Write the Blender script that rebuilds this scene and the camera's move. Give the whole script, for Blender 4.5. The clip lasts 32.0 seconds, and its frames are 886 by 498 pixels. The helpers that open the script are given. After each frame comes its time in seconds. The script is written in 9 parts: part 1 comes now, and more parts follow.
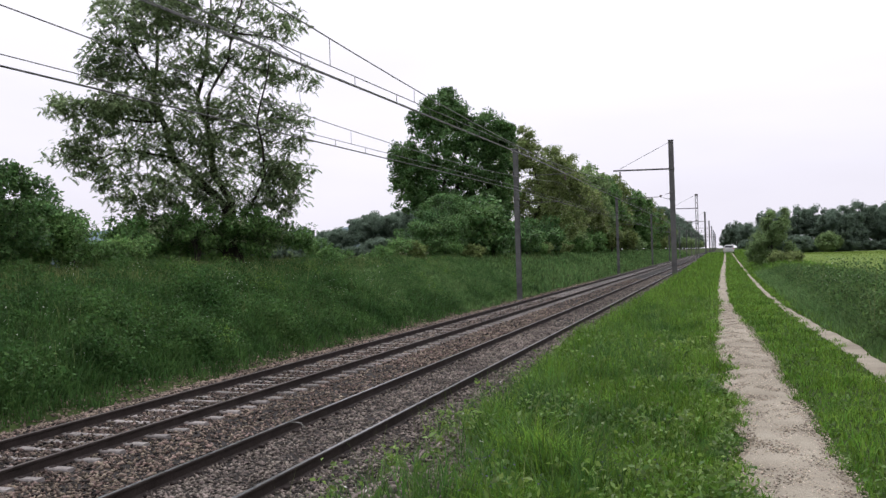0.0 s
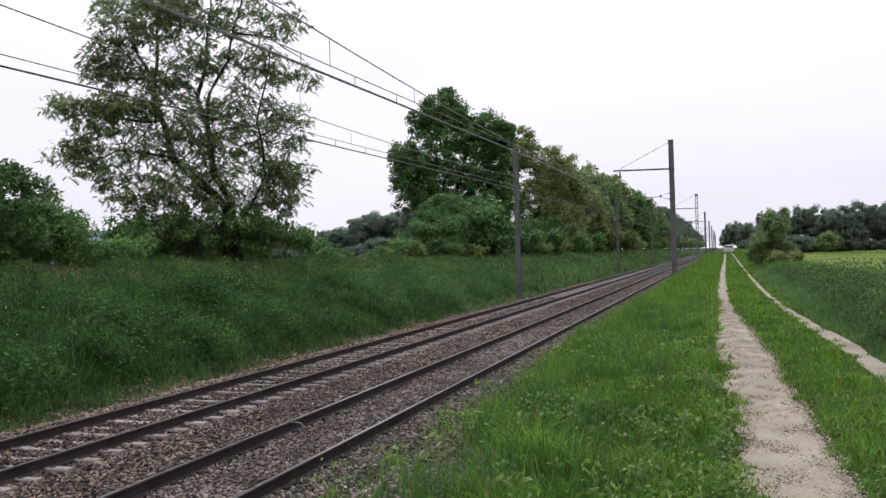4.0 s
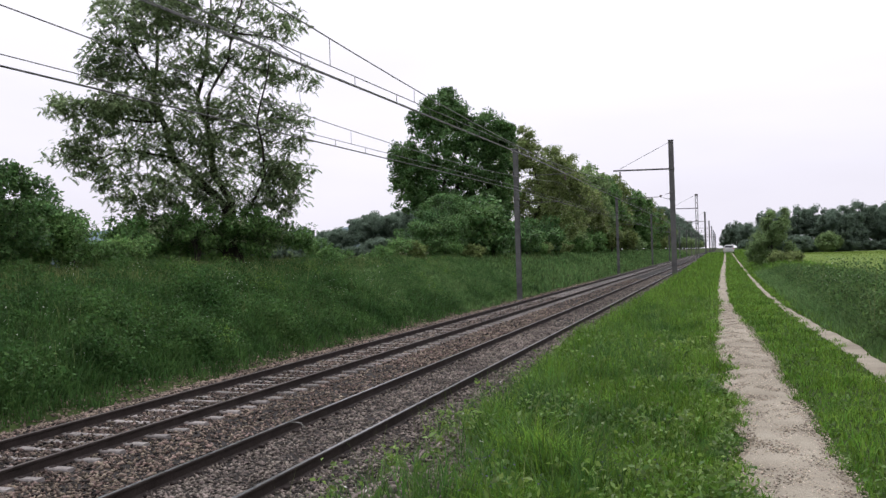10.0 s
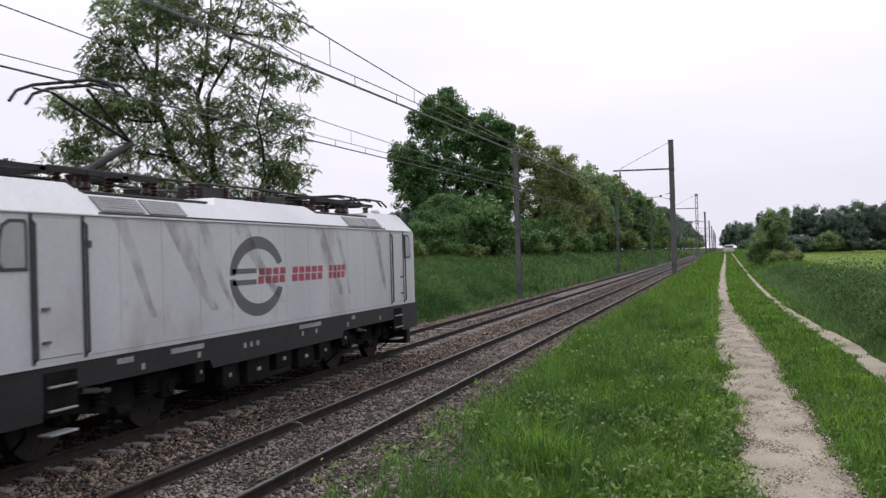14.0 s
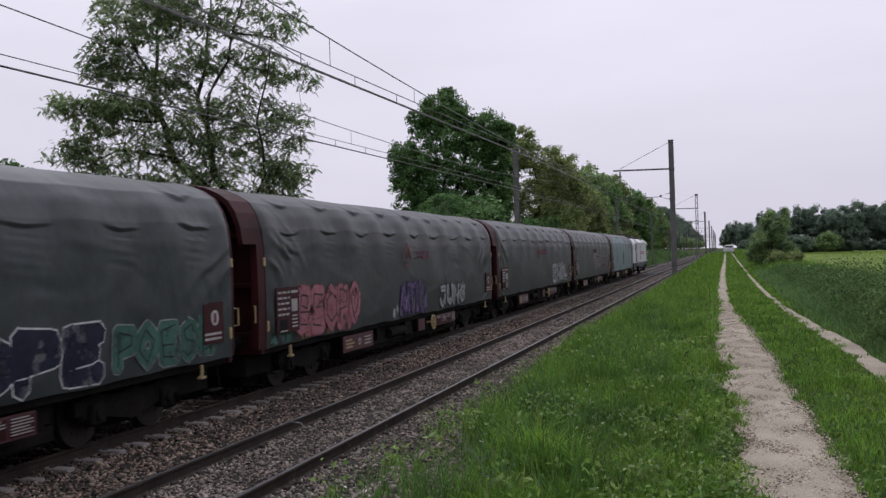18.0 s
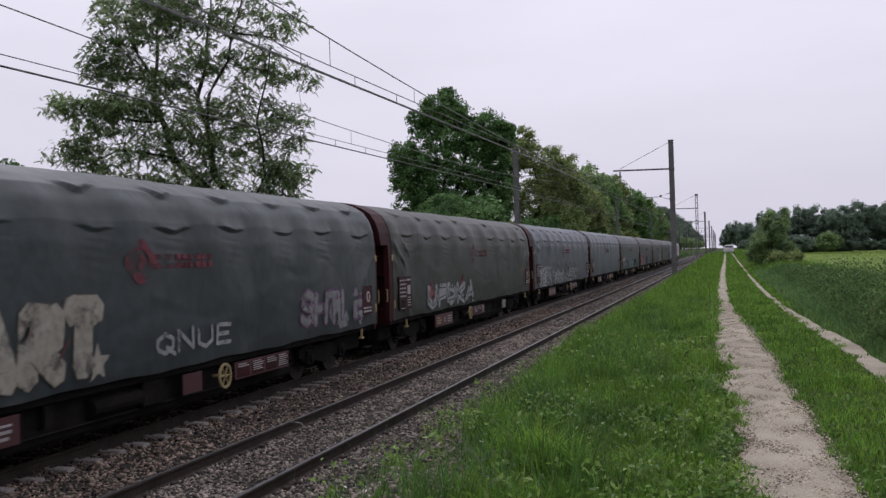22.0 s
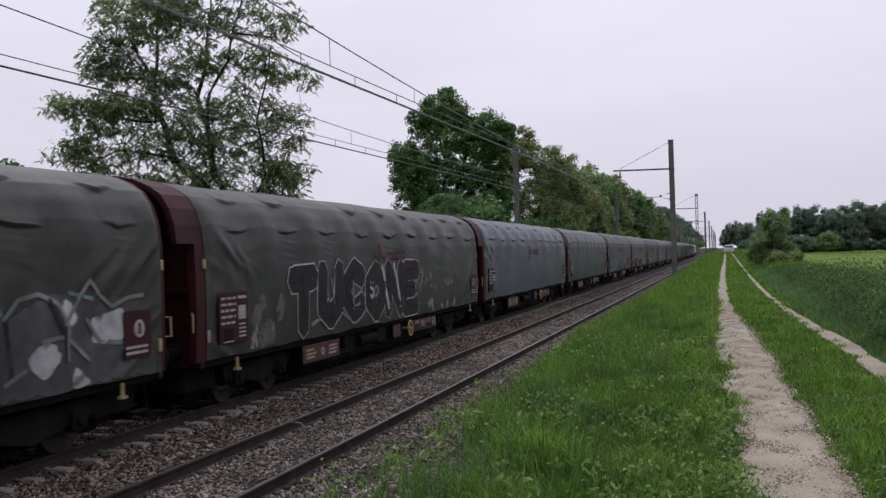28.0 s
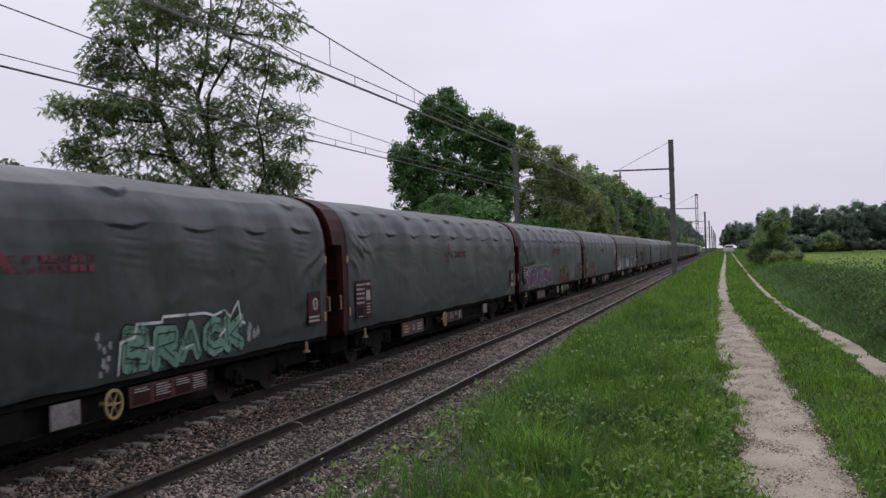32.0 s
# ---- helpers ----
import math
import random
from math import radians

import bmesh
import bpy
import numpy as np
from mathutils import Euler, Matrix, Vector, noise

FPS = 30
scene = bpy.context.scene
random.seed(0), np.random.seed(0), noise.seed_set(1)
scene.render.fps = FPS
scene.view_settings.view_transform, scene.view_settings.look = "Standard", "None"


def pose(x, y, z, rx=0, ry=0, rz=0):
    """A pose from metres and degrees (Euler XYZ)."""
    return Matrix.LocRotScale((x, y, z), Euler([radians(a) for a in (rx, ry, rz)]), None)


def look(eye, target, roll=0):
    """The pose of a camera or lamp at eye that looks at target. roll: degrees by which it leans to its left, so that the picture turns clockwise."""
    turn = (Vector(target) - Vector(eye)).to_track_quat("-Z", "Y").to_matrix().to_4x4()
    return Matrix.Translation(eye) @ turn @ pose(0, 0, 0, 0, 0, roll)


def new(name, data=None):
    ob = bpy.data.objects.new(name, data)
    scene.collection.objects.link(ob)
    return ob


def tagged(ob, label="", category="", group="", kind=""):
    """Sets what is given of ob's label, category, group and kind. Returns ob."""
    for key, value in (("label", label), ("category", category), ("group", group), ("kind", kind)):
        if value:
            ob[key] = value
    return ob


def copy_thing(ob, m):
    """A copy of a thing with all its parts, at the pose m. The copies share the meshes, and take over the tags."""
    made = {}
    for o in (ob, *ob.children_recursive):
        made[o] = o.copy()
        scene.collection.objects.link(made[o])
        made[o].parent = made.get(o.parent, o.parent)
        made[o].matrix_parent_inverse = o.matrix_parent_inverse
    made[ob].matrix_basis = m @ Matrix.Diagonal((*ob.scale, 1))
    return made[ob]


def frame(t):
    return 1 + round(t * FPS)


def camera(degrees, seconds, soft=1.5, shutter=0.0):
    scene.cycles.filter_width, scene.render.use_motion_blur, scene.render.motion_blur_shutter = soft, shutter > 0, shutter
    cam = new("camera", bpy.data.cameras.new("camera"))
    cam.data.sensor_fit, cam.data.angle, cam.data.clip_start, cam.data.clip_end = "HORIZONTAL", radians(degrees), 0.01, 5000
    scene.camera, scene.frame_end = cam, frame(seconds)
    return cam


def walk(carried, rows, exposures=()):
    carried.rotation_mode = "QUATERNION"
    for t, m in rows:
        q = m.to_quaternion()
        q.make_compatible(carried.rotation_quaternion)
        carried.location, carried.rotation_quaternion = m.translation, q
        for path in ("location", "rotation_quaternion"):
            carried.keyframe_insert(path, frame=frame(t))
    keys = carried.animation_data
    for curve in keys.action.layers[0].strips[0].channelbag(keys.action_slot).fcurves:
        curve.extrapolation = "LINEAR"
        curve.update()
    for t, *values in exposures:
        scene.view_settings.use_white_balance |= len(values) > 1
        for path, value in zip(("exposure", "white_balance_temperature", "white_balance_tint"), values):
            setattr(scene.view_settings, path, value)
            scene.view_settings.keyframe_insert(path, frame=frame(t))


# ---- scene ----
cam = camera(47.97, 32.0, soft=1.42, shutter=0.08)
EYE = Vector((0.0, 0.0, 2.537))
YAW, PITCH = radians(15.634), radians(0.394)
AIM = EYE + 100 * Vector((-math.sin(YAW) * math.cos(PITCH), math.cos(YAW) * math.cos(PITCH), math.sin(PITCH)))
walk(cam, [(0.0, look(EYE, AIM, -1.69)), (32.0, look(EYE, AIM, -1.69))],
     exposures=[(0.0, 0.02, 6300, 9.3), (13.4, 0.02, 6300, 9.3), (14.6, -0.18, 6260, 10.3), (16.5, -0.38, 6170, 13.0), (32.0, -0.38, 6170, 13.0)])

# ---- sky and sun: an even overcast ----
world = bpy.data.worlds.new("overcast")
scene.world = world
world.use_nodes = True
wn, wl = world.node_tree.nodes, world.node_tree.links
wn.clear()
sky = wn.new("ShaderNodeTexSky")
sky.sky_type, sky.sun_disc = "NISHITA", False
sky.sun_elevation, sky.sun_rotation = radians(56), radians(-27)
sky.air_density, sky.dust_density = 1.0, 4.0
coords = wn.new("ShaderNodeTexCoord")
stretch = wn.new("ShaderNodeMapping")
stretch.inputs["Scale"].default_value = (1.0, 1.0, 4.0)
clouds = wn.new("ShaderNodeTexNoise")
clouds.inputs["Scale"].default_value, clouds.inputs["Detail"].default_value = 2.2, 4.0
split = wn.new("ShaderNodeSeparateXYZ")
height = wn.new("ShaderNodeMapRange")
height.inputs["From Min"].default_value, height.inputs["From Max"].default_value = 0.0, 0.35
height.interpolation_type = "SMOOTHSTEP"
low = wn.new("ShaderNodeMix")
low.data_type = "RGBA"
low.inputs["A"].default_value = (0.975, 0.924, 1.020, 1)
low.inputs["B"].default_value = (1.17, 1.125, 1.215, 1)
high = wn.new("ShaderNodeMapRange")
high.inputs["From Min"].default_value, high.inputs["From Max"].default_value = 0.3, 0.95
high.inputs["To Min"].default_value, high.inputs["To Max"].default_value = 1.0, 1.92
veil = wn.new("ShaderNodeMix")
veil.data_type, veil.blend_type = "RGBA", "MULTIPLY"
veil.inputs["Factor"].default_value = 1.0
ramp = wn.new("ShaderNodeMapRange")
ramp.inputs["From Min"].default_value, ramp.inputs["From Max"].default_value = 0.3, 0.7
ramp.inputs["To Min"].default_value, ramp.inputs["To Max"].default_value = 0.93, 1.05
glow_way = wn.new("ShaderNodeVectorMath")
glow_way.operation = "DOT_PRODUCT"
glow_way.inputs[1].default_value = Vector((-0.13, 0.92, 0.37)).normalized()
glow = wn.new("ShaderNodeMapRange")
glow.inputs["From Min"].default_value, glow.inputs["From Max"].default_value = -0.8, 0.985
glow.inputs["To Min"].default_value, glow.inputs["To Max"].default_value = 0.62, 0.98
thin = wn.new("ShaderNodeMix")
thin.data_type, thin.blend_type = "RGBA", "MULTIPLY"
thin.inputs["Factor"].default_value = 1.0
part_sky = wn.new("ShaderNodeMix")
part_sky.data_type = "RGBA"
part_sky.inputs["Factor"].default_value = 0.965
dim = wn.new("ShaderNodeMix")
dim.data_type, dim.blend_type = "RGBA", "MULTIPLY"
dim.inputs["Factor"].default_value = 1.0
dim.inputs["B"].default_value = (0.12, 0.12, 0.12, 1)
back = wn.new("ShaderNodeBackground")
back.inputs["Strength"].default_value = 1.0
wout = wn.new("ShaderNodeOutputWorld")
wl.new(coords.outputs["Generated"], stretch.inputs["Vector"])
wl.new(stretch.outputs["Vector"], clouds.inputs["Vector"])
wl.new(coords.outputs["Generated"], split.inputs["Vector"])
wl.new(split.outputs["Z"], height.inputs["Value"])
wl.new(height.outputs["Result"], low.inputs["Factor"])
wl.new(clouds.outputs["Fac"], ramp.inputs["Value"])
wl.new(low.outputs["Result"], veil.inputs["A"])
wl.new(ramp.outputs["Result"], veil.inputs["B"])
wl.new(sky.outputs["Color"], dim.inputs["A"])
wl.new(dim.outputs["Result"], part_sky.inputs["A"])
wl.new(coords.outputs["Generated"], glow_way.inputs[0])
wl.new(glow_way.outputs["Value"], glow.inputs["Value"])
wl.new(veil.outputs["Result"], thin.inputs["A"])
wl.new(glow.outputs["Result"], thin.inputs["B"])
wl.new(thin.outputs["Result"], part_sky.inputs["B"])
wl.new(part_sky.outputs["Result"], back.inputs["Color"])
wl.new(split.outputs["Z"], high.inputs["Value"])
wl.new(high.outputs["Result"], back.inputs["Strength"])
wl.new(back.outputs["Background"], wout.inputs["Surface"])
sun = new("sun", bpy.data.lights.new("sun", "SUN"))
sun.data.energy, sun.data.angle, sun.data.color = 1.02, radians(40), (1.0, 0.97, 0.92)
sun.matrix_world = look((0, 0, 0), (0.28, -0.46, -0.84))


# ---- materials ----
def surface(name, dark, light, scale=3.0, rough=0.85, metal=0.0, bump=0.3, grain=40.0, island=0.0, per_object=0.0,
            through_light=0.0, spots=None, streak=1.0, gloss=0.35, mottle=0.28, wrinkle=0.0, wear=0.0):
    m = bpy.data.materials.new(name)
    m.use_nodes = True
    n, l = m.node_tree.nodes, m.node_tree.links
    bsdf = n["Principled BSDF"]
    tc = n.new("ShaderNodeTexCoord")
    mp = n.new("ShaderNodeMapping")
    mp.inputs["Scale"].default_value = (1, 1, streak)
    l.new(tc.outputs["Object"], mp.inputs["Vector"])
    big = n.new("ShaderNodeTexNoise")
    big.inputs["Scale"].default_value, big.inputs["Detail"].default_value = scale, 5.0
    l.new(mp.outputs["Vector"], big.inputs["Vector"])
    fine = n.new("ShaderNodeTexNoise")
    fine.inputs["Scale"].default_value, fine.inputs["Detail"].default_value = grain, 4.0
    l.new(tc.outputs["Object"], fine.inputs["Vector"])
    mr = n.new("ShaderNodeMapRange")
    mr.inputs["From Min"].default_value, mr.inputs["From Max"].default_value = 0.3, 0.7
    l.new(big.outputs["Fac"], mr.inputs["Value"])
    mix = n.new("ShaderNodeMix")
    mix.data_type = "RGBA"
    mix.inputs["A"].default_value, mix.inputs["B"].default_value = (*dark, 1), (*light, 1)
    l.new(mr.outputs["Result"], mix.inputs["Factor"])
    out = mix.outputs["Result"]
    value = n.new("ShaderNodeMapRange")
    value.inputs["From Min"].default_value, value.inputs["From Max"].default_value = 0.25, 0.75
    value.inputs["To Min"].default_value, value.inputs["To Max"].default_value = 1 - mottle, 1 + mottle
    l.new(fine.outputs["Fac"], value.inputs["Value"])
    hsv = n.new("ShaderNodeHueSaturation")
    l.new(value.outputs["Result"], hsv.inputs["Value"])
    l.new(out, hsv.inputs["Color"])
    out = hsv.outputs["Color"]
    if island or per_object:
        if island:
            src = n.new("ShaderNodeNewGeometry").outputs["Random Per Island"]
        else:
            src = n.new("ShaderNodeObjectInfo").outputs["Random"]
        amount = island or per_object
        v = n.new("ShaderNodeMapRange")
        v.inputs["To Min"].default_value, v.inputs["To Max"].default_value = 1 - amount, 1 + amount
        l.new(src, v.inputs["Value"])
        hue = n.new("ShaderNodeMapRange")
        hue.inputs["To Min"].default_value, hue.inputs["To Max"].default_value = 0.5 - 0.03 * amount, 0.5 + 0.03 * amount
        twist = n.new("ShaderNodeMath")
        twist.operation = "FRACT"
        times = n.new("ShaderNodeMath")
        times.operation = "MULTIPLY"
        times.inputs[1].default_value = 7.31
        l.new(src, times.inputs[0])
        l.new(times.outputs[0], twist.inputs[0])
        l.new(twist.outputs[0], hue.inputs["Value"])
        h2 = n.new("ShaderNodeHueSaturation")
        l.new(v.outputs["Result"], h2.inputs["Value"])
        l.new(hue.outputs["Result"], h2.inputs["Hue"])
        l.new(out, h2.inputs["Color"])
        out = h2.outputs["Color"]
    if spots:
        colour, size, low_edge = spots
        sp = n.new("ShaderNodeTexNoise")
        sp.inputs["Scale"].default_value, sp.inputs["Detail"].default_value = size, 6.0
        l.new(tc.outputs["Object"], sp.inputs["Vector"])
        edge = n.new("ShaderNodeMapRange")
        edge.inputs["From Min"].default_value, edge.inputs["From Max"].default_value = low_edge, low_edge + 0.12
        l.new(sp.outputs["Fac"], edge.inputs["Value"])
        mx = n.new("ShaderNodeMix")
        mx.data_type = "RGBA"
        mx.inputs["B"].default_value = (*colour, 1)
        l.new(edge.outputs["Result"], mx.inputs["Factor"])
        l.new(out, mx.inputs["A"])
        out = mx.outputs["Result"]
    l.new(out, bsdf.inputs["Base Color"])
    bsdf.inputs["Roughness"].default_value, bsdf.inputs["Metallic"].default_value = rough, metal
    bsdf.inputs["Specular IOR Level"].default_value = gloss
    if bump and wrinkle:
        folds = n.new("ShaderNodeTexNoise")
        folds.noise_type = "RIDGED_MULTIFRACTAL"
        folds.inputs["Scale"].default_value, folds.inputs["Detail"].default_value = 1.1, 3.0
        folds.inputs["Distortion"].default_value = 0.6
        lie = n.new("ShaderNodeMapping")
        lie.inputs["Scale"].default_value, lie.inputs["Rotation"].default_value = (1.0, 0.7, 1.5), (0.5, 0, 0)
        l.new(tc.outputs["Object"], lie.inputs["Vector"])
        l.new(lie.outputs["Vector"], folds.inputs["Vector"])
        wb = n.new("ShaderNodeBump")
        wb.inputs["Strength"].default_value, wb.inputs["Distance"].default_value = wrinkle, 0.05
        l.new(folds.outputs["Fac"], wb.inputs["Height"])
        b = n.new("ShaderNodeBump")
        b.inputs["Strength"].default_value, b.inputs["Distance"].default_value = bump, 0.02
        l.new(fine.outputs["Fac"], b.inputs["Height"])
        l.new(wb.outputs["Normal"], b.inputs["Normal"])
        l.new(b.outputs["Normal"], bsdf.inputs["Normal"])
    elif bump:
        b = n.new("ShaderNodeBump")
        b.inputs["Strength"].default_value, b.inputs["Distance"].default_value = bump, 0.02
        l.new(fine.outputs["Fac"], b.inputs["Height"])
        l.new(b.outputs["Normal"], bsdf.inputs["Normal"])
    if wear:
        chips = n.new("ShaderNodeTexNoise")
        chips.inputs["Scale"].default_value, chips.inputs["Detail"].default_value = 3.2, 8.0
        l.new(tc.outputs["Object"], chips.inputs["Vector"])
        gone = n.new("ShaderNodeMapRange")
        gone.inputs["From Min"].default_value, gone.inputs["From Max"].default_value = 0.28 + 0.3 * wear, 0.46 + 0.3 * wear
        gone.inputs["To Min"].default_value, gone.inputs["To Max"].default_value = 0.0, 0.92
        l.new(chips.outputs["Fac"], gone.inputs["Value"])
        clear = n.new("ShaderNodeBsdfTransparent")
        ms = n.new("ShaderNodeMixShader")
        l.new(gone.outputs["Result"], ms.inputs["Fac"])
        l.new(clear.outputs["BSDF"], ms.inputs[1])
        l.new(bsdf.outputs["BSDF"], ms.inputs[2])
        l.new(ms.outputs["Shader"], n["Material Output"].inputs["Surface"])
    if through_light:
        tr = n.new("ShaderNodeBsdfTranslucent")
        l.new(out, tr.inputs["Color"])
        ms = n.new("ShaderNodeMixShader")
        ms.inputs["Fac"].default_value = through_light
        l.new(bsdf.outputs["BSDF"], ms.inputs[1])
        l.new(tr.outputs["BSDF"], ms.inputs[2])
        l.new(ms.outputs["Shader"], n["Material Output"].inputs["Surface"])
    return m


def plain(name, colour, rough=0.6, metal=0.0):
    return surface(name, tuple(c * 0.85 for c in colour), tuple(min(1, c * 1.1) for c in colour), 2.0, rough, metal, 0.1, 30.0, mottle=0.1)


SOIL = surface("meadow_soil", (0.030, 0.045, 0.015), (0.055, 0.080, 0.024), 0.7, 0.95, bump=0.6, grain=9, gloss=0.05)
# nearly black: the shade in the gaps between stones is in this colour
BALLAST_GAPS = surface("ballast_bed", (0.0055, 0.0042, 0.0034), (0.0214, 0.0168, 0.0134), 14, 0.95, bump=1.0, grain=28)
STONE_BROWN = surface("ballast_stone", (0.090, 0.066, 0.050), (0.205, 0.160, 0.126), 1.2, 0.92, bump=0.2, grain=30, island=1.0)
# part oil stain, part the shade under the train put into the colour
STONE_OIL_SHADE = surface("oily_shaded_ballast", (0.040, 0.029, 0.022), (0.088, 0.066, 0.052), 1.2, 0.85, bump=0.2, grain=30, island=1.0)
STONE_GREY = surface("ballast_grey", (0.098, 0.080, 0.067), (0.196, 0.167, 0.141), 1.2, 0.92, bump=0.2, grain=30, island=0.8)
GRIT = surface("path_grit", (0.222, 0.194, 0.150), (0.338, 0.304, 0.240), 1.6, 0.95, bump=0.8, grain=60, spots=((0.16, 0.136, 0.095), 1.6, 0.68), mottle=0.16, gloss=0.1)
PEBBLE = surface("path_pebble", (0.2387, 0.1976, 0.1486), (0.4223, 0.3689, 0.2892), 2.0, 0.9, bump=0.1, grain=20, island=0.7)
GRASS = surface("grass_blades", (0.0740, 0.1580, 0.0200), (0.1560, 0.2760, 0.0390), 0.9, 0.6, bump=0, grain=2.2, island=0.55, through_light=0.4, gloss=0.2)
GRASS_DEEP = surface("deep_grass_blades", (0.046, 0.105, 0.023), (0.096, 0.186, 0.043), 0.8, 0.6, bump=0, grain=2.2, island=0.5, through_light=0.4, gloss=0.2)
GRASS_BANK = surface("bank_grass_blades", (0.0375, 0.0910, 0.0235), (0.0800, 0.1580, 0.0430), 0.5, 0.7, bump=0, grain=1.6, island=0.45, through_light=0.35, gloss=0.15)
GRASS_TALL = surface("tall_herb_leaves", (0.077, 0.152, 0.049), (0.148, 0.240, 0.084), 0.6, 0.7, bump=0, grain=1.6, island=0.5, through_light=0.4, gloss=0.15)
STALK = surface("seed_stalks", (0.10, 0.15, 0.045), (0.19, 0.22, 0.085), 0.5, 0.7, bump=0, grain=2, island=0.3, through_light=0.3)
HERB_PALE = surface("dock_leaves", (0.092, 0.165, 0.030), (0.175, 0.270, 0.058), 0.7, 0.5, bump=0, grain=2, island=0.45, through_light=0.4)
BLOSSOM = surface("tree_blossom", (0.36, 0.35, 0.24), (0.5, 0.49, 0.36), 2, 0.7, bump=0, grain=3, through_light=0.3)
WEED = surface("nettle_leaves", (0.050, 0.100, 0.030), (0.105, 0.175, 0.056), 0.6, 0.65, bump=0, grain=1.6, island=0.5, through_light=0.38, gloss=0.15)
GRASS_CREST = surface("seeding_grass_blades", (0.115, 0.155, 0.052), (0.200, 0.240, 0.092), 0.5, 0.7, bump=0, grain=1.6, island=0.4, through_light=0.4, gloss=0.1)
HERB = surface("herb_leaves", (0.062, 0.128, 0.019), (0.122, 0.215, 0.037), 0.7, 0.55, bump=0, grain=2, island=0.5, through_light=0.35)
CROP = surface("crop_blades", (0.1116, 0.1711, 0.0331), (0.1770, 0.2391, 0.0551), 0.05, 0.7, bump=0, grain=0.6, island=0.12, through_light=0.35, gloss=0.05)
CROPSOIL = surface("crop_ground", (0.1031, 0.1567, 0.0405), (0.1622, 0.2157, 0.0574), 0.12, 0.9, bump=0.5, grain=3, gloss=0.02)
PETAL = surface("petals", (0.65, 0.66, 0.58), (0.8, 0.8, 0.74), 2, 0.7, bump=0, grain=3, through_light=0.3)
PETAL_BLUE = surface("blue_petals", (0.065, 0.055, 0.11), (0.12, 0.10, 0.19), 2, 0.7, bump=0, grain=3, through_light=0.3)
RAIL = surface("rail_steel", (0.0225, 0.0170, 0.0150), (0.0425, 0.0330, 0.0290), 3, 0.8, 0.0, 0.3, 30, gloss=0.15)
RAILTOP = surface("rail_running_band", (0.0880, 0.0908, 0.0935), (0.1650, 0.1705, 0.1760), 1.5, 0.32, 0.85, 0.05, 20)
RAILTOP_OLD = surface("rail_dull_band", (0.0420, 0.0320, 0.0270), (0.0680, 0.0540, 0.0470), 1.5, 0.65, 0.15, 0.05, 20)
CONCRETE = surface("sleeper_concrete", (0.165, 0.150, 0.138), (0.265, 0.245, 0.228), 4, 0.9, bump=0.3, grain=30, per_object=0.3)
TIMBER = surface("sleeper_timber", (0.07, 0.055, 0.045), (0.15, 0.125, 0.105), 5, 0.9, bump=0.4, grain=30, per_object=0.25)
MASTSTEEL = surface("mast_steel", (0.088, 0.084, 0.086), (0.150, 0.144, 0.144), 1.5, 0.7, 0.2, 0.15, 20)
MASTGREY = surface("mast_zinc", (0.24, 0.25, 0.25), (0.36, 0.37, 0.37), 1.5, 0.6, 0.3, 0.1, 20)
WIRE = surface("wire_copper", (0.0900, 0.0900, 0.0864), (0.1620, 0.1620, 0.1530), 2, 0.55, 0.4, 0.0, 20)
MASTMID = surface("mast_grey", (0.0850, 0.0850, 0.0850), (0.1600, 0.1600, 0.1580), 1.5, 0.65, 0.2, 0.1, 20)
INSULATOR = surface("insulator_brown", (0.0450, 0.0250, 0.0200), (0.0700, 0.0400, 0.0300), 4, 0.3, 0.0, 0.0, 20)
BARK = surface("bark", (0.022, 0.018, 0.015), (0.055, 0.046, 0.038), 4, 0.95, bump=0.8, grain=25, streak=0.3)
LEAF_ROB = surface("robinia_leaves", (0.148, 0.208, 0.102), (0.292, 0.374, 0.186), 0.5, 0.6, bump=0, grain=1.5, island=0.6, through_light=0.5, gloss=0.2)
LEAF_OAK = surface("oak_leaves", (0.0605, 0.1322, 0.0448), (0.1322, 0.2330, 0.0762), 0.4, 0.55, bump=0, grain=1.2, island=0.55, through_light=0.36, gloss=0.2)
LEAF_MID = surface("hedge_leaves", (0.0799, 0.1648, 0.0499), (0.1730, 0.2973, 0.0932), 0.35, 0.6, bump=0, grain=1.2, island=0.5, through_light=0.4, gloss=0.2)
LEAF_PALE = surface("pale_leaves", (0.150, 0.205, 0.070), (0.275, 0.335, 0.125), 0.3, 0.6, bump=0, grain=1.2, island=0.45, through_light=0.42, gloss=0.2)
LEAF_OLIVE = surface("olive_leaves", (0.0935, 0.1298, 0.0396), (0.1760, 0.2255, 0.0726), 0.35, 0.6, bump=0, grain=1.2, island=0.5, through_light=0.4, gloss=0.2)
# mid-distance leaves, paled so that the colour itself holds some haze
LEAF_HAZE = surface("hazed_pale_leaves", (0.150, 0.230, 0.098), (0.268, 0.360, 0.160), 0.25, 0.7, bump=0, grain=0.9, island=0.45, through_light=0.5, gloss=0.1)
# distant leaves: air haze is put into this pale bluish colour
LEAF_FAR_HAZE = surface("hazy_far_leaves", (0.140, 0.195, 0.145), (0.200, 0.262, 0.195), 0.08, 0.8, bump=0, grain=0.5, island=0.12, through_light=0.55, gloss=0.1)
# blue-grey stands for the air haze in front of the hills
HILL = surface("hazy_far_hills", (0.16, 0.22, 0.25), (0.20, 0.26, 0.29), 0.01, 1.0, bump=0, grain=0.05)


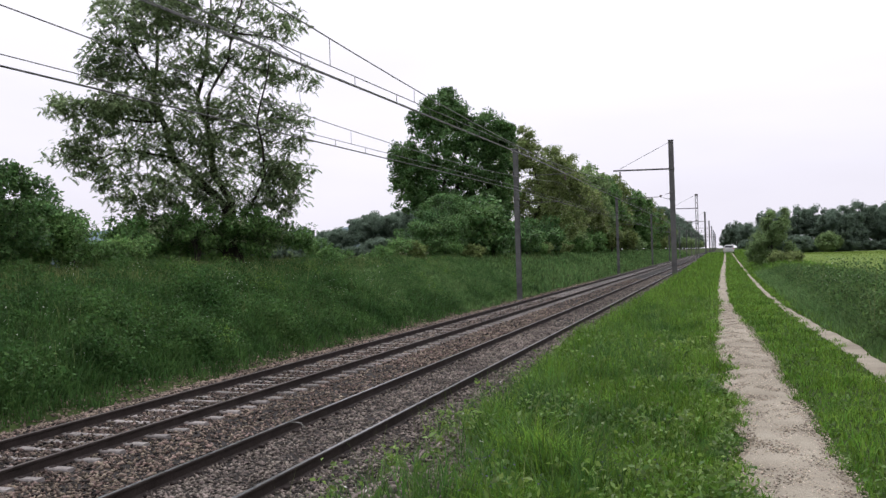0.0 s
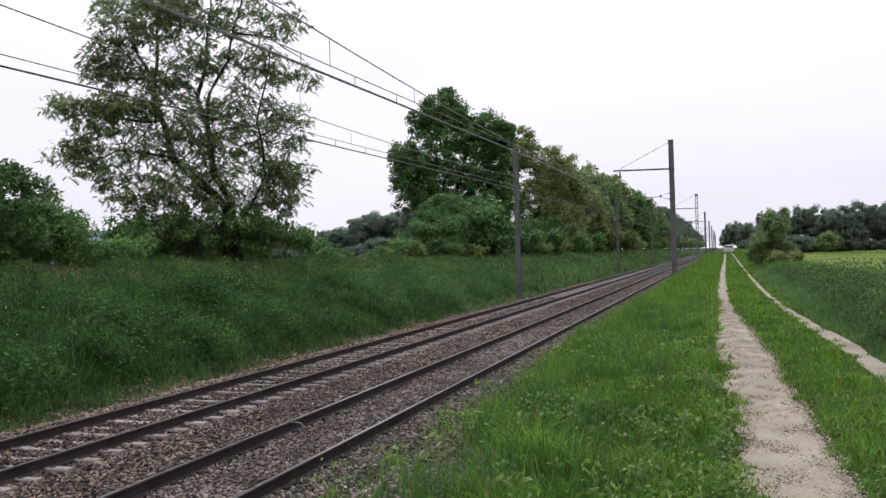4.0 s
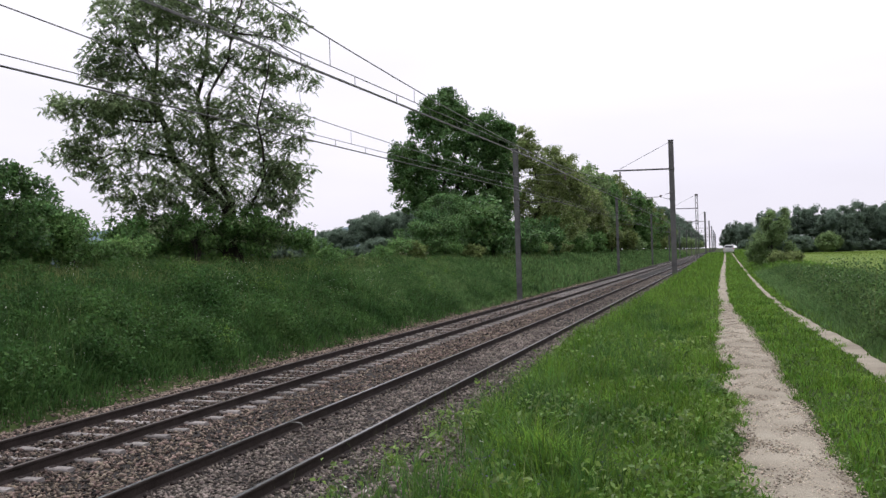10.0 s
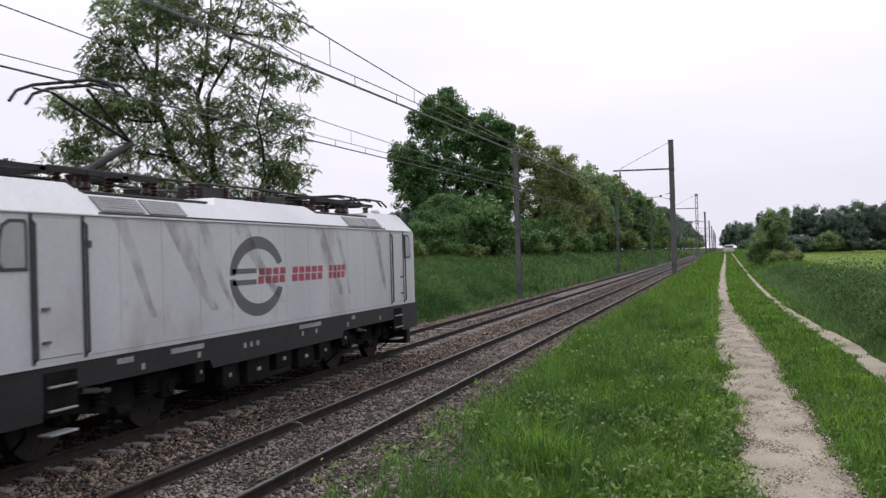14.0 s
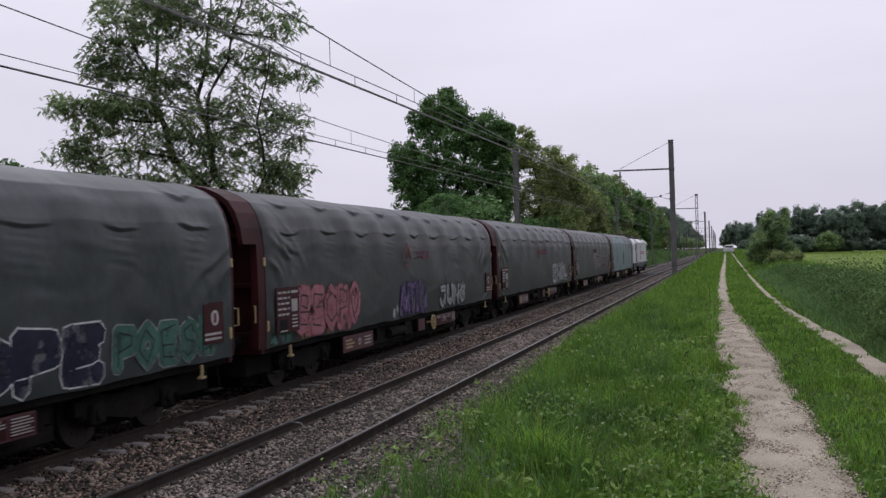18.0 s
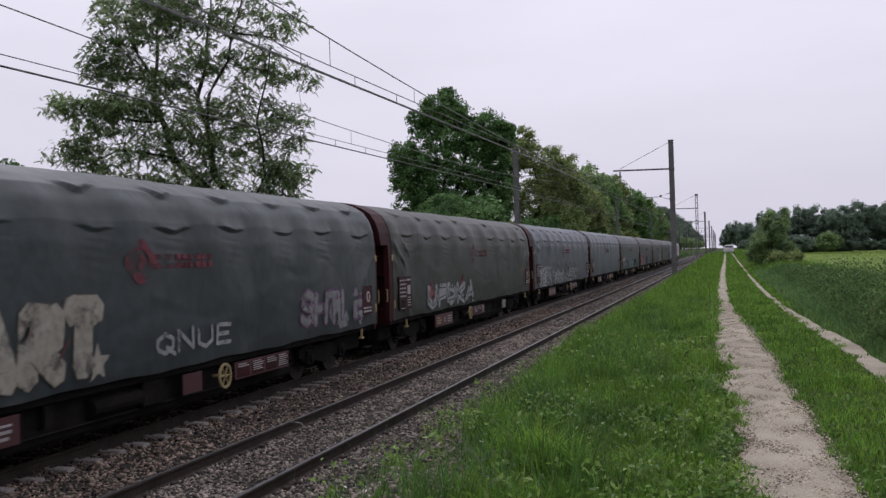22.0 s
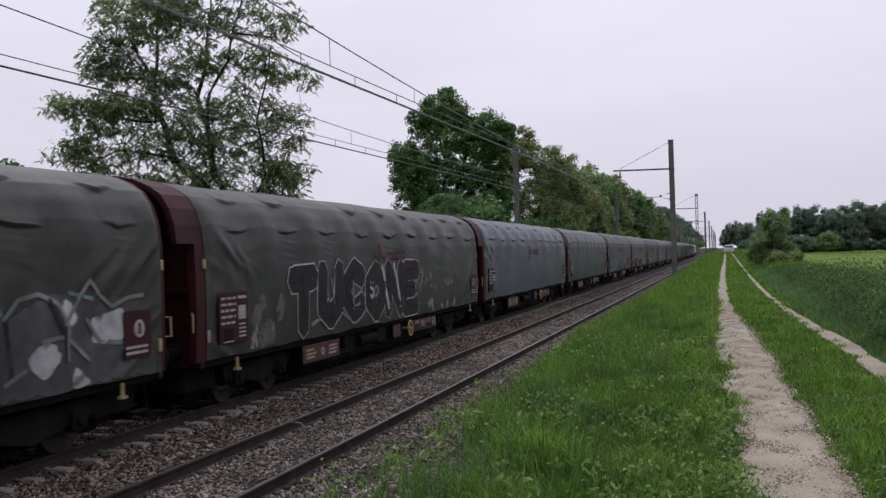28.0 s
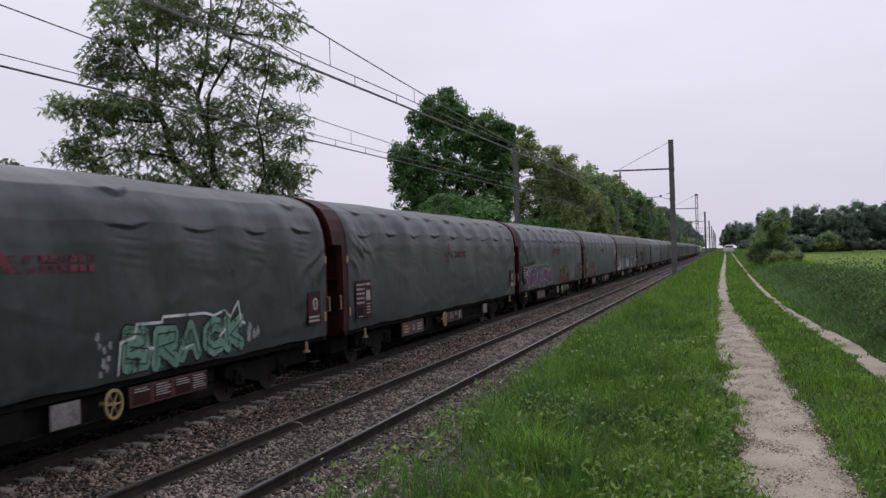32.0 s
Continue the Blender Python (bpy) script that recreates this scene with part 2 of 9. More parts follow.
# ---- mesh helpers ----
class Shape:
    """Gathers vertices and faces for one mesh."""

    def __init__(self):
        self.v, self.f = [], []

    def add(self, verts, faces):
        k = len(self.v)
        self.v += [tuple(p) for p in verts]
        self.f += [tuple(i + k for i in f) for f in faces]
        return self

    def box(self, x0, x1, y0, y1, z0, z1, c=0.0):
        """A box, with its edges chamfered by c."""
        if c <= 0:
            vs = [(x, y, z) for z in (z0, z1) for y in (y0, y1) for x in (x0, x1)]
            return self.add(vs, [(0, 2, 3, 1), (4, 5, 7, 6), (0, 1, 5, 4), (2, 6, 7, 3), (0, 4, 6, 2), (1, 3, 7, 5)])
        rings = []
        for z, s in ((z0, c), (z0 + c, 0), (z1 - c, 0), (z1, c)):
            a, b, d, e = x0 + s, x1 - s, y0 + s, y1 - s
            rings.append([(a + c, d, z), (b - c, d, z), (b, d + c, z), (b, e - c, z), (b - c, e, z), (a + c, e, z), (a, e - c, z), (a, d + c, z)])
        return self.loft(rings)

    def loft(self, rings, close=True, caps=True):
        n = len(rings[0])
        fs = []
        for i in range(len(rings) - 1):
            for j in range(n if close else n - 1):
                a, b = i * n + j, i * n + (j + 1) % n
                fs.append((a, b, b + n, a + n))
        if caps:
            fs.append(tuple(reversed(range(n))))
            fs.append(tuple(range((len(rings) - 1) * n, len(rings) * n)))
        return self.add([p for r in rings for p in r], fs)

    def tube(self, pts, radii, n=6, caps=True):
        if not isinstance(radii, (list, tuple)):
            radii = [radii] * len(pts)
        pts = [Vector(p) for p in pts]
        rings = []
        for i, p in enumerate(pts):
            d = (pts[min(i + 1, len(pts) - 1)] - pts[max(i - 1, 0)]).normalized()
            a = d.orthogonal().normalized() if abs(d.z) > 0.9 else d.cross(Vector((0, 0, 1))).normalized()
            b = d.cross(a)
            rings.append([p + (math.cos(q) * a + math.sin(q) * b) * float(radii[i]) for q in [2 * math.pi * k / n for k in range(n)]])
        return self.loft(rings, True, caps)

    def bar(self, p, q, w, h=None):
        """A flat-sided bar from p to q."""
        return self.tube([p, q], (w if h is None else (w + h) / 2) * 0.7, 4)

    def disc(self, c, axis, r, thick, n=20, inner=0.0):
        """A wheel or ring round the axis 'x' or 'y'."""
        rings = []
        for off, rad in ((-thick / 2, inner), (-thick / 2, r), (thick / 2, r), (thick / 2, inner)):
            ring = []
            for k in range(n):
                a = 2 * math.pi * k / n
                u, w = rad * math.cos(a), rad * math.sin(a)
                ring.append((c[0] + off, c[1] + u, c[2] + w) if axis == "x" else (c[0] + u, c[1] + off, c[2] + w))
            rings.append(ring)
        rings.append(rings[0])
        return self.loft(rings, True, False)

    def mesh(self, name, material, smooth=False):
        me = bpy.data.meshes.new(name)
        me.from_pydata(self.v, [], self.f)
        me.materials.append(material)
        if smooth:
            me.polygons.foreach_set("use_smooth", [True] * len(me.polygons))
        me.update()
        return me


def part(name, shape, material, parent, label="", smooth=False):
    ob = new(name, shape if isinstance(shape, bpy.types.Mesh) else shape.mesh(name, material, smooth))
    ob.parent = parent
    if label:
        ob["label"] = label
    return ob


def thing(name, label, category, m=None, group="", kind=""):
    ob = new(name)
    ob.empty_display_size = 0.3
    if m is not None:
        ob.matrix_world = m
    return tagged(ob, label, category, group, kind)


def raw_mesh(name, verts, faces_flat, sides, material):
    """A mesh from arrays: verts (n, 3), flat corner indices, all faces with that many sides."""
    me = bpy.data.meshes.new(name)
    nf = len(faces_flat) // sides
    me.vertices.add(len(verts))
    me.vertices.foreach_set("co", np.asarray(verts, dtype=np.float32).ravel())
    me.loops.add(nf * sides)
    me.loops.foreach_set("vertex_index", np.asarray(faces_flat, dtype=np.int32))
    me.polygons.add(nf)
    me.polygons.foreach_set("loop_start", np.arange(0, nf * sides, sides, dtype=np.int32))
    me.materials.append(material)
    me.update(calc_edges=True)
    return me


# ---- the lie of the land ----
NEAR_TRACK, FAR_TRACK = -5.89, -9.58


def wave(x, y, s, seed=0.0):
    """A cheap smooth noise between -1 and 1, for arrays."""
    return (np.sin(x * s * 1.7 + 1.3 * seed + 1.9 * np.sin(y * s * 0.9 + seed)) + np.sin(y * s * 1.3 + 2.1 * seed + 1.4 * np.sin(x * s * 1.1 - seed))
            + 0.6 * np.sin((x + y) * s * 2.3 + 0.7 * seed)) / 2.6


def ground_z(x, y):
    x, y = np.asarray(x, dtype=float), np.asarray(y, dtype=float)
    rise = 0.5 * np.clip((y - 60) / 110, 0, 1)
    field = 1.15 * np.clip((y - 60) / 230, 0, 1) * np.clip((x - 5) / 8, 0, 1)
    top_r = 0.95 + rise - field + 0.02 * wave(x, y, 1.1)
    z = np.interp(x, [-4000, -60, -26, -20.5, -18.5, -16, -13.6, -12.7, -12.4, -4.15, -3.7, -3.0, -2.2, 4000],
                  [1.9, 2.05, 2.25, 2.25, 2.12, 1.42, 0.25, -0.28, -0.42, -0.42, -0.20, 0.35, 0, 0])
    right = np.clip((x + 3.0) / 0.8, 0, 1)
    z = np.where(x > -3.0, 0.35 + (top_r - 0.35) * right * (2 - right) * 1.0, z)
    lump = np.where(x < -12.9, (0.15 * wave(x, y, 0.55, 2.0) + 0.11 * wave(x, y, 1.5, 5.0)) * np.clip((-12.9 - x) / 0.8, 0, 1), 0)
    return z + lump


def build_ground():
    xs = np.unique(np.concatenate([np.array([-4000, -2500, -1500, -900, -500, -300, -200, -140, -100, -75, -55, -40, -32]), np.arange(-28, -14, 0.5), np.arange(-14, -12.2, 0.15),
                                   np.array([-12.7, -12.4, -12.0]), np.arange(-11, -4.5, 1.5), np.arange(-4.3, 4, 0.2), np.arange(4, 12, 1.0),
                                   np.array([16, 24, 36, 55, 80, 120, 200, 320, 520, 900, 1500, 2500, 4000])]))
    ys = np.unique(np.concatenate([np.array([-800, -400, -200, -100, -50, -25, -12]), np.arange(-6, 40, 0.7), np.arange(40, 120, 2.5), np.arange(120, 300, 12),
                                   np.array([340, 400, 480, 600, 800, 1100, 1500, 2200, 3200, 4500])]))
    gx, gy = np.meshgrid(xs, ys)
    gz = ground_z(gx, gy)
    v = np.stack([gx, gy, gz], -1).reshape(-1, 3)
    nx, ny = len(xs), len(ys)
    i = (np.arange(ny - 1)[:, None] * nx + np.arange(nx - 1)[None, :]).ravel()
    f = np.stack([i, i + 1, i + 1 + nx, i + nx], -1).ravel()
    me = raw_mesh("ground", v, f, 4, SOIL)
    me.polygons.foreach_set("use_smooth", [True] * len(me.polygons))
    tagged(new("ground", me), "grassy ground with a railway cutting and a verge", "ground", kind="structure")


def ribbon(name, ys, left, right, lift, material, label, category, nx=8):
    """A strip that lies on the ground between two edges given as functions of y."""
    ys = np.asarray(ys)
    a, b = left(ys), right(ys)
    s = np.linspace(0, 1, nx)
    gx = a[:, None] * (1 - s) + b[:, None] * s
    gy = np.repeat(ys[:, None], nx, 1)
    edge = np.minimum(s, 1 - s)
    gz = ground_z(gx, gy) + lift + (np.minimum(edge * 9, 1.0) * (0.024 + 0.010 * wave(gx, gy, 5.3, 3.0) + 0.007 * wave(gx, gy, 13.0, 1.0)) - 0.014) * (lift < 0.03)
    v = np.stack([gx, gy, gz], -1).reshape(-1, 3)
    i = (np.arange(len(ys) - 1)[:, None] * nx + np.arange(nx - 1)[None, :]).ravel()
    f = np.stack([i, i + 1, i + 1 + nx, i + nx], -1).ravel()
    me = raw_mesh(name, v, f, 4, material)
    me.polygons.foreach_set("use_smooth", [True] * len(me.polygons))
    return tagged(new(name, me), label, category, kind="structure")


# edges of the two wheel ruts of the farm track
RUT_Y = [-20, 0, 6.6, 11, 17, 23, 28, 36, 59, 109, 175, 260]
def rut_l0(y): return np.interp(y, RUT_Y, [0.02, 0.05, 0.07, -0.05, -0.20, -0.22, -0.18, -0.2, -0.22, 0.1, 0.35, 0.35]) + 0.07 * wave(y, 0 * y, 1.1, 1.0) + 0.015 * wave(y, 0 * y, 4.0, 2.0) + 0.15 * np.exp(-((y - 8.4) / 0.45) ** 2) + 0.2 * np.exp(-((y - 13.4) / 0.3) ** 2) + 0.1 * np.exp(-((y - 10.6) / 0.4) ** 2)
def rut_l1(y): return np.interp(y, RUT_Y, [0.80, 0.80, 0.79, 0.69, 0.58, 0.36, 0.2, 0.15, 0.18, 0.42, 0.65, 0.65]) + 0.05 * wave(y, 0 * y, 0.9, 4.0) + 0.015 * wave(y, 0 * y, 4.5, 7.0)
def rut_r0(y): return np.interp(y, RUT_Y, [1.85, 1.83, 1.80, 1.77, 1.66, 1.43, 1.38, 1.30, 1.32, 1.4, 1.6, 1.6]) + 0.025 * wave(y, 0 * y, 1.0, 9.0)
def rut_r1(y): return np.interp(y, RUT_Y, [2.2, 2.17, 2.13, 2.09, 1.99, 1.70, 1.54, 1.46, 1.48, 1.6, 1.85, 1.85]) + 0.025 * wave(y, 0 * y, 1.2, 11.0)


build_ground()
yy = np.concatenate([np.arange(-20, 60, 0.25), np.arange(60, 260, 3)])
ribbon("path_left_rut", yy, rut_l0, rut_l1, 0.012, GRIT, "pale gravel wheel rut of a farm track", "path", nx=14)
ribbon("path_right_rut", yy, rut_r0, rut_r1, 0.012, GRIT, "pale gravel wheel rut beside tall grass", "path", nx=10)
ribbon("crop_field", np.concatenate([np.arange(20, 120, 4), np.arange(120, 330, 15)]), lambda y: np.interp(y, [20, 50, 85, 310], [5.6, 5.4, 5.4, 5.4]),
       lambda y: 260 + 0 * y, 0.10, CROPSOIL, "yellow-green field of young cereal", "field", nx=30)


# ---- ballast, sleepers and rails ----
def build_ballast():
    prof = [(-13.1, -0.46), (-12.35, -0.40), (-11.3, -0.22), (-10.8, -0.20), (-10.4, -0.185), (-8.85, -0.19), (-8.42, -0.20), (-8.2, -0.17), (-7.7, -0.18), (-6.7, -0.178), (-5.1, -0.172), (-4.5, -0.172), (-4.05, -0.36), (-3.7, -0.5)]
    fx = np.arange(-13.1, -3.69, 0.1)
    ys = np.unique(np.concatenate([np.array([-700, -300, -100, -40, -10]), np.arange(0, 70, 0.5), np.arange(70, 200, 5), np.arange(200, 900, 50), [1500, 2500]]))
    gx, gy = np.meshgrid(fx, ys)
    gz = np.interp(gx, [p[0] for p in prof], [p[1] for p in prof]) + 0.012 * wave(gx, gy, 5.0, 1.0)
    v = np.stack([gx, gy, gz], -1).reshape(-1, 3)
    nx, ny = len(fx), len(ys)
    i = (np.arange(ny - 1)[:, None] * nx + np.arange(nx - 1)[None, :]).ravel()
    me = raw_mesh("ballast_bed", v, np.stack([i, i + 1, i + 1 + nx, i + nx], -1).ravel(), 4, BALLAST_GAPS)
    tagged(new("ballast_bed", me), "bed of crushed stone under two tracks, darkened for the shaded gaps", "ballast", kind="structure")
    return prof


def scatter_stones(name, rng, count, x0, x1, y0, y1, size, zfun, material, label, category="stones"):
    # denser towards the near end
    u = rng.random(count)
    y = y0 + (y1 - y0) * u ** 1.5
    x = rng.uniform(x0, x1, count)
    on = (np.abs((y - 0.05 + 0.3) % 0.6 - 0.3) < 0.085) & (np.abs(x - FAR_TRACK) < 1.2) & (rng.random(count) < np.where(np.abs(x - FAR_TRACK) < 0.62, 0.22, 0.97))
    x, y = x[~on], y[~on]
    count = len(x)
    z = zfun(x, y)
    s = size * rng.uniform(0.55, 1.25, count)
    base = np.array([(1, 0, 0), (-1, 0, 0), (0, 1, 0), (0, -1, 0), (0, 0, 0.75), (0, 0, -0.75)])
    v = base[None] * s[:, None, None] * rng.uniform(0.5, 1.4, (count, 6, 1)) * np.stack([rng.uniform(0.9, 1.5, count), rng.uniform(0.6, 1.0, count), rng.uniform(0.6, 1.0, count)], -1)[:, None]
    v = v + rng.normal(0, 0.18, (count, 6, 3)) * s[:, None, None]
    a = rng.uniform(0, 6.28, count)
    t = rng.normal(0, 0.5, count)
    ca, sa, ct, st = np.cos(a)[:, None], np.sin(a)[:, None], np.cos(t)[:, None], np.sin(t)[:, None]
    vx, vy, vz = v[..., 0], v[..., 1], v[..., 2]
    vy, vz = vy * ct - vz * st, vy * st + vz * ct
    vx, vy = vx * ca - vy * sa, vx * sa + vy * ca
    v = np.stack([vx + x[:, None], vy + y[:, None], vz + z[:, None] + 0.38 * s[:, None]], -1)
    f = np.array([0, 2, 4, 2, 1, 4, 1, 3, 4, 3, 0, 4, 2, 0, 5, 1, 2, 5, 3, 1, 5, 0, 3, 5])
    fl = (np.arange(count)[:, None] * 6 + f[None]).ravel()
    me = raw_mesh(name, v.reshape(-1, 3), fl, 3, material)
    return tagged(new(name, me), label, category, kind="stuff")


RAIL_PROFILE = [(-0.067, -0.172), (0.067, -0.172), (0.067, -0.162), (0.012, -0.14), (0.009, -0.05), (0.033, -0.036), (0.036, -0.006), (0.026, -0.001),
                (-0.026, -0.001), (-0.036, -0.006), (-0.033, -0.036), (-0.009, -0.05), (-0.012, -0.14), (-0.067, -0.162)]


def build_track(centre, timber, label):
    track = thing("railway_track", label, "railway track", pose(centre, 0, 0))
    for side in (-0.753, 0.753):
        r = Shape()
        r.loft([[(side + x, y, z) for x, z in RAIL_PROFILE] for y in (-700, -200, 0, 20, 60, 150, 400, 1000, 2500)])
        rail = part("rail", r, RAIL, track, "rusty brown steel rail")
        b = Shape()
        b.box(side - 0.024, side + 0.024, -700, 2500, -0.0005, 0.001)
        part("running_band", b, RAILTOP_OLD if not timber else RAILTOP, rail, "worn shiny top of the rail")
    half = 1.28 if timber else 1.14
    s = Shape()
    if timber:
        s.box(-half, half, -0.12, 0.12, -0.33, -0.172, 0.012)
    else:
        # a concrete sleeper, a little waisted between the rails
        rings = []
        for x, w, top in ((-half, 0.085, -0.116), (-0.9, 0.088, -0.112), (-0.55, 0.098, -0.112), (-0.25, 0.085, -0.128), (0.25, 0.085, -0.128), (0.55, 0.098, -0.112), (0.9, 0.088, -0.112), (half, 0.085, -0.116)):
            rings.append([(x, -w - 0.02, -0.33), (x, w + 0.02, -0.33), (x, w, top - 0.02), (x, w - 0.018, top), (x, 0.018 - w, top), (x, -w, top - 0.02)])
        s.loft(rings)
    mesh = s.mesh("sleeper", TIMBER if timber else CONCRETE)
    clip = Shape().box(-0.035, 0.035, -0.05, 0.05, -0.172 if timber else -0.14, -0.12 if timber else -0.095, 0.012).mesh("rail_clip", RAIL)
    for i in range(-25, 120):
        ob = part("sleeper", mesh, None, track)
        ob.location = (0.01 * math.sin(i * 2.3), 0.05 + 0.6 * (i + 8), -0.012 if timber else 0.008 * math.sin(i * 3.1) - 0.032)
        ob.rotation_euler = (0, 0, 0.012 * math.sin(i * 1.7))
        if 0 <= i < 40:
            for k in (-0.853, -0.653, 0.653, 0.853):
                c = part("rail_clip", clip, None, ob)
                c.location = (k, 0, 0)
    rest = Shape()
    for i in range(128, 700):
        y = 0.05 + 0.6 * i
        rest.box(-half, half, y - 0.12, y + 0.12, -0.33, -0.175 if timber else -0.135)
    tagged(part("distant_sleeper", rest, TIMBER if timber else CONCRETE, track), kind="stuff")
    return track


PROF = build_ballast()
build_track(FAR_TRACK, False, "far railway track on pale concrete sleepers")
build_track(NEAR_TRACK, True, "near railway track on dark timber sleepers sunk in stones")


# ---- overhead line ----
SPAN = 63.0


def contact_z(y, near):
    """The contact wire climbs a little along the first span."""
    return min(5.66, 5.26 + 0.012 * y) if near else min(5.66, 5.26 + 0.0085 * y)


def messenger_z(y, near):
    if -1 <= y <= 62:
        return 5.82 + 0.00100 * (y - 29.5) ** 2 if near else 6.0 + 0.00082 * (y - 28.0) ** 2
    s = ((y + 1.0) % SPAN) / SPAN * 2 - 1
    return 6.02 + 0.86 * s * s


def build_mast(x, y, toward, base_z, lattice):
    """A mast with its cantilever. toward: +1 when the track lies at larger x."""
    label = "latticed steel catenary mast with bracket arms" if lattice else "rusty brown steel catenary mast with bracket arms beside the track"
    m = thing("catenary_mast", label, "catenary mast", pose(x, y, base_z), group="catenary masts along the line")
    h = 9.15 - base_z
    if lattice:
        for sx in (-0.13, 0.13):
            part("post", Shape().box(sx - 0.035, sx + 0.035, -0.11, 0.11, -0.5, h, 0.008), MASTSTEEL, m)
        for k in range(14):
            z0 = 0.3 + k * (h - 0.5) / 14
            q = 1 if k % 2 else -1
            part("lattice_bar", Shape().bar((-0.13 * q, 0, z0), (0.13 * q, 0, z0 + (h - 0.5) / 14), 0.035), MASTSTEEL, m)
        part("cap", Shape().box(-0.18, 0.18, -0.13, 0.13, h - 0.25, h, 0.01), MASTSTEEL, m)
    else:
        post = Shape()
        post.box(-0.15, 0.15, -0.16, -0.143, -0.5, h, 0.003)
        post.box(-0.15, 0.15, 0.143, 0.16, -0.5, h, 0.003)
        post.box(-0.008, 0.008, -0.143, 0.143, -0.5, h, 0.002)
        part("post", post, MASTSTEEL if toward < 0 else MASTMID, m)
        part("top_plate", Shape().box(-0.17, 0.17, -0.18, 0.18, h, h + 0.02, 0.004), MASTSTEEL, m)
    part("footing", Shape().box(-0.35, 0.35, -0.35, 0.35, -0.6, 0.05, 0.03), CONCRETE, m, "grey concrete footing")
    d = toward
    arm = Shape()
    arm.tube([(d * 0.1, 0, 7.42 - base_z), (d * 3.5, 0, 7.46 - base_z)], 0.05 if d < 0 else 0.022, 8)
    part("top_arm", arm, MASTSTEEL if d < 0 else MASTMID, m)
    part("stay", Shape().tube([(d * 0.1, 0, 9.05 - base_z), (d * 3.1, 0, 7.55 - base_z)], 0.014, 5), WIRE, m)
    ins = Shape()
    for k in range(4):
        z = 7.36 - 0.09 * k - base_z
        ins.tube([(d * 3.1, 0, z), (d * 3.1, 0, z - 0.04), (d * 3.1, 0, z - 0.07)], [0.05, 0.075, 0.03], 8)
    part("insulator", ins, INSULATOR, m, "brown ribbed insulator")
    br = Shape()
    br.tube([(d * 0.1, 0, 5.97 - base_z), (d * 0.85, 0, 5.74 - base_z), (d * 0.1, 0, 5.56 - base_z)], 0.022, 6)
    br.tube([(d * 0.85, 0, 5.74 - base_z), (d * 2.75, 0, 5.72 - base_z), (d * 3.1, 0, 5.52 - base_z)], 0.02, 6)
    part("steady_arm", br, MASTSTEEL, m)
    i2 = Shape()
    i2.tube([(d * 0.62, 0, 5.82 - base_z), (d * 0.7, 0, 5.79 - base_z), (d * 0.78, 0, 5.77 - base_z)], [0.03, 0.07, 0.03], 8)
    part("insulator", i2, INSULATOR, m)
    for z in (7.42, 5.97, 5.56):
        part("clamp", Shape().box(-0.17, 0.17, -0.18, 0.18, z - 0.06 - base_z, z + 0.06 - base_z, 0.01), MASTSTEEL, m)
    return m


for k in range(0, 9):
    y = -1 + SPAN * k
    for x, d in ((-2.79, -1), (-12.4, 1)):
        build_mast(x, y, d, float(ground_z(x, y)), k == 2 and d < 0)


def build_wires(centre, near, label):
    lines = thing("overhead_line", label, "overhead wire", pose(centre, 0, 0))
    ys = list(np.arange(-64, 251, 2.1)) + list(np.arange(251, 505, 6.3))
    for dx in (-0.022, 0.022):
        part("contact_wire", Shape().tube([(dx, y, contact_z(y, near)) for y in ys], 0.0105, 5, False), WIRE, lines)
    part("auxiliary_wire", Shape().tube([(0, y, contact_z(y, near) + 0.165) for y in ys], 0.009, 5, False), WIRE, lines)
    part("messenger_wire", Shape().tube([(0, y, messenger_z(y, near)) for y in ys], 0.011, 5, False), WIRE, lines)
    for i in range(58):
        y = 1.23 + 4.5 * (i - 1) + (0.0 if near else 1.6)
        if not near and 10 < y < 13:
            continue
        part("dropper", Shape().tube([(0, y, contact_z(y, near) + 0.165), (0, y, messenger_z(y, near))], 0.006, 4, False), WIRE, lines)
        for dy in (-1.15, 1.1):
            part("dropper", Shape().tube([(0, y + dy, contact_z(y + dy, near)), (0, y + dy, contact_z(y + dy, near) + 0.165)], 0.007, 4, False), WIRE, lines)
    return lines


build_wires(NEAR_TRACK, True, "dark copper overhead wires above the near track")
build_wires(FAR_TRACK, False, "dark copper overhead wires above the far track")


# ---- trees ----
def leaf_cloud(rng, centres, radii, per, size, flat=0.8):
    """Quads scattered in clumps round the centres. Returns vertices and flat faces."""
    n = len(centres) * per
    c = np.repeat(np.asarray(centres), per, 0)
    r = np.repeat(np.asarray(radii), per)[:, None]
    d = rng.normal(0, 1, (n, 3))
    d /= np.linalg.norm(d, axis=1)[:, None]
    p = c + d * r * (rng.random((n, 1)) ** 0.45) * np.array([1, 1, flat])
    s = size * rng.uniform(0.6, 1.35, n)[:, None]
    nrm = d * 0.5 + rng.normal(0, 0.7, (n, 3)) + np.array([0, 0, 0.6])
    nrm /= np.linalg.norm(nrm, axis=1)[:, None]
    a = np.cross(nrm, rng.normal(0, 1, (n, 3)))
    a /= np.linalg.norm(a, axis=1)[:, None] + 1e-9
    b = np.cross(nrm, a)
    bend = nrm * 0.25
    v = np.stack([p - a * s, p - b * s * 0.5 + bend * s * 0.4, p + a * s - bend * s, p + b * s * 0.5 + bend * s * 0.4], 1).reshape(-1, 3)
    return v, np.arange(n * 4)


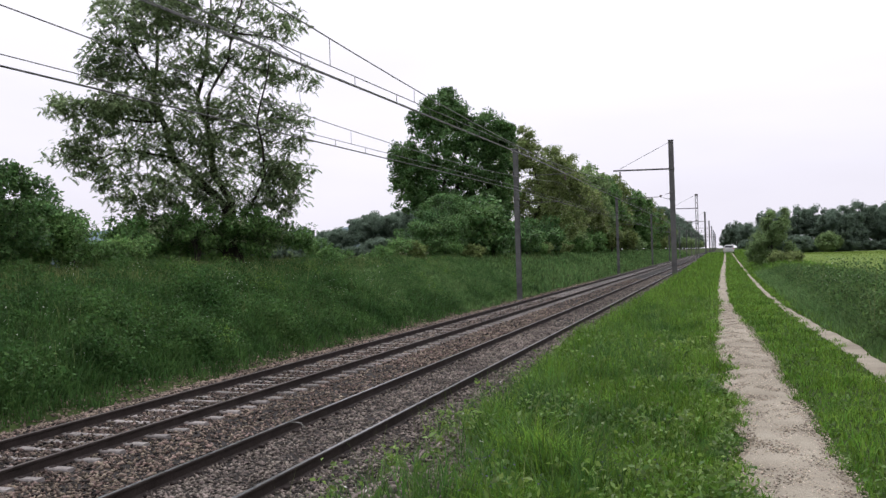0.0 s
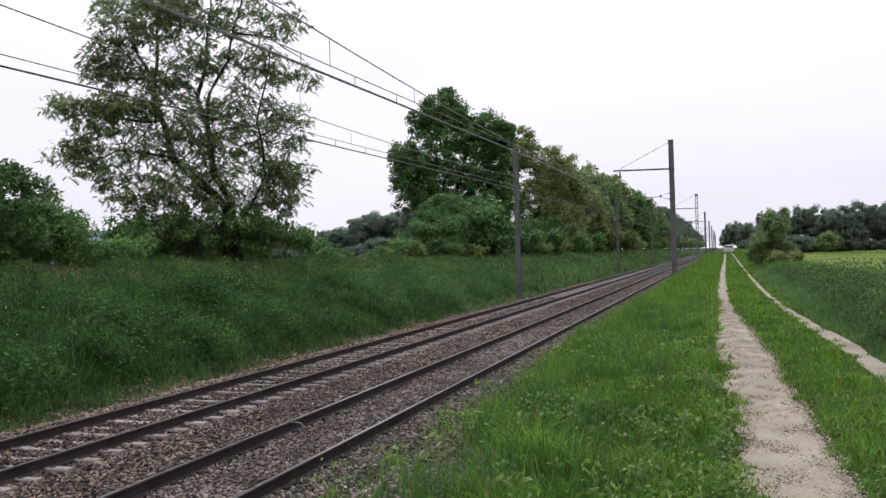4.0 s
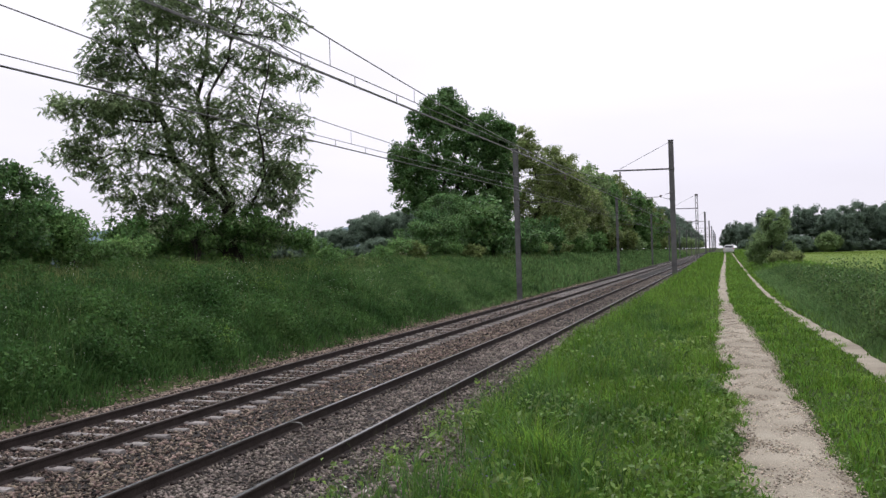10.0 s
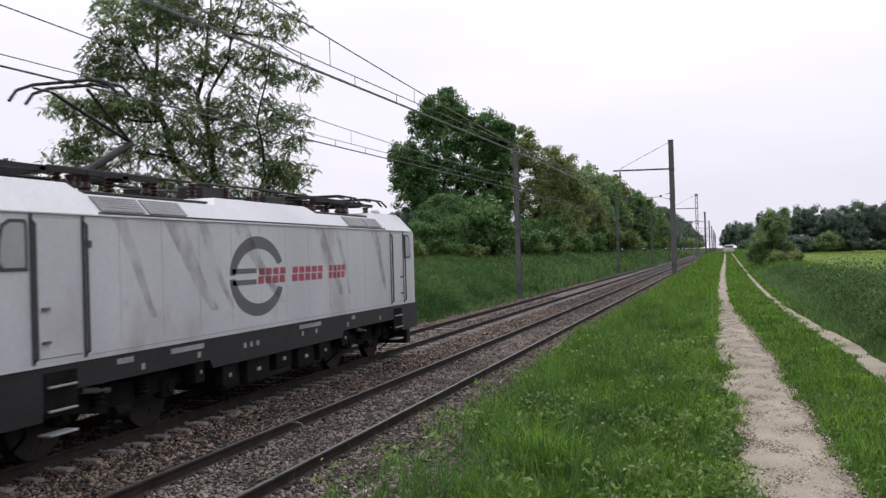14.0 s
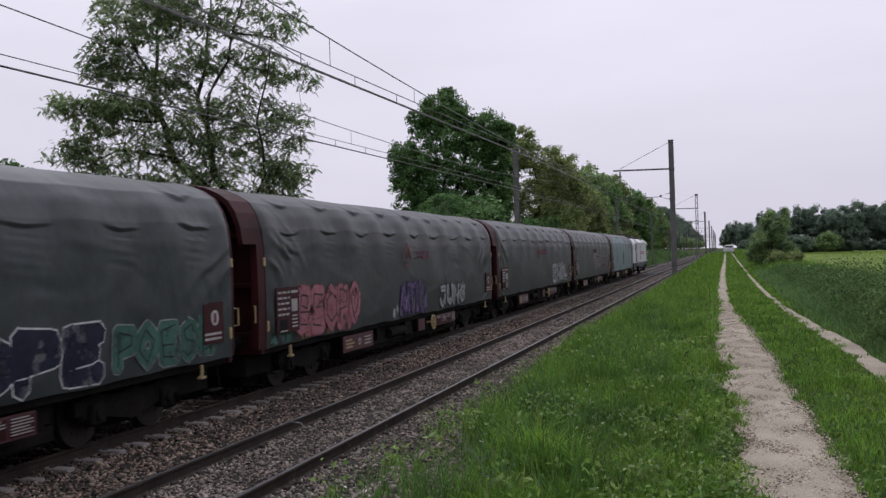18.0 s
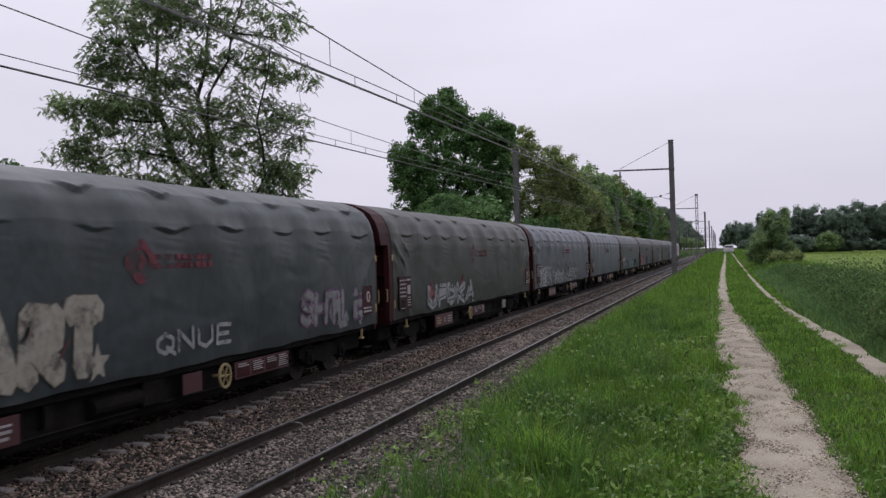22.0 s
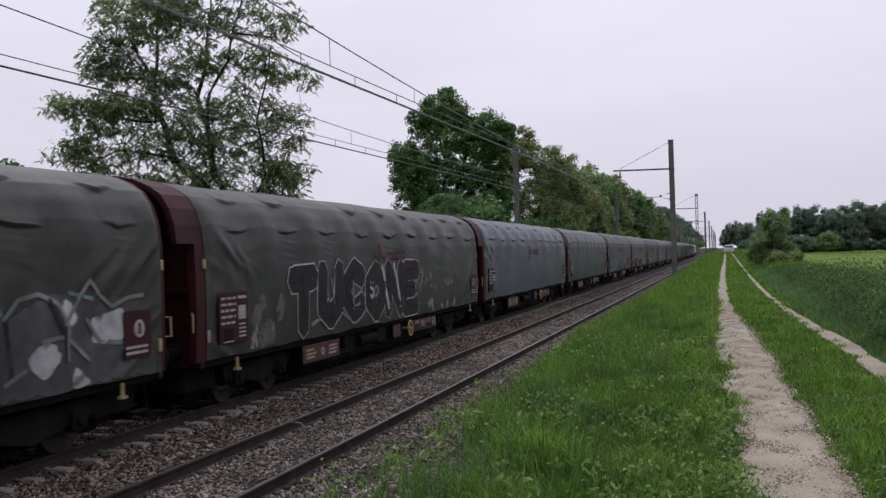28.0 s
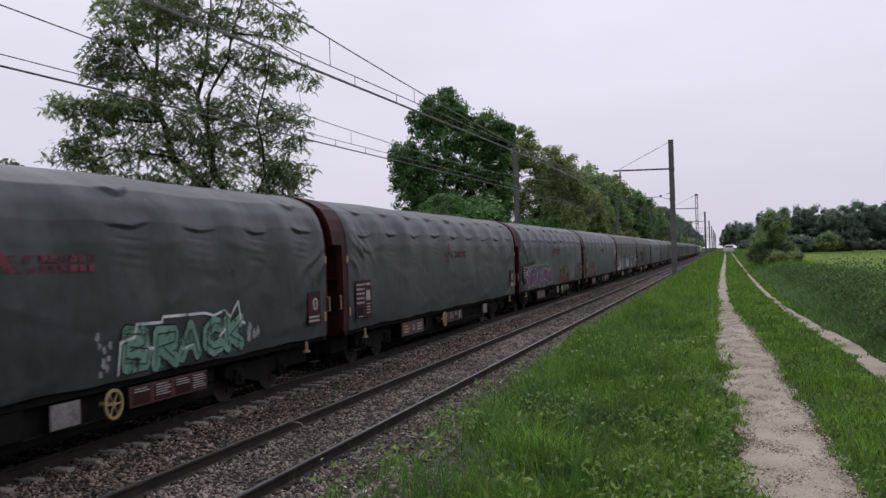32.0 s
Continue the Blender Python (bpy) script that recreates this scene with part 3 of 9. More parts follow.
def spray_cloud(rng, centres, radii, per, length, flat=0.7):
    """Drooping compound leaves in clumps: five pairs of leaflets along each stalk, every pair one narrow diamond."""
    n = len(centres) * per
    c = np.repeat(np.asarray(centres), per, 0)
    r = np.repeat(np.asarray(radii), per)[:, None]
    d = rng.normal(0, 1, (n, 3))
    d /= np.linalg.norm(d, axis=1)[:, None]
    p = c + d * r * (rng.random((n, 1)) ** 0.5) * np.array([1, 1, flat])
    a = rng.uniform(0, 6.283, n)
    way = np.stack([np.cos(a), np.sin(a), rng.uniform(-0.9, 0.25, n)], -1)
    way /= np.linalg.norm(way, axis=1)[:, None]
    side = np.cross(way, np.array([0, 0, 1.0]) + rng.normal(0, 0.5, (n, 3)))
    side /= np.linalg.norm(side, axis=1)[:, None]
    size = length * rng.uniform(0.65, 1.25, n)[:, None]
    quads = []
    for k in range(5):
        u = (k + 0.6) / 5
        m = p + way * size * u + np.array([0, 0, -0.35]) * size * u * u
        w, h = side * size * 0.30 * (1 - 0.4 * abs(u - 0.5)), way * size * 0.15
        sag = np.array([0, 0, -0.05]) * size
        quads.append(np.stack([m - w + sag, m - h, m + w + sag, m + h], 1))
    v = np.stack(quads, 1).reshape(-1, 3)
    return v, np.arange(len(v))


def build_tree(name, label, category, base, blobs, leaf, per, size, seed, tips=90, leaders=2, trunk=0.28, clump=0.7, m=None, group="", flat=0.8, bare=0.0, spread_out=1.0, stems=None, bloom=0, spray=0.0):
    """A tree: leaders up the middle, limbs that reach for points in the crown's blobs, and leaf clumps at their tips.
    blobs: (dx, dy, z, rx, ry, rz, weight) from the base."""
    rng = np.random.default_rng(seed)
    # crowns beyond the bank keep their height above the rails
    lift = 0.5 if base[0] < -15 and base[1] < 200 else 0.0
    blobs = [(b[0], b[1], b[2] + lift, *b[3:]) for b in blobs]
    t = thing(name, label, category, pose(*base) if m is None else m, group)
    weights = np.array([b[6] for b in blobs], dtype=float)
    pick = rng.choice(len(blobs), tips, p=weights / weights.sum())
    pts = []
    for k in pick:
        b = blobs[k]
        d = rng.normal(0, 1, 3)
        d /= np.linalg.norm(d)
        q = d * rng.random() ** 0.38
        pts.append((b[0] + q[0] * b[3], b[1] + q[1] * b[4], max(0.25, b[2] + q[2] * b[5])))
    top = max(p[2] for p in pts)
    nodes, wood = [], Shape()
    for k in range(leaders):
        a = 6.28 * k / leaders + rng.uniform(0, 1)
        lean = rng.uniform(0.06, 0.16) * top * spread_out
        line = [(0.12 * math.cos(a), 0.12 * math.sin(a), -0.3)]
        for s in (0.12, 0.25, 0.4, 0.55, 0.7, 0.85):
            line.append((math.cos(a) * lean * s ** 0.8 + rng.normal(0, 0.02) * top, math.sin(a) * lean * s ** 0.8 + rng.normal(0, 0.02) * top, top * s))
        rad = [trunk * (1 - 0.85 * i / 6) / (1 if k == 0 else 1.25) for i in range(7)]
        if stems:
            line, rad = [], []
            pts_s, r0, r1 = stems[k]
            pts_s = [(l, h + lift if h > 0 else h) for l, h in pts_s]
            for (l0, h0), (l1, h1) in zip(pts_s, pts_s[1:]):
                for q in range(4):
                    l, h = l0 + (l1 - l0) * q / 4, h0 + (h1 - h0) * q / 4
                    wob = 0.05 * math.sin(2.1 * h + k) + 0.03 * math.sin(5.3 * l + k)
                    dep = (0.35 * math.sin(1.3 * k + 1)) * (h - pts_s[0][1]) * 0.6
                    line.append((0.87 * (l + wob) - 0.48 * dep, 0.48 * (l + wob) + 0.87 * dep, h + 0.05 * math.sin(3 * l)))
                    rad.append(r0)
            rad = [r0 + (r1 - r0) * i / (len(line) - 1) for i in range(len(line))]
        wood.tube(line, rad, 7)
        nodes += [(np.array(p), r) for p, r in zip(line[1:], rad[1:])]
    for p in sorted(pts, key=lambda q: q[0] ** 2 + q[1] ** 2):
        q = np.array(p)
        best = min(nodes, key=lambda nd: np.linalg.norm(q - nd[0]) + 1.4 * max(0.0, nd[0][2] - q[2] + 0.3))
        mid = (best[0] * 0.5 + q * 0.5) + np.array([rng.normal(0, 0.12), rng.normal(0, 0.12), 0.12 * np.linalg.norm(q - best[0])])
        r0 = max(0.012, min(best[1] * 0.6, 0.02 + 0.018 * np.linalg.norm(q - best[0])))
        wood.tube([tuple(best[0]), tuple(mid), tuple(q)], [r0, r0 * 0.65, 0.008], 4 if tips > 150 else 5, False)
        nodes += [(mid, r0 * 0.65), (q, 0.012)]
    part("trunk", wood, BARK, t, "dark bark trunk and limbs")
    keep = [p for p in pts if rng.random() > bare]
    if spray:
        v, f = spray_cloud(rng, keep, rng.uniform(0.55, 1.25, len(keep)) * clump, per, spray, flat)
    else:
        v, f = leaf_cloud(rng, keep, rng.uniform(0.55, 1.25, len(keep)) * clump, per, size, flat)
    v[:, 2] = np.maximum(v[:, 2], 0.03)
    part("crown", raw_mesh("crown", v, f, 4, leaf), None, t, "leafy crown")
    if bloom:
        some = [p for p in keep if rng.random() < 0.5]
        v, f = leaf_cloud(rng, some, np.full(len(some), clump * 1.05), bloom, size * 0.6, flat)
        tagged(part("blossom", raw_mesh("blossom", v, f, 4, BLOSSOM), None, t, "cream blossom"), kind="stuff")
    return t


def gz(x, y):
    return float(ground_z(x, y))


# the tall loose tree on the bank; its blobs are given across the bank's line
def across(l, z, r, rz, weight, depth=0.0):
    return (0.87 * l - 0.48 * depth, 0.48 * l + 0.87 * depth, z, r, r, rz, weight)


build_tree("robinia_tree", "tall loose-crowned robinia with several dark leaders on the bank", "tree", (-22.2, 40.5, gz(-22.2, 40.5)),
           [across(-3.0, 10.6, 2.0, 1.6, 3.0), across(-4.2, 8.8, 1.3, 1.2, 2.0), across(-3.7, 6.7, 1.7, 0.7, 2.5), across(-6.0, 6.8, 0.9, 0.6, 0.8), across(-5.8, 4.7, 1.2, 0.6, 0.9), across(-4.4, 4.1, 1.6, 1.0, 1.3),
            across(-3.2, 2.8, 1.6, 1.2, 1.5), across(-0.8, 11.2, 1.6, 1.4, 1.8), across(1.4, 11.0, 1.6, 1.2, 1.2), across(3.5, 10.8, 1.3, 1.0, 0.8), across(3.9, 8.2, 1.4, 0.7, 0.9), across(2.1, 8.9, 1.4, 0.9, 1.0),
            across(-0.4, 8.7, 1.6, 1.2, 1.5), across(-1.9, 7.9, 1.6, 1.0, 1.5), across(1.3, 6.9, 1.6, 1.0, 1.1), across(3.4, 6.4, 1.2, 1.0, 0.7), across(3.8, 5.1, 0.7, 0.6, 0.3), across(2.0, 4.8, 1.4, 1.0, 0.9),
            across(0.3, 4.8, 1.3, 1.3, 1.2), across(-1.3, 3.3, 1.6, 1.3, 1.4), across(0.7, 2.8, 1.7, 1.3, 1.5), across(2.9, 2.7, 1.4, 1.3, 1.6), across(-1.8, 1.5, 1.9, 1.0, 1.7), across(0.7, 1.2, 2.1, 1.0, 1.8), across(3.6, 3.6, 1.2, 1.0, 1.0),
            across(2.7, 0.9, 1.0, 0.7, 0.9), across(-0.2, 13.0, 3.0, 1.0, 2.0), across(-3.0, 12.4, 1.9, 1.0, 1.2), across(2.2, 12.8, 1.9, 1.0, 1.0),
            across(-0.8, 6.3, 1.6, 1.2, 1.1), across(-2.8, 5.3, 1.6, 1.0, 1.2), across(-4.6, 5.7, 1.4, 0.8, 0.8), across(1.9, 6.1, 1.5, 1.2, 0.9), across(3.0, 4.0, 1.2, 1.0, 0.8), across(-1.0, 5.0, 1.5, 1.0, 1.0)],
           LEAF_ROB, 13, 0.078, 3, tips=1900, leaders=8, trunk=0.21, clump=0.5, flat=0.6, spray=0.26,
           stems=[([(0.75, -0.3), (0.73, 0.5), (0.77, 2.2), (-1.45, 4.4), (-1.95, 5.9), (-2.36, 6.9), (-2.3, 8.8), (-2.15, 11.0), (-2.4, 13.0)], 0.27, 0.03),
                  ([(1.15, -0.3), (1.15, 0.5), (0.93, 2.4), (0.24, 3.8), (-0.05, 5.9), (-0.38, 7.4), (-0.04, 9.1), (0.2, 11.0), (0.3, 13.2)], 0.24, 0.03),
                  ([(-0.05, 5.9), (0.11, 7.3), (0.95, 8.8), (1.27, 10.3), (1.72, 11.8), (2.2, 13.2)], 0.09, 0.02), ([(1.15, 1.2), (2.53, 3.5), (2.16, 5.9), (2.63, 7.9), (3.0, 9.6)], 0.08, 0.02),
                  ([(-1.45, 4.4), (-2.7, 4.7), (-4.05, 4.75), (-5.42, 4.2), (-6.5, 4.1)], 0.07, 0.015), ([(-2.04, 6.1), (-3.2, 6.1), (-4.3, 6.25), (-5.73, 6.6)], 0.06, 0.015),
                  ([(1.27, 10.2), (2.94, 9.9), (4.97, 8.5)], 0.06, 0.015), ([(-2.3, 8.0), (-3.2, 9.4), (-3.6, 11.2)], 0.08, 0.02)])
build_tree("understorey_bush", "dense dark bush at the foot of the robinia", "bush", (-22.4, 39.6, gz(-22.4, 39.6)),
           [across(-3.0, 0.9, 1.2, 0.9, 1), across(0.0, 1.1, 1.5, 1.1, 1.4), across(2.6, 1.1, 1.4, 1.0, 1.2), across(4.2, 0.8, 1.0, 0.7, 0.6)], LEAF_MID, 80, 0.075, 16, tips=150, leaders=4, trunk=0.05, clump=0.42)
# the dense dark oak and its neighbours
build_tree("oak_tree", "dense dark green oak on the far side of the railway", "tree", (-24.0, 90.0, gz(-24, 90)),
           [(-0.1, 0.0, 7.9, 4.6, 4.8, 4.9, 4.0), (-0.4, -0.1, 13.0, 2.0, 2.4, 1.8, 1.2), (-2.8, -0.7, 12.2, 1.3, 1.6, 1.8, 0.5), (3.1, 0.8, 11.0, 2.2, 2.4, 2.1, 1.2), (4.9, 1.4, 10.9, 1.0, 1.2, 1.6, 0.4),
            (-4.3, -1.2, 9.2, 1.6, 1.7, 1.3, 0.6), (-4.9, -1.4, 7.0, 1.0, 1.1, 1.3, 0.3), (-3.5, -1.0, 5.9, 2.1, 2.4, 2.3, 1.0), (3.8, 1.1, 6.1, 2.1, 2.4, 3.9, 1.6), (1.3, 0.3, 2.4, 3.9, 4.2, 2.3, 1.6), (-0.4, -0.1, 14.8, 0.6, 0.6, 0.5, 0.13), (-2.1, -0.6, 14.1, 0.45, 0.5, 0.5, 0.07)],
           LEAF_OAK, 96, 0.13, 5, tips=980, leaders=2, trunk=0.4, clump=0.66)
build_tree("ash_tree", "tall lighter green ash behind the oak", "tree", (-21.5, 116.0, gz(-21.5, 116)),
           [(-0.5, -0.1, 12.2, 1.4, 1.7, 2.3, 1.0), (1.8, 0.3, 10.1, 2.3, 2.7, 2.6, 1.6), (4.2, 0.8, 8.8, 1.9, 2.2, 2.6, 1.4), (5.6, 1.1, 6.5, 1.1, 1.4, 2.0, 0.7), (0.7, 0.1, 5.7, 2.9, 3.3, 2.9, 1.6), (3.8, 0.7, 3.6, 2.7, 3.0, 2.3, 1.4), (-0.7, -0.1, 14.4, 0.8, 0.8, 0.8, 0.12), (-0.1, 0.0, 1.9, 2.9, 3.3, 1.5, 1.0), (-2.2, -0.4, 10.4, 1.6, 1.8, 2.2, 1.2), (-2.6, -0.5, 6.0, 1.9, 2.2, 3.0, 1.3)],
           LEAF_PALE, 56, 0.15, 8, tips=620, leaders=2, trunk=0.35, clump=0.75, bare=0.06, bloom=10)
build_tree("ash_tree", "tall green ash in the row along the railway", "tree", (-22.8, 142.0, gz(-22.8, 142)),
           [(0, -4, 9.8, 2.8, 3.4, 2.8, 2), (0, 4, 9.4, 2.8, 3.4, 3.0, 2), (0, 0, 4.4, 3.4, 7.0, 3.4, 2)],
           LEAF_PALE, 60, 0.2, 10, tips=420, leaders=2, trunk=0.35, clump=0.95, bloom=3)
build_tree("elder_tree", "pale flowering elder at the wood's edge", "tree", (-19.2, 152.0, gz(-19.2, 152)),
           [(0.2, 0.0, 7.4, 1.5, 1.9, 2.0, 1.5), (1.3, 0.2, 4.6, 1.4, 1.8, 2.3, 1.5), (-0.8, -0.1, 2.9, 1.8, 2.1, 1.8, 1.0)], LEAF_PALE, 90, 0.17, 9, tips=180, trunk=0.16, clump=0.75, bloom=34)
build_tree("lime_tree", "rounded green lime tree standing clear of the row", "tree", (-22.0, 195.0, gz(-22, 195)),
           [(0.9, 0.1, 10.6, 2.2, 2.6, 2.6, 2.0), (2.1, 0.2, 6.8, 2.4, 2.8, 3.1, 2.0), (-0.5, -0.1, 8.0, 2.2, 2.6, 3.4, 1.5), (0.5, 0, 3.4, 2.8, 3.4, 2.6, 1.5)], LEAF_MID, 60, 0.24, 19, tips=300, trunk=0.3, clump=1.0)
build_tree("hazel_bush", "broad green hazel bush below the oak", "bush", (-20.6, 72.0, gz(-20.6, 72)),
           [(0, 0, 1.7, 2.2, 3.0, 1.6, 2), (0, 2.4, 2.6, 2.0, 2.6, 2.0, 2), (-0.5, -3, 1.2, 1.8, 2.4, 1.3, 1), (-0.6, 5.0, 2.6, 2.2, 2.6, 2.6, 1.6)],
           LEAF_OAK, 150, 0.095, 11, tips=210, leaders=4, trunk=0.07, clump=0.6)
build_tree("blossom_bush", "low bramble with pale blossom on the bank", "bush", (-20.1, 61.0, gz(-20.1, 61)),
           [(0, 0, 0.4, 1.0, 2.4, 0.5, 1), (0, 2.2, 0.5, 1.0, 1.4, 0.5, 1)], LEAF_MID, 100, 0.08, 12, tips=60, leaders=3, trunk=0.03, clump=0.4)
build_tree("hawthorn_bush", "dark hawthorn bush on top of the bank", "bush", (-20.4, 24.3, gz(-20.4, 24.3)),
           [(0, 0, 1.5, 1.8, 2.1, 1.5, 2), (-0.2, -0.9, 2.0, 1.2, 1.3, 1.0, 1.5), (-0.8, 1.6, 0.9, 1.2, 1.2, 0.9, 0.9)], LEAF_OAK, 130, 0.07, 13, tips=260, leaders=4, trunk=0.06, clump=0.42)
build_tree("hawthorn_bush", "dark hawthorn bush on top of the bank", "bush", (-21.5, 29.6, gz(-21.5, 29.6)),
           [(-0.2, -0.6, 0.9, 1.3, 1.6, 0.9, 2), (-0.2, -1.4, 1.3, 1.0, 1.1, 1.0, 1.2), (0.2, 2.0, 0.4, 1.2, 1.4, 0.4, 0.8)], LEAF_MID, 120, 0.07, 14, tips=150, leaders=4, trunk=0.05, clump=0.45)


def leaves(tree, material):
    """Gives a copied tree leaves of another kind."""
    for ch in tree.children:
        if ch.name.startswith("crown"):
            ch.material_slots[0].link = "OBJECT"
            ch.material_slots[0].material = material


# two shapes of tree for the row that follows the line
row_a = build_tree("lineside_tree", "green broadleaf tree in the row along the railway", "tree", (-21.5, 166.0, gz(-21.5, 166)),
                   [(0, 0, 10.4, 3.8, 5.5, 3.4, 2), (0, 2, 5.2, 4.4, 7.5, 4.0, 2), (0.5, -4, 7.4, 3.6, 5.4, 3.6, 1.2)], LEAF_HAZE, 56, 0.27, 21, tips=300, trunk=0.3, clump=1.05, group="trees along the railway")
row_b = build_tree("lineside_tree", "dark broadleaf tree in the row along the railway", "tree", (-22.5, 188.0, gz(-22, 188)),
                   [(0, 0, 10.6, 4.4, 5.6, 3.4, 2), (0, 0, 5.6, 5.0, 7.0, 4.6, 2.4)], LEAF_MID, 56, 0.28, 22, tips=300, trunk=0.3, clump=1.1, group="trees along the railway")
rr = random.Random(4)
for i in range(13):
    y = 206 + i * 19 + i * i * 1.2
    src = row_a if i % 3 else row_b
    c = copy_thing(src, pose(-22.0 + rr.uniform(-2.0, 1.0), y, gz(-22, y), 0, 0, rr.uniform(0, 360)))
    s = (1.1, 0.82, 1.02, 0.9, 1.14, 0.86)[i % 6]
    c.scale = (s, s, s * rr.uniform(0.95, 1.08))
    # trees further off take leaf colours with haze mixed in
    leaves(c, (LEAF_PALE, LEAF_HAZE, LEAF_MID, LEAF_HAZE, LEAF_OLIVE)[i % 5] if i < 6 else LEAF_FAR_HAZE)
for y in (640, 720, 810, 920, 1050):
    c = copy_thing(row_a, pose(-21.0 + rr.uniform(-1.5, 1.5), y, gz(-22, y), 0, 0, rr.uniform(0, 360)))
    leaves(c, LEAF_FAR_HAZE)
low_a = build_tree("lineside_bush", "low green bush at the foot of the trees", "bush", (-18.8, 150.0, gz(-18.8, 150)),
                   [(0, 0, 1.6, 2.0, 3.6, 1.5, 1), (0, 3, 2.2, 1.8, 3.0, 2.0, 1)], LEAF_MID, 46, 0.22, 23, tips=80, leaders=3, trunk=0.06, clump=0.8, group="bushes along the railway")
for y in (82, 96, 110, 136, 172, 190, 209, 230, 252, 276, 302, 330, 362, 398):
    c = copy_thing(low_a, pose(-18.6 + rr.uniform(-0.8, 0.6), y, gz(-18.6, y), 0, 0, rr.choice((0, 180)) + rr.uniform(-12, 12)))
    c.scale = (rr.uniform(0.7, 1.25),) * 3
    leaves(c, LEAF_OAK if y < 130 else rr.choice((LEAF_MID, LEAF_HAZE, LEAF_OLIVE, LEAF_PALE)))

for y in (104, 112, 121, 131, 143, 156, 170, 186, 204, 224, 248, 276, 310):
    c = copy_thing(low_a, pose(-25.5 + rr.uniform(-1.5, 1.5), y, gz(-25, y), 0, 0, rr.uniform(0, 360)))
    c.scale = (rr.uniform(0.9, 1.3),) * 3
    leaves(c, rr.choice((LEAF_MID, LEAF_OAK)))
# far bushes, with haze in the leaf colour
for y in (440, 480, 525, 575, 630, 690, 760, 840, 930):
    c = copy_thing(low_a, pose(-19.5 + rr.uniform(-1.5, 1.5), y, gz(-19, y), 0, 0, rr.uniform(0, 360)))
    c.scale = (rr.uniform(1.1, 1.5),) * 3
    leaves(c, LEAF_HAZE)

# trees right of the farm track
build_tree("lone_tree", "small ragged tree growing out of a thicket", "tree", (3.4, 76.0, gz(3.4, 76)),
           [(-0.5, 0.0, 2.1, 0.8, 0.9, 0.7, 1.8), (0.4, 0.0, 2.4, 0.8, 0.9, 0.9, 2.2), (0.9, -0.1, 3.0, 0.5, 0.6, 0.55, 0.9), (-0.2, 0.0, 3.2, 0.4, 0.4, 0.45, 0.7), (0.1, 0.0, 3.9, 0.22, 0.25, 0.4, 0.2), (1.1, -0.1, 4.1, 0.16, 0.2, 0.3, 0.1),
            (-1.2, 0.1, 1.1, 0.5, 0.6, 0.8, 1.1), (1.2, -0.1, 1.1, 0.6, 0.7, 0.7, 0.9), (0.0, 0.0, 0.8, 1.1, 1.0, 0.7, 1.4)],
           LEAF_HAZE, 70, 0.062, 31, tips=300, leaders=4, trunk=0.09, clump=0.32)
build_tree("pale_bush", "low pale green bush beside the field", "bush", (4.15, 70.0, gz(4.15, 70)), [(0.3, 0, 0.7, 0.8, 0.9, 0.4, 1), (-0.7, 0, 0.75, 0.45, 0.5, 0.4, 0.6)], LEAF_PALE, 110, 0.06, 32, tips=80, leaders=3, trunk=0.03, clump=0.28)
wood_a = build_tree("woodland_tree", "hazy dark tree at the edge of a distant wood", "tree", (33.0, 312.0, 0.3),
                    [(0, 0, 8.6, 6.5, 6.0, 3.6, 2), (-3, 0, 6.4, 4.0, 4.0, 3.4, 1), (3, 0, 5.0, 4.6, 4.4, 4.4, 1.6)], LEAF_FAR_HAZE, 100, 0.27, 41, tips=230, trunk=0.4, clump=1.15, group="trees of the distant wood")
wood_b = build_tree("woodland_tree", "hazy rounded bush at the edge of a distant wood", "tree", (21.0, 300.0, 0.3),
                    [(0, 0, 2.6, 4.0, 3.6, 2.4, 1)], LEAF_FAR_HAZE, 100, 0.25, 42, tips=130, leaders=3, trunk=0.15, clump=1.0, group="trees of the distant wood")
for i, (x, y, s, which) in enumerate([(15, 318, 0.86, 0), (22, 322, 0.95, 0), (27.5, 318, 1.02, 0), (39, 316, 1.0, 0), (44.5, 330, 0.7, 0), (50, 318, 0.78, 0), (57, 325, 0.85, 0), (66, 330, 0.9, 0),
                                      (29.5, 303, 1.0, 1), (48, 303, 0.9, 1), (34, 311, 0.8, 0), (46, 320, 0.95, 0), (61, 318, 0.9, 0), (8.6, 330, 0.72, 0), (5.5, 345, 0.78, 0), (3.4, 350, 0.6, 0), (11.5, 300, 0.7, 0)]):
    c = copy_thing((wood_a, wood_b)[which], pose(x, y, gz(x, y), 0, 0, rr.uniform(0, 360)))
    c.scale = (s * 0.9, s * 0.9, s * rr.uniform(0.95, 1.12) * (1.2 if x > 12 else 1.0))
    if which:
        leaves(c, LEAF_HAZE)
# far wood beyond the bank, its haze carried by the leaf colour
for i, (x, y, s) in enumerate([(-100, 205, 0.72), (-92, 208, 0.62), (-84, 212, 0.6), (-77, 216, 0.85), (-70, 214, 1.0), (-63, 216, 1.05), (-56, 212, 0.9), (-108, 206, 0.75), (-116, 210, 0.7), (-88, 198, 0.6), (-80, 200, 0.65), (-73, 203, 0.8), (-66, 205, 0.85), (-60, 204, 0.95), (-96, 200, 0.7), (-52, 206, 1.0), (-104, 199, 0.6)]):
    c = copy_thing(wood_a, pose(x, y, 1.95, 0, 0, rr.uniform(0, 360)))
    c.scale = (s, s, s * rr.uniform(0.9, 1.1))


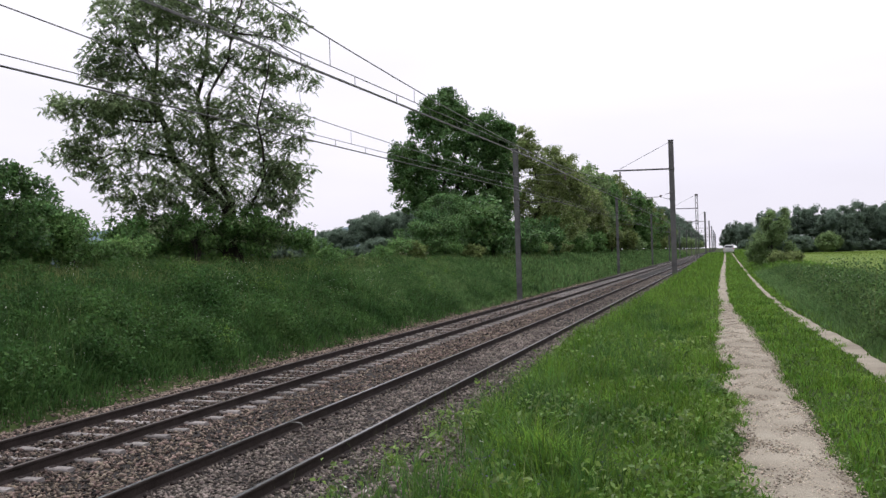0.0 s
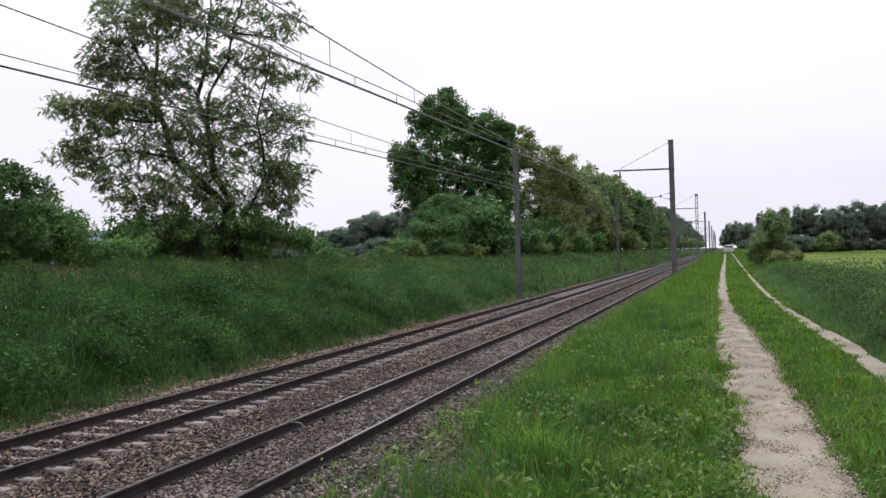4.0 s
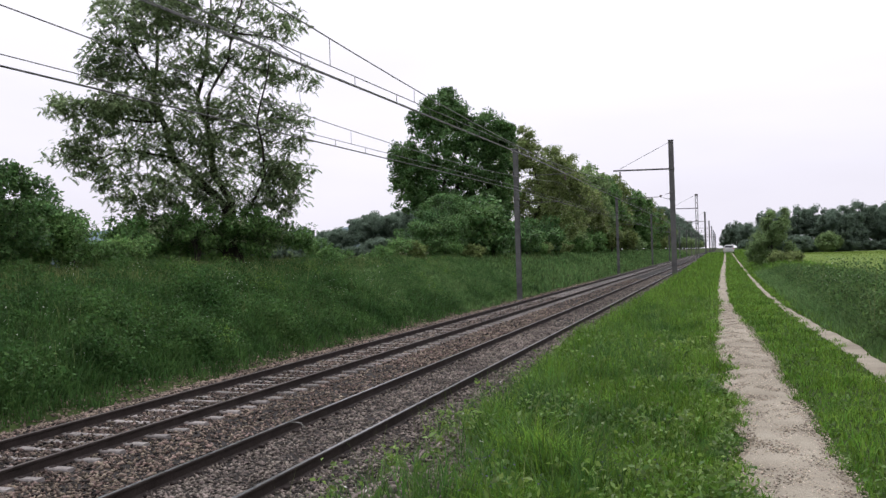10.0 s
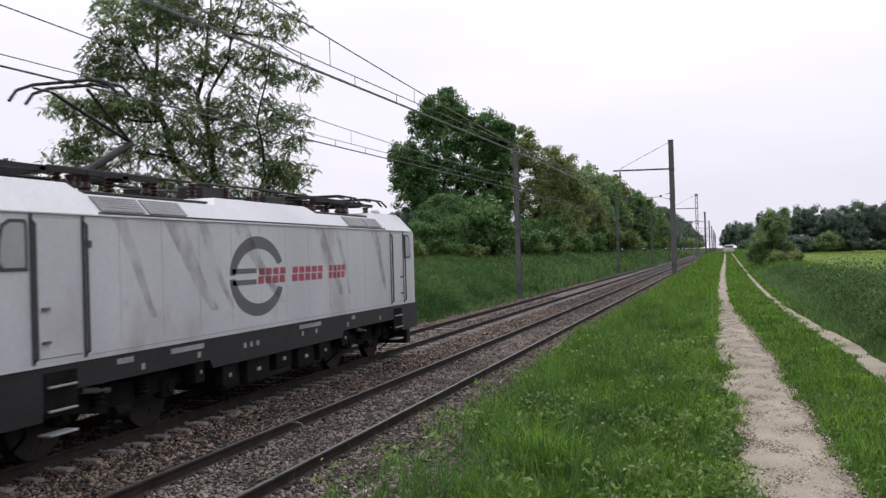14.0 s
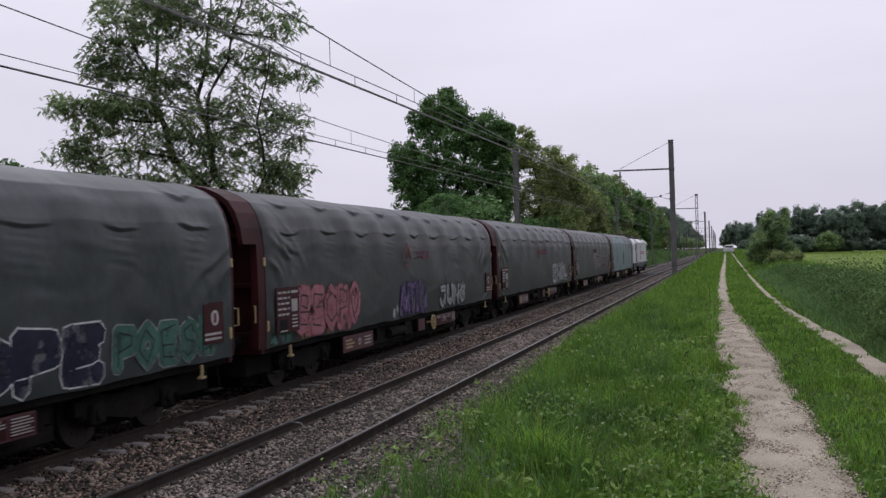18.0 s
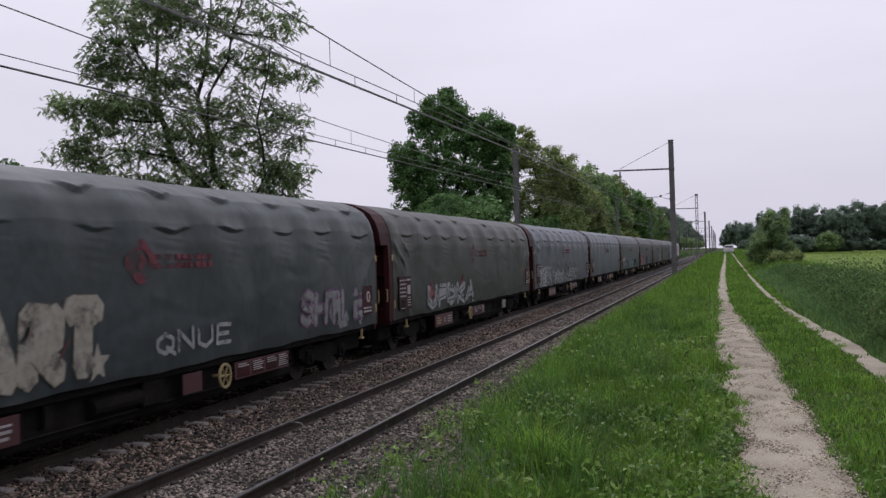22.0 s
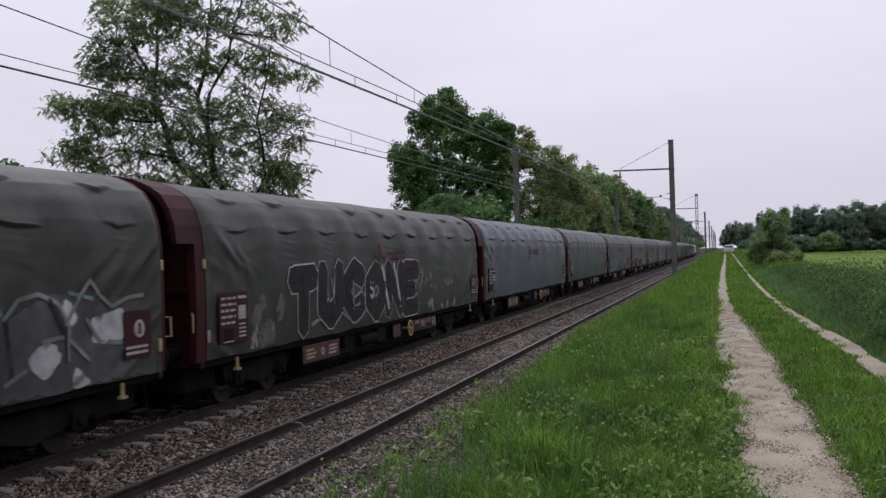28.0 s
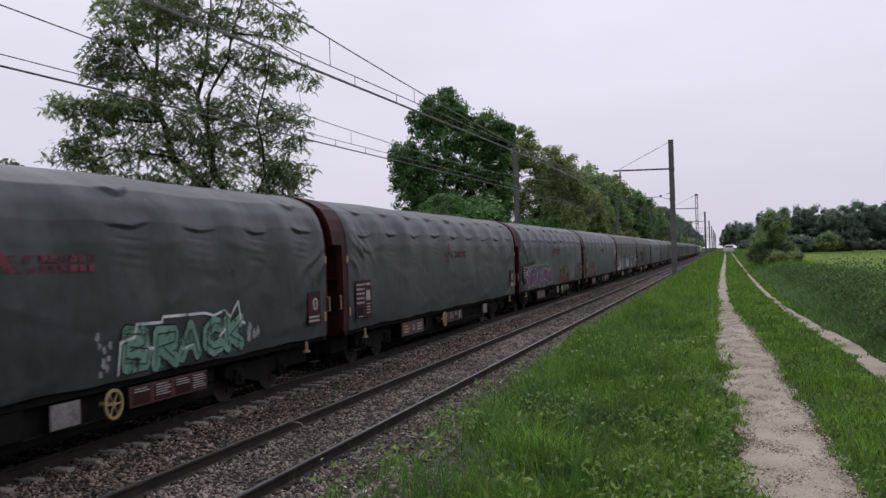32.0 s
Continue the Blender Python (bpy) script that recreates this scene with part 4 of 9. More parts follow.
for i in range(13):
    c = copy_thing(wood_b, pose(-122 + 6.0 * i, 197 + rr.uniform(-2, 2), 1.9, 0, 0, rr.uniform(0, 360)))
    c.scale = (1.0, 1.0, rr.uniform(0.6, 1.0))
for i in range(12):
    c = copy_thing(wood_b, pose(8 + 5.4 * i, 309 + rr.uniform(-2, 2), gz(8 + 5.4 * i, 309) - 0.1, 0, 0, rr.uniform(0, 360)))
    c.scale = (0.9, 0.9, rr.uniform(0.5, 0.85))
# dark scrub under the hawthorns and the robinia
for x, y, k in ((-21.6, 21.5, 0.5), (-22.2, 26.5, 0.5), (-22.6, 32.0, 0.42), (-23.4, 36.0, 0.5), (-24.0, 43.0, 0.55), (-23.2, 46.0, 0.5), (-24.5, 38.5, 0.5)):
    c = copy_thing(low_a, pose(x, y, gz(x, y) - 0.15, 0, 0, rr.uniform(0, 360)))
    c.scale = (k, k, k)
    leaves(c, LEAF_OAK if y < 30 else LEAF_MID)
# scrub along the crest of the bank
for i in range(26):
    y = 46 + 5.6 * i + rr.uniform(-2, 2)
    c = copy_thing(low_a, pose(-19.6 + rr.uniform(-0.7, 0.9), y, gz(-19.6, y) - 0.1, 0, 0, rr.uniform(0, 360)))
    c.scale = (rr.uniform(0.28, 0.55) * (0.7 if y < 75 else 1.0),) * 3
    leaves(c, rr.choice((LEAF_MID, LEAF_OLIVE, LEAF_MID, LEAF_PALE)))


def far_ridge():
    sh = Shape()
    n = 60
    for dist, hgt, a0, a1, wob in ((1900, 52, 0.25, 1.2, 14),):
        rings = []
        for i in range(n + 1):
            a = a0 + (a1 - a0) * i / n
            x, y = -dist * math.sin(a), dist * math.cos(a)
            h = hgt + wob * math.sin(i * 0.35) + wob * 0.4 * math.sin(i * 0.93 + 1)
            rings.append([(x, y, -5), (x * 1.02, y * 1.02, h), (x * 1.25, y * 1.25, h * 0.9), (x * 1.3, y * 1.3, -5)])
        sh.loft(rings)
    tagged(new("backdrop_hills", sh.mesh("backdrop_hills", HILL, True)), "hills far beyond the bank, bluish haze in their colour", "hills", kind="structure")


far_ridge()


# ---- a white car far down the track ----
def build_car():
    paint = surface("car_paint", (0.5, 0.5, 0.5), (0.58, 0.58, 0.58), 1, 0.35, 0, 0, 10)
    glass = surface("car_glass", (0.03, 0.035, 0.04), (0.05, 0.055, 0.06), 1, 0.1, 0, 0, 10)
    rubber = plain("car_tyre", (0.03, 0.03, 0.03), 0.9)
    red = plain("car_lamp_red", (0.35, 0.02, 0.02), 0.3)
    car = thing("white_car", "white hatchback parked on the farm track", "car", pose(1.15, 178, gz(1.15, 178) + 0.02))
    b = Shape()
    rings = []
    for y, w, z0, z1 in ((-2.0, 0.72, 0.45, 0.95), (-1.95, 0.84, 0.32, 1.0), (-1.2, 0.88, 0.25, 1.0), (1.0, 0.88, 0.25, 0.98), (1.8, 0.84, 0.3, 0.82), (2.0, 0.7, 0.42, 0.68)):
        rings.append([(-w, y, z0), (w, y, z0), (w, y, z1 - 0.1), (w - 0.08, y, z1), (-w + 0.08, y, z1), (-w, y, z1 - 0.1)])
    b.loft(rings)
    part("body", b, paint, car)
    c = Shape()
    c.loft([[(-w, y0, z), (w, y0, z), (w, y1, z), (-w, y1, z)] for w, y0, y1, z in ((0.78, -1.92, 1.05, 0.98), (0.64, -1.65, 0.35, 1.46), (0.56, -1.5, 0.2, 1.5))])
    part("roof", c, paint, car)
    g = Shape()
    g.loft([[(-w, y, z), (w, y, z), (w, y + 0.02, z), (-w, y + 0.02, z)] for w, y, z in ((0.66, -1.90, 1.03), (0.58, -1.73, 1.38))])
    part("rear_window", g, glass, car, "dark rear window")
    for sx in (-1, 1):
        part("rear_light", Shape().box(sx * 0.74 - 0.08, sx * 0.74 + 0.08, -2.02, -1.9, 0.75, 0.92, 0.02), red, car)
        for y in (-1.25, 1.25):
            w = part("wheel", Shape().disc((sx * 0.8, y, 0.31), "x", 0.31, 0.19, 18, 0.17), rubber, car)
            part("rim", Shape().disc((sx * 0.8, y, 0.31), "x", 0.175, 0.16, 14, 0.0), MASTGREY, w)
    part("number_plate", Shape().box(-0.26, 0.26, -2.03, -2.0, 0.55, 0.66), plain("plate_white", (0.6, 0.6, 0.55)), car)


build_car()
stick = thing("stick", "pale bare stick lying against a rail of the near track", "stick", pose(-6.44, 14.28, 0))
part("twig", Shape().tube([(-0.12, 0.05, 0.012), (0.0, 0.0, 0.018), (0.1, -0.04, 0.01), (0.17, -0.09, -0.05)], [0.008, 0.011, 0.010, 0.006], 6), plain("stick_grey", (0.17, 0.165, 0.15), 0.8), stick)


# ---- grass, herbs and stones ----
def blades(rng, x, y, z, height, width, lean=0.35):
    """Tapered bent blades: five vertices, a quad and a triangle as three triangles."""
    n = len(x)
    a = rng.uniform(0, 6.28, n)
    b = rng.uniform(0, 6.28, n)
    h = height * rng.uniform(0.5, 1.2, n)
    w = width * rng.uniform(0.6, 1.3, n)
    l = h * lean * rng.uniform(0.2, 1.6, n)
    wx, wy = np.cos(a) * w, np.sin(a) * w
    lx, ly = np.cos(b) * l, np.sin(b) * l
    p0 = np.stack([x - wx, y - wy, z - 0.02], -1)
    p1 = np.stack([x + wx, y + wy, z - 0.02], -1)
    p2 = np.stack([x - wx * 0.75 + lx * 0.35, y - wy * 0.75 + ly * 0.35, z + h * 0.6], -1)
    p3 = np.stack([x + wx * 0.75 + lx * 0.35, y + wy * 0.75 + ly * 0.35, z + h * 0.6], -1)
    p4 = np.stack([x + lx, y + ly, z + h * (1 - 0.25 * np.clip(l / h, 0, 1))], -1)
    v = np.stack([p0, p1, p2, p3, p4], 1).reshape(-1, 3)
    f = (np.arange(n)[:, None] * 5 + np.array([0, 1, 3, 0, 3, 2, 2, 3, 4])[None]).ravel()
    return v, f


def meadow(name, rng, x, y, height, width, material, label, lean=0.35):
    v, f = blades(rng, x, y, ground_z(x, y), height, width, lean)
    return tagged(new(name, raw_mesh(name, v, f, 3, material)), label, "grass", kind="stuff")


def spread(rng, n, x0, x1, y0, y1, power=1.6):
    u = rng.random(n)
    return rng.uniform(x0, x1, n), y0 + (y1 - y0) * u ** power


rng = np.random.default_rng(17)
bed = lambda x, y: np.where(x < -12.2, np.maximum(np.interp(x, [p[0] for p in PROF], [p[1] for p in PROF]), ground_z(x, y)), np.interp(x, [p[0] for p in PROF], [p[1] for p in PROF]))
scatter_stones("brown_ballast_stones", rng, 37000, -13.3, -6.75, 9.5, 48, 0.033, bed, STONE_BROWN, "loose brown and pinkish crushed ballast stones")
scatter_stones("grey_ballast_stones", rng, 27000, -6.75, -3.9, 7, 36, 0.030, bed, STONE_GREY, "loose grey crushed ballast stones between rails")
scatter_stones("grey_ballast_stones", rng, 13000, -6.75, -4.1, 26, 105, 0.044, bed, STONE_GREY, "loose grey crushed ballast stones between rails")
scatter_stones("oily_ballast_stones", rng, 9000, FAR_TRACK - 0.66, FAR_TRACK + 0.66, 9.5, 60, 0.040, lambda x, y: bed(x, y) + 0.012, STONE_OIL_SHADE, "dark stones between the far rails, oil stain and train shade in their colour")
# this strip paints the train's shade out to the sleeper ends
scatter_stones("oily_ballast_stones", rng, 4200, FAR_TRACK + 0.82, FAR_TRACK + 1.2, 9.5, 60, 0.034, bed, STONE_OIL_SHADE, "dark stones beside the far rail, train shade in their colour")
scatter_stones("brown_ballast_stones", rng, 5500, -12.9, -4.3, -12, 9.5, 0.042, bed, STONE_BROWN, "loose brown crushed ballast stones")
scatter_stones("grey_ballast_stones", rng, 20000, -4.4, -1.7, 5.5, 34, 0.027, ground_z, STONE_GREY, "grey stones at the foot of the verge")
scatter_stones("brown_ballast_stones", rng, 12000, -12.6, -6.75, 24, 95, 0.046, bed, STONE_BROWN, "loose brown and pinkish crushed ballast stones")


def verge_edge(y):
    return np.interp(y, [5, 8, 14, 22, 40], [-1.55, -1.9, -2.6, -3.35, -3.85]) + 0.18 * wave(y, 0 * y, 0.8, 3.0) + 0.15 * wave(y, 0 * y, 2.7, 5.0)


def keep_grass(x, y):
    """Grass stays off the ruts and the ballast."""
    fray = 0.06 * wave(x, y, 5.0, 2.0) + 0.05 * wave(x, y, 15.0, 6.0) + 0.005
    off = ((x > rut_l0(y) + fray) & (x < rut_l1(y) - fray)) | ((x > rut_r0(y) + fray) & (x < rut_r1(y) - fray))
    return ~off & (x > verge_edge(y))


def rim_factor(x, y):
    """Shorter growth close to the ruts."""
    d = np.minimum(np.minimum(np.abs(x - rut_l0(y)), np.abs(x - rut_l1(y))), np.minimum(np.abs(x - rut_r0(y)), np.abs(x - rut_r1(y))))
    return np.clip(0.35 + d / 0.35, 0.35, 1.0)


def tufts(x, y):
    return np.clip(0.35 + 0.55 * wave(x, y, 1.5, 1.0) + 0.5 * wave(x, y, 4.1, 7.0), 0.0, 1.2)


x, y = spread(rng, 175000, -4.5, 0.5, 4.5, 32, 1.55)
k = keep_grass(x, y)
x, y = x[k], y[k]
slope = np.interp(x, [-3.8, -3.1, -2.5, -1.9, -1.0, -0.3, 0.1], [0.2, 0.35, 0.6, 1.0, 1.0, 0.75, 0.5])
deep = wave(x, y, 0.9, 6.0) + 0.5 * wave(x, y, 2.9, 2.0) > 0.35
for some, blade in ((~deep, GRASS), (deep, GRASS_DEEP)):
    u, v = x[some], y[some]
    meadow("verge_grass", rng, u, v, (0.13 + 0.30 * tufts(u, v)) * slope[some] * rim_factor(u, v), 0.0054, blade, "fresh green grass on the verge", 0.55)
# long arching tufts
ty = 5.4 + 17 * rng.random(150) ** 1.3
tx = rng.uniform(-2.1, -0.7, 150)
x, y = np.repeat(tx, 26) + rng.normal(0, 0.05, 150 * 26), np.repeat(ty, 26) + rng.normal(0, 0.05, 150 * 26)
meadow("grass_tufts", rng, x, y, np.full(len(x), 0.44), 0.0042, GRASS_DEEP, "long arching tufts of cocksfoot", 0.75)
x, y = spread(rng, 64000, -4.6, 0.4, 17, 190, 2.2)
k = keep_grass(x, y)
x, y = x[k], y[k]
meadow("verge_grass", rng, x, y, (0.20 + 0.22 * tufts(x, y)) * np.interp(x, [-4.5, -3.8, -0.4, 0.1], [0.6, 1, 0.9, 0.5]), 0.007 + 0.00022 * (y - 15), GRASS, "fresh green grass on the verge", 0.5)
x, y = spread(rng, 62000, 0.1, 2.3, 5, 60, 1.7)
k = keep_grass(x, y)
x, y = x[k], y[k]
meadow("strip_grass", rng, x, y, (0.06 + 0.11 * tufts(x, y)) * rim_factor(x, y), 0.0058 + 0.00012 * y, GRASS, "short green grass between the wheel ruts", 0.8)
x, y = spread(rng, 36000, 2.0, 7.0, 9, 80, 1.6)
k = keep_grass(x, y)
x, y = x[k], y[k]
meadow("tall_grass", rng, x, y, np.interp(x, [2.0, 2.4, 3.0, 4.2, 5.0, 6.0, 7.0], [0.2, 0.45, 0.72, 0.75, 0.5, 0.35, 0.3]) * np.interp(y, [14, 30, 60], [1.0, 0.85, 0.6]) * (0.7 + 0.4 * tufts(x, y)), 0.008 + 0.0001 * y, WEED, "tall green grass beside the field", 0.5)
x, y = spread(rng, 16000, -0.5, 7.0, 60, 250, 1.6)
k = keep_grass(x, y)
x, y = x[k], y[k]
meadow("tall_grass", rng, x, y, np.interp(x, [-0.5, 2.0, 2.6, 3.2, 4.4, 5.4, 7], [0.15, 0.15, 0.35, 0.7, 0.7, 0.35, 0.3]), 0.03, GRASS, "green grass beside the far end of the track")
# the near end of the verge and the bank
x, y = rng.uniform(-4.2, 6.0, 26000), rng.uniform(-12, 5, 26000)
k = keep_grass(x, y)
x, y = x[k], y[k]
meadow("verge_grass", rng, x, y, (0.10 + 0.16 * tufts(x, y)) * rim_factor(x, y), 0.010, GRASS, "short green grass on the verge", 0.6)
x, y = rng.uniform(-20.5, -12.9, 12000), rng.uniform(-12, 14, 12000)
meadow("bank_grass", rng, x, y, np.full(len(x), 0.5), 0.02, GRASS_BANK, "rank dark grass on the bank")
# seed stalks on the verge
x, y = spread(rng, 900, -3.9, -0.2, 5, 30, 1.4)
meadow("seed_stalks", rng, x, y, np.full(len(x), 0.5), 0.0026, STALK, "thin pale seed stalks above the grass", 0.25)
x, y = spread(rng, 350, 2.2, 4.6, 10, 40, 1.4)
meadow("seed_stalks", rng, x, y, np.full(len(x), 1.1), 0.004, STALK, "thin pale seed stalks above the grass", 0.2)
# bank
x, y = spread(rng, 95000, -20.5, -12.3, 13, 75, 1.35)
k = x < -12.55 + 0.16 * wave(y, x * 0, 0.9, 3.0) + 0.15 * wave(x, y, 3.1, 5.0)
x, y = x[k], y[k]
far = y + 9 * wave(x, y, 0.3, 2.0) > 46
for some, blade in ((~far, GRASS_BANK), (far, GRASS_TALL)):
    u, v = x[some], y[some]
    meadow("bank_grass", rng, u, v, np.clip(0.40 + 0.22 * wave(u, v, 0.7, 8.0) + 0.12 * wave(u, v, 2.3, 4.0), 0.15, 0.85) * np.interp(u, [-20, -18, -16.5, -13.2, -12.5], [0.65, 0.65, 1, 1, 0.5]), 0.011 + 0.00012 * v, blade, "rank green grass on the bank", 0.75)
x, y = spread(rng, 30000, -20.5, -12.6, 70, 420, 1.8)
meadow("bank_grass", rng, x, y, np.full(len(x), 0.5), 0.04 + 0.0003 * y, GRASS_TALL, "rank dark grass on the bank")
x, y = spread(rng, 16000, -21.5, -17.0, 16, 110, 1.1)
meadow("pale_bank_grass", rng, x, y, np.full(len(x), 0.46), 0.010 + 0.0001 * y, GRASS_CREST, "pale seeding grass on top of the bank", 0.5)
x, y = spread(rng, 14000, -13.9, -12.75, 13, 70, 1.3)
k = x < -12.95 + 0.22 * wave(y, x * 0, 1.3, 3.0)
meadow("bank_grass", rng, x[k], y[k], np.full(k.sum(), 0.34), 0.016 + 0.0001 * y[k], GRASS_BANK, "rank grass at the foot of the bank", 0.6)
x, y = spread(rng, 1500, -20, -13.2, 14, 60, 1.2)
meadow("seed_stalks", rng, x, y, np.full(len(x), 0.85), 0.006, STALK, "thin pale seed stalks above the bank grass", 0.25)
# crop
x, y = spread(rng, 30000, 5.3, 34, 45, 290, 1.5)
v, f = blades(rng, x, y, ground_z(x, y) + 0.08, np.full(len(x), 0.14), 0.012 + 0.0001 * y, 0.5)
tagged(new("crop", raw_mesh("crop", v, f, 3, CROP)), "young yellow-green cereal", "crop", kind="stuff")


def herbs(name, rng, x, y, height, size, per, material, label):
    """Leafy plants: leaves round short stems."""
    z = ground_z(x, y)
    centres = np.stack([np.repeat(x, per), np.repeat(y, per), np.repeat(z, per)], -1)
    n = len(centres)
    h = np.repeat(height * rng.uniform(0.5, 1.15, len(x)), per)
    t = rng.random(n) ** 0.7
    centres = centres + np.stack([rng.normal(0, 0.35, n) * h * 0.6, rng.normal(0, 0.35, n) * h * 0.6, t * h], -1)
    v, f = leaf_cloud(rng, centres, np.full(n, size), 1, size)
    return tagged(new(name, raw_mesh(name, v, f, 4, material)), label, "plants", kind="stuff")


x, y = spread(rng, 2500, 2.25, 5.6, 11, 60, 1.5)
herbs("nettles", rng, x, y, np.interp(x, [2.3, 3.0, 4.2, 5.0, 6.0, 6.8], [0.55, 1.1, 1.05, 0.65, 0.4, 0.3]) * np.interp(y, [14, 26, 44, 60], [1.05, 0.9, 0.65, 0.5]) * (0.85 + 0.5 * wave(x, y, 0.9, 3.0)), 0.040, 50, WEED, "tall nettles and weeds beside the field")
x, y = spread(rng, 1500, -4.0, 0.2, 5.0, 30, 1.4)
k = keep_grass(x, y) & (wave(x, y, 1.1, 9.0) > 0.30)
herbs("verge_weeds", rng, x[k], y[k], np.full(k.sum(), 0.30), 0.024, 30, HERB, "broad-leaved weeds among the verge grass")
x, y = spread(rng, 8200, -20.3, -12.9, 13.5, 75, 1.3)
patch = wave(x, y, 0.6, 4.0) + 0.6 * wave(x, y, 1.9, 1.0)
tall = np.clip(0.42 + 0.34 * patch, 0.15, 1.0)
for some, leafage, n in ((patch < 0.85, GRASS_BANK, 26), (patch >= 0.85, HERB, 22)):
    herbs("bank_weeds", rng, x[some], y[some], tall[some], 0.042, n, leafage, "broad-leaved weeds on the bank")
# rank leafy clumps at the foot of the bank
for cx, cy, r, n in ((-14.1, 14.6, 0.9, 120), (-13.6, 16.2, 0.7, 70), (-13.5, 19.6, 0.6, 60), (-14.8, 21.5, 0.9, 90), (-13.4, 23.5, 0.5, 50), (-13.5, 29.0, 0.6, 60), (-15.5, 27.5, 1.0, 90)):
    x, y = cx + rng.normal(0, r * 0.5, n), cy + rng.normal(0, r * 0.6, n)
    herbs("bank_clump", rng, x, y, np.full(n, 0.95), 0.05, 34, GRASS_BANK, "leafy clump of weeds at the foot of the bank")
# broad leaves and ragged tufts along the ruts
x, y = spread(rng, 420, -0.75, 0.12, 5.2, 30, 1.3)
k = keep_grass(x, y)
herbs("rim_weeds", rng, x[k], y[k], np.full(k.sum(), 0.20), 0.023, 34, HERB_PALE, "broad-leaved plantain and dock beside the path")
x, y = spread(rng, 150, -3.4, -0.7, 5.2, 22, 1.3)
herbs("rim_weeds", rng, x[::2], y[::2], np.full(len(x[::2]), 0.32), 0.026, 34, HERB_PALE, "broad-leaved dock in the grass")
x, y = spread(rng, 9000, 1.7, 2.5, 8, 60, 1.4)
k = keep_grass(x, y) & (x > rut_r1(y) - 0.03)
meadow("rut_tufts", rng, x[k], y[k], 0.12 + 0.5 * np.clip(x[k] - rut_r1(y[k]), 0, 0.6), 0.006 + 0.0001 * y[k], GRASS_TALL, "green grass hanging over the edge of the rut", 0.7)
ty = 5.2 + 26 * rng.random(170) ** 1.4
side = rng.random(170)
tx = np.where(side < 0.6, rut_l0(ty) + rng.uniform(-0.05, 0.12, 170), np.where(side < 0.72, rut_l1(ty) - rng.uniform(-0.08, 0.03, 170), rut_r0(ty) + rng.uniform(-0.05, 0.08, 170)))
x = np.repeat(tx, 46) + rng.normal(0, 0.045, 170 * 46)
y = np.repeat(ty, 46) + rng.normal(0, 0.10, 170 * 46)
meadow("rut_tufts", rng, x, y, np.full(len(x), 0.085), 0.0045, GRASS, "short tufts creeping onto the gravel", 0.9)
x, y = spread(rng, 60, 0.7, 1.6, 6, 20, 1.2)
k = keep_grass(x, y)
herbs("strip_weeds", rng, x[k], y[k], np.full(k.sum(), 0.15), 0.022, 24, HERB, "low weeds between the ruts")
x, y = spread(rng, 170, -4.7, -2.2, 6.5, 30, 1.4)
herbs("ballast_weeds", rng, x, y, np.full(len(x), 0.25), 0.022, 16, HERB, "small weeds rooted in the ballast edge")
x, y = spread(rng, 4200, -4.5, -1.5, 5.5, 26, 1.4)
k = (x < verge_edge(y) + 0.1) & (wave(x, y, 1.7, 3.0) + 0.5 * wave(x, y, 5.0, 1.0) > 0.15)
meadow("stone_grass", rng, x[k], y[k], np.full(k.sum(), 0.26), 0.0040, GRASS_DEEP, "sparse thin grass growing between the stones", 0.5)
# large dock and comfrey leaves
x, y = spread(rng, 70, -2.2, -0.3, 5.3, 16, 1.2)
herbs("dock_plants", rng, x, y, np.full(len(x), 0.32), 0.034, 18, HERB_PALE, "large pale dock leaves in the grass")
# flowers
x, y = spread(rng, 16, 2.6, 4.6, 13, 40, 1.2)
herbs("white_umbels", rng, x, y, np.full(len(x), 1.0), 0.018, 16, PETAL, "small white flower heads")
x, y = spread(rng, 16, -4.2, -0.6, 5.5, 16, 1.2)
herbs("white_clover", rng, x, y, np.full(len(x), 0.36), 0.012, 7, PETAL, "small white flowers in the grass")
x, y = spread(rng, 12, -1.6, -0.5, 5.2, 7.5, 1.0)
herbs("blue_flowers", rng, x, y, np.full(len(x), 0.32), 0.012, 16, PETAL_BLUE, "small violet-blue flower spikes")
x, y = spread(rng, 150, -19.5, -13.3, 15, 50, 1.2)
herbs("white_umbels", rng, x, y, np.full(len(x), 0.6), 0.02, 6, PETAL, "small white flower heads on the bank")
x, y = spread(rng, 46, -20.3, -19.2, 58, 66, 1.0)
herbs("bramble_blossom", rng, x, y, np.full(len(x), 0.95), 0.045, 7, BLOSSOM, "pale bramble blossom")


x = rng.uniform(0, 1, 24000)
y = 5 + 24 * rng.random(24000) ** 1.6
edge = np.where(rng.random(24000) < 0.5, x ** 1.1, 1 - x ** 1.1)
px = rut_l0(y) - 0.06 + (rut_l1(y) - rut_l0(y) + 0.10) * edge


def pebbles(name, rng, x, y, size, material, label):
    n = len(x)
    base = np.array([(1, 0, 0), (-1, 0, 0), (0, 1, 0), (0, -1, 0), (0, 0, 0.6), (0, 0, -0.6)])
    s = size * rng.uniform(0.4, 1.4, n)
    v = base[None] * s[:, None, None] * rng.uniform(0.6, 1.3, (n, 6, 1)) + rng.normal(0, 0.15, (n, 6, 3)) * s[:, None, None]
    v = v + np.stack([x, y, ground_z(x, y) + 0.022], -1)[:, None]
    f = np.array([0, 2, 4, 2, 1, 4, 1, 3, 4, 3, 0, 4, 2, 0, 5, 1, 2, 5, 3, 1, 5, 0, 3, 5])
    me = raw_mesh(name, v.reshape(-1, 3), (np.arange(n)[:, None] * 6 + f[None]).ravel(), 3, material)
    return tagged(new(name, me), label, "stones", kind="stuff")


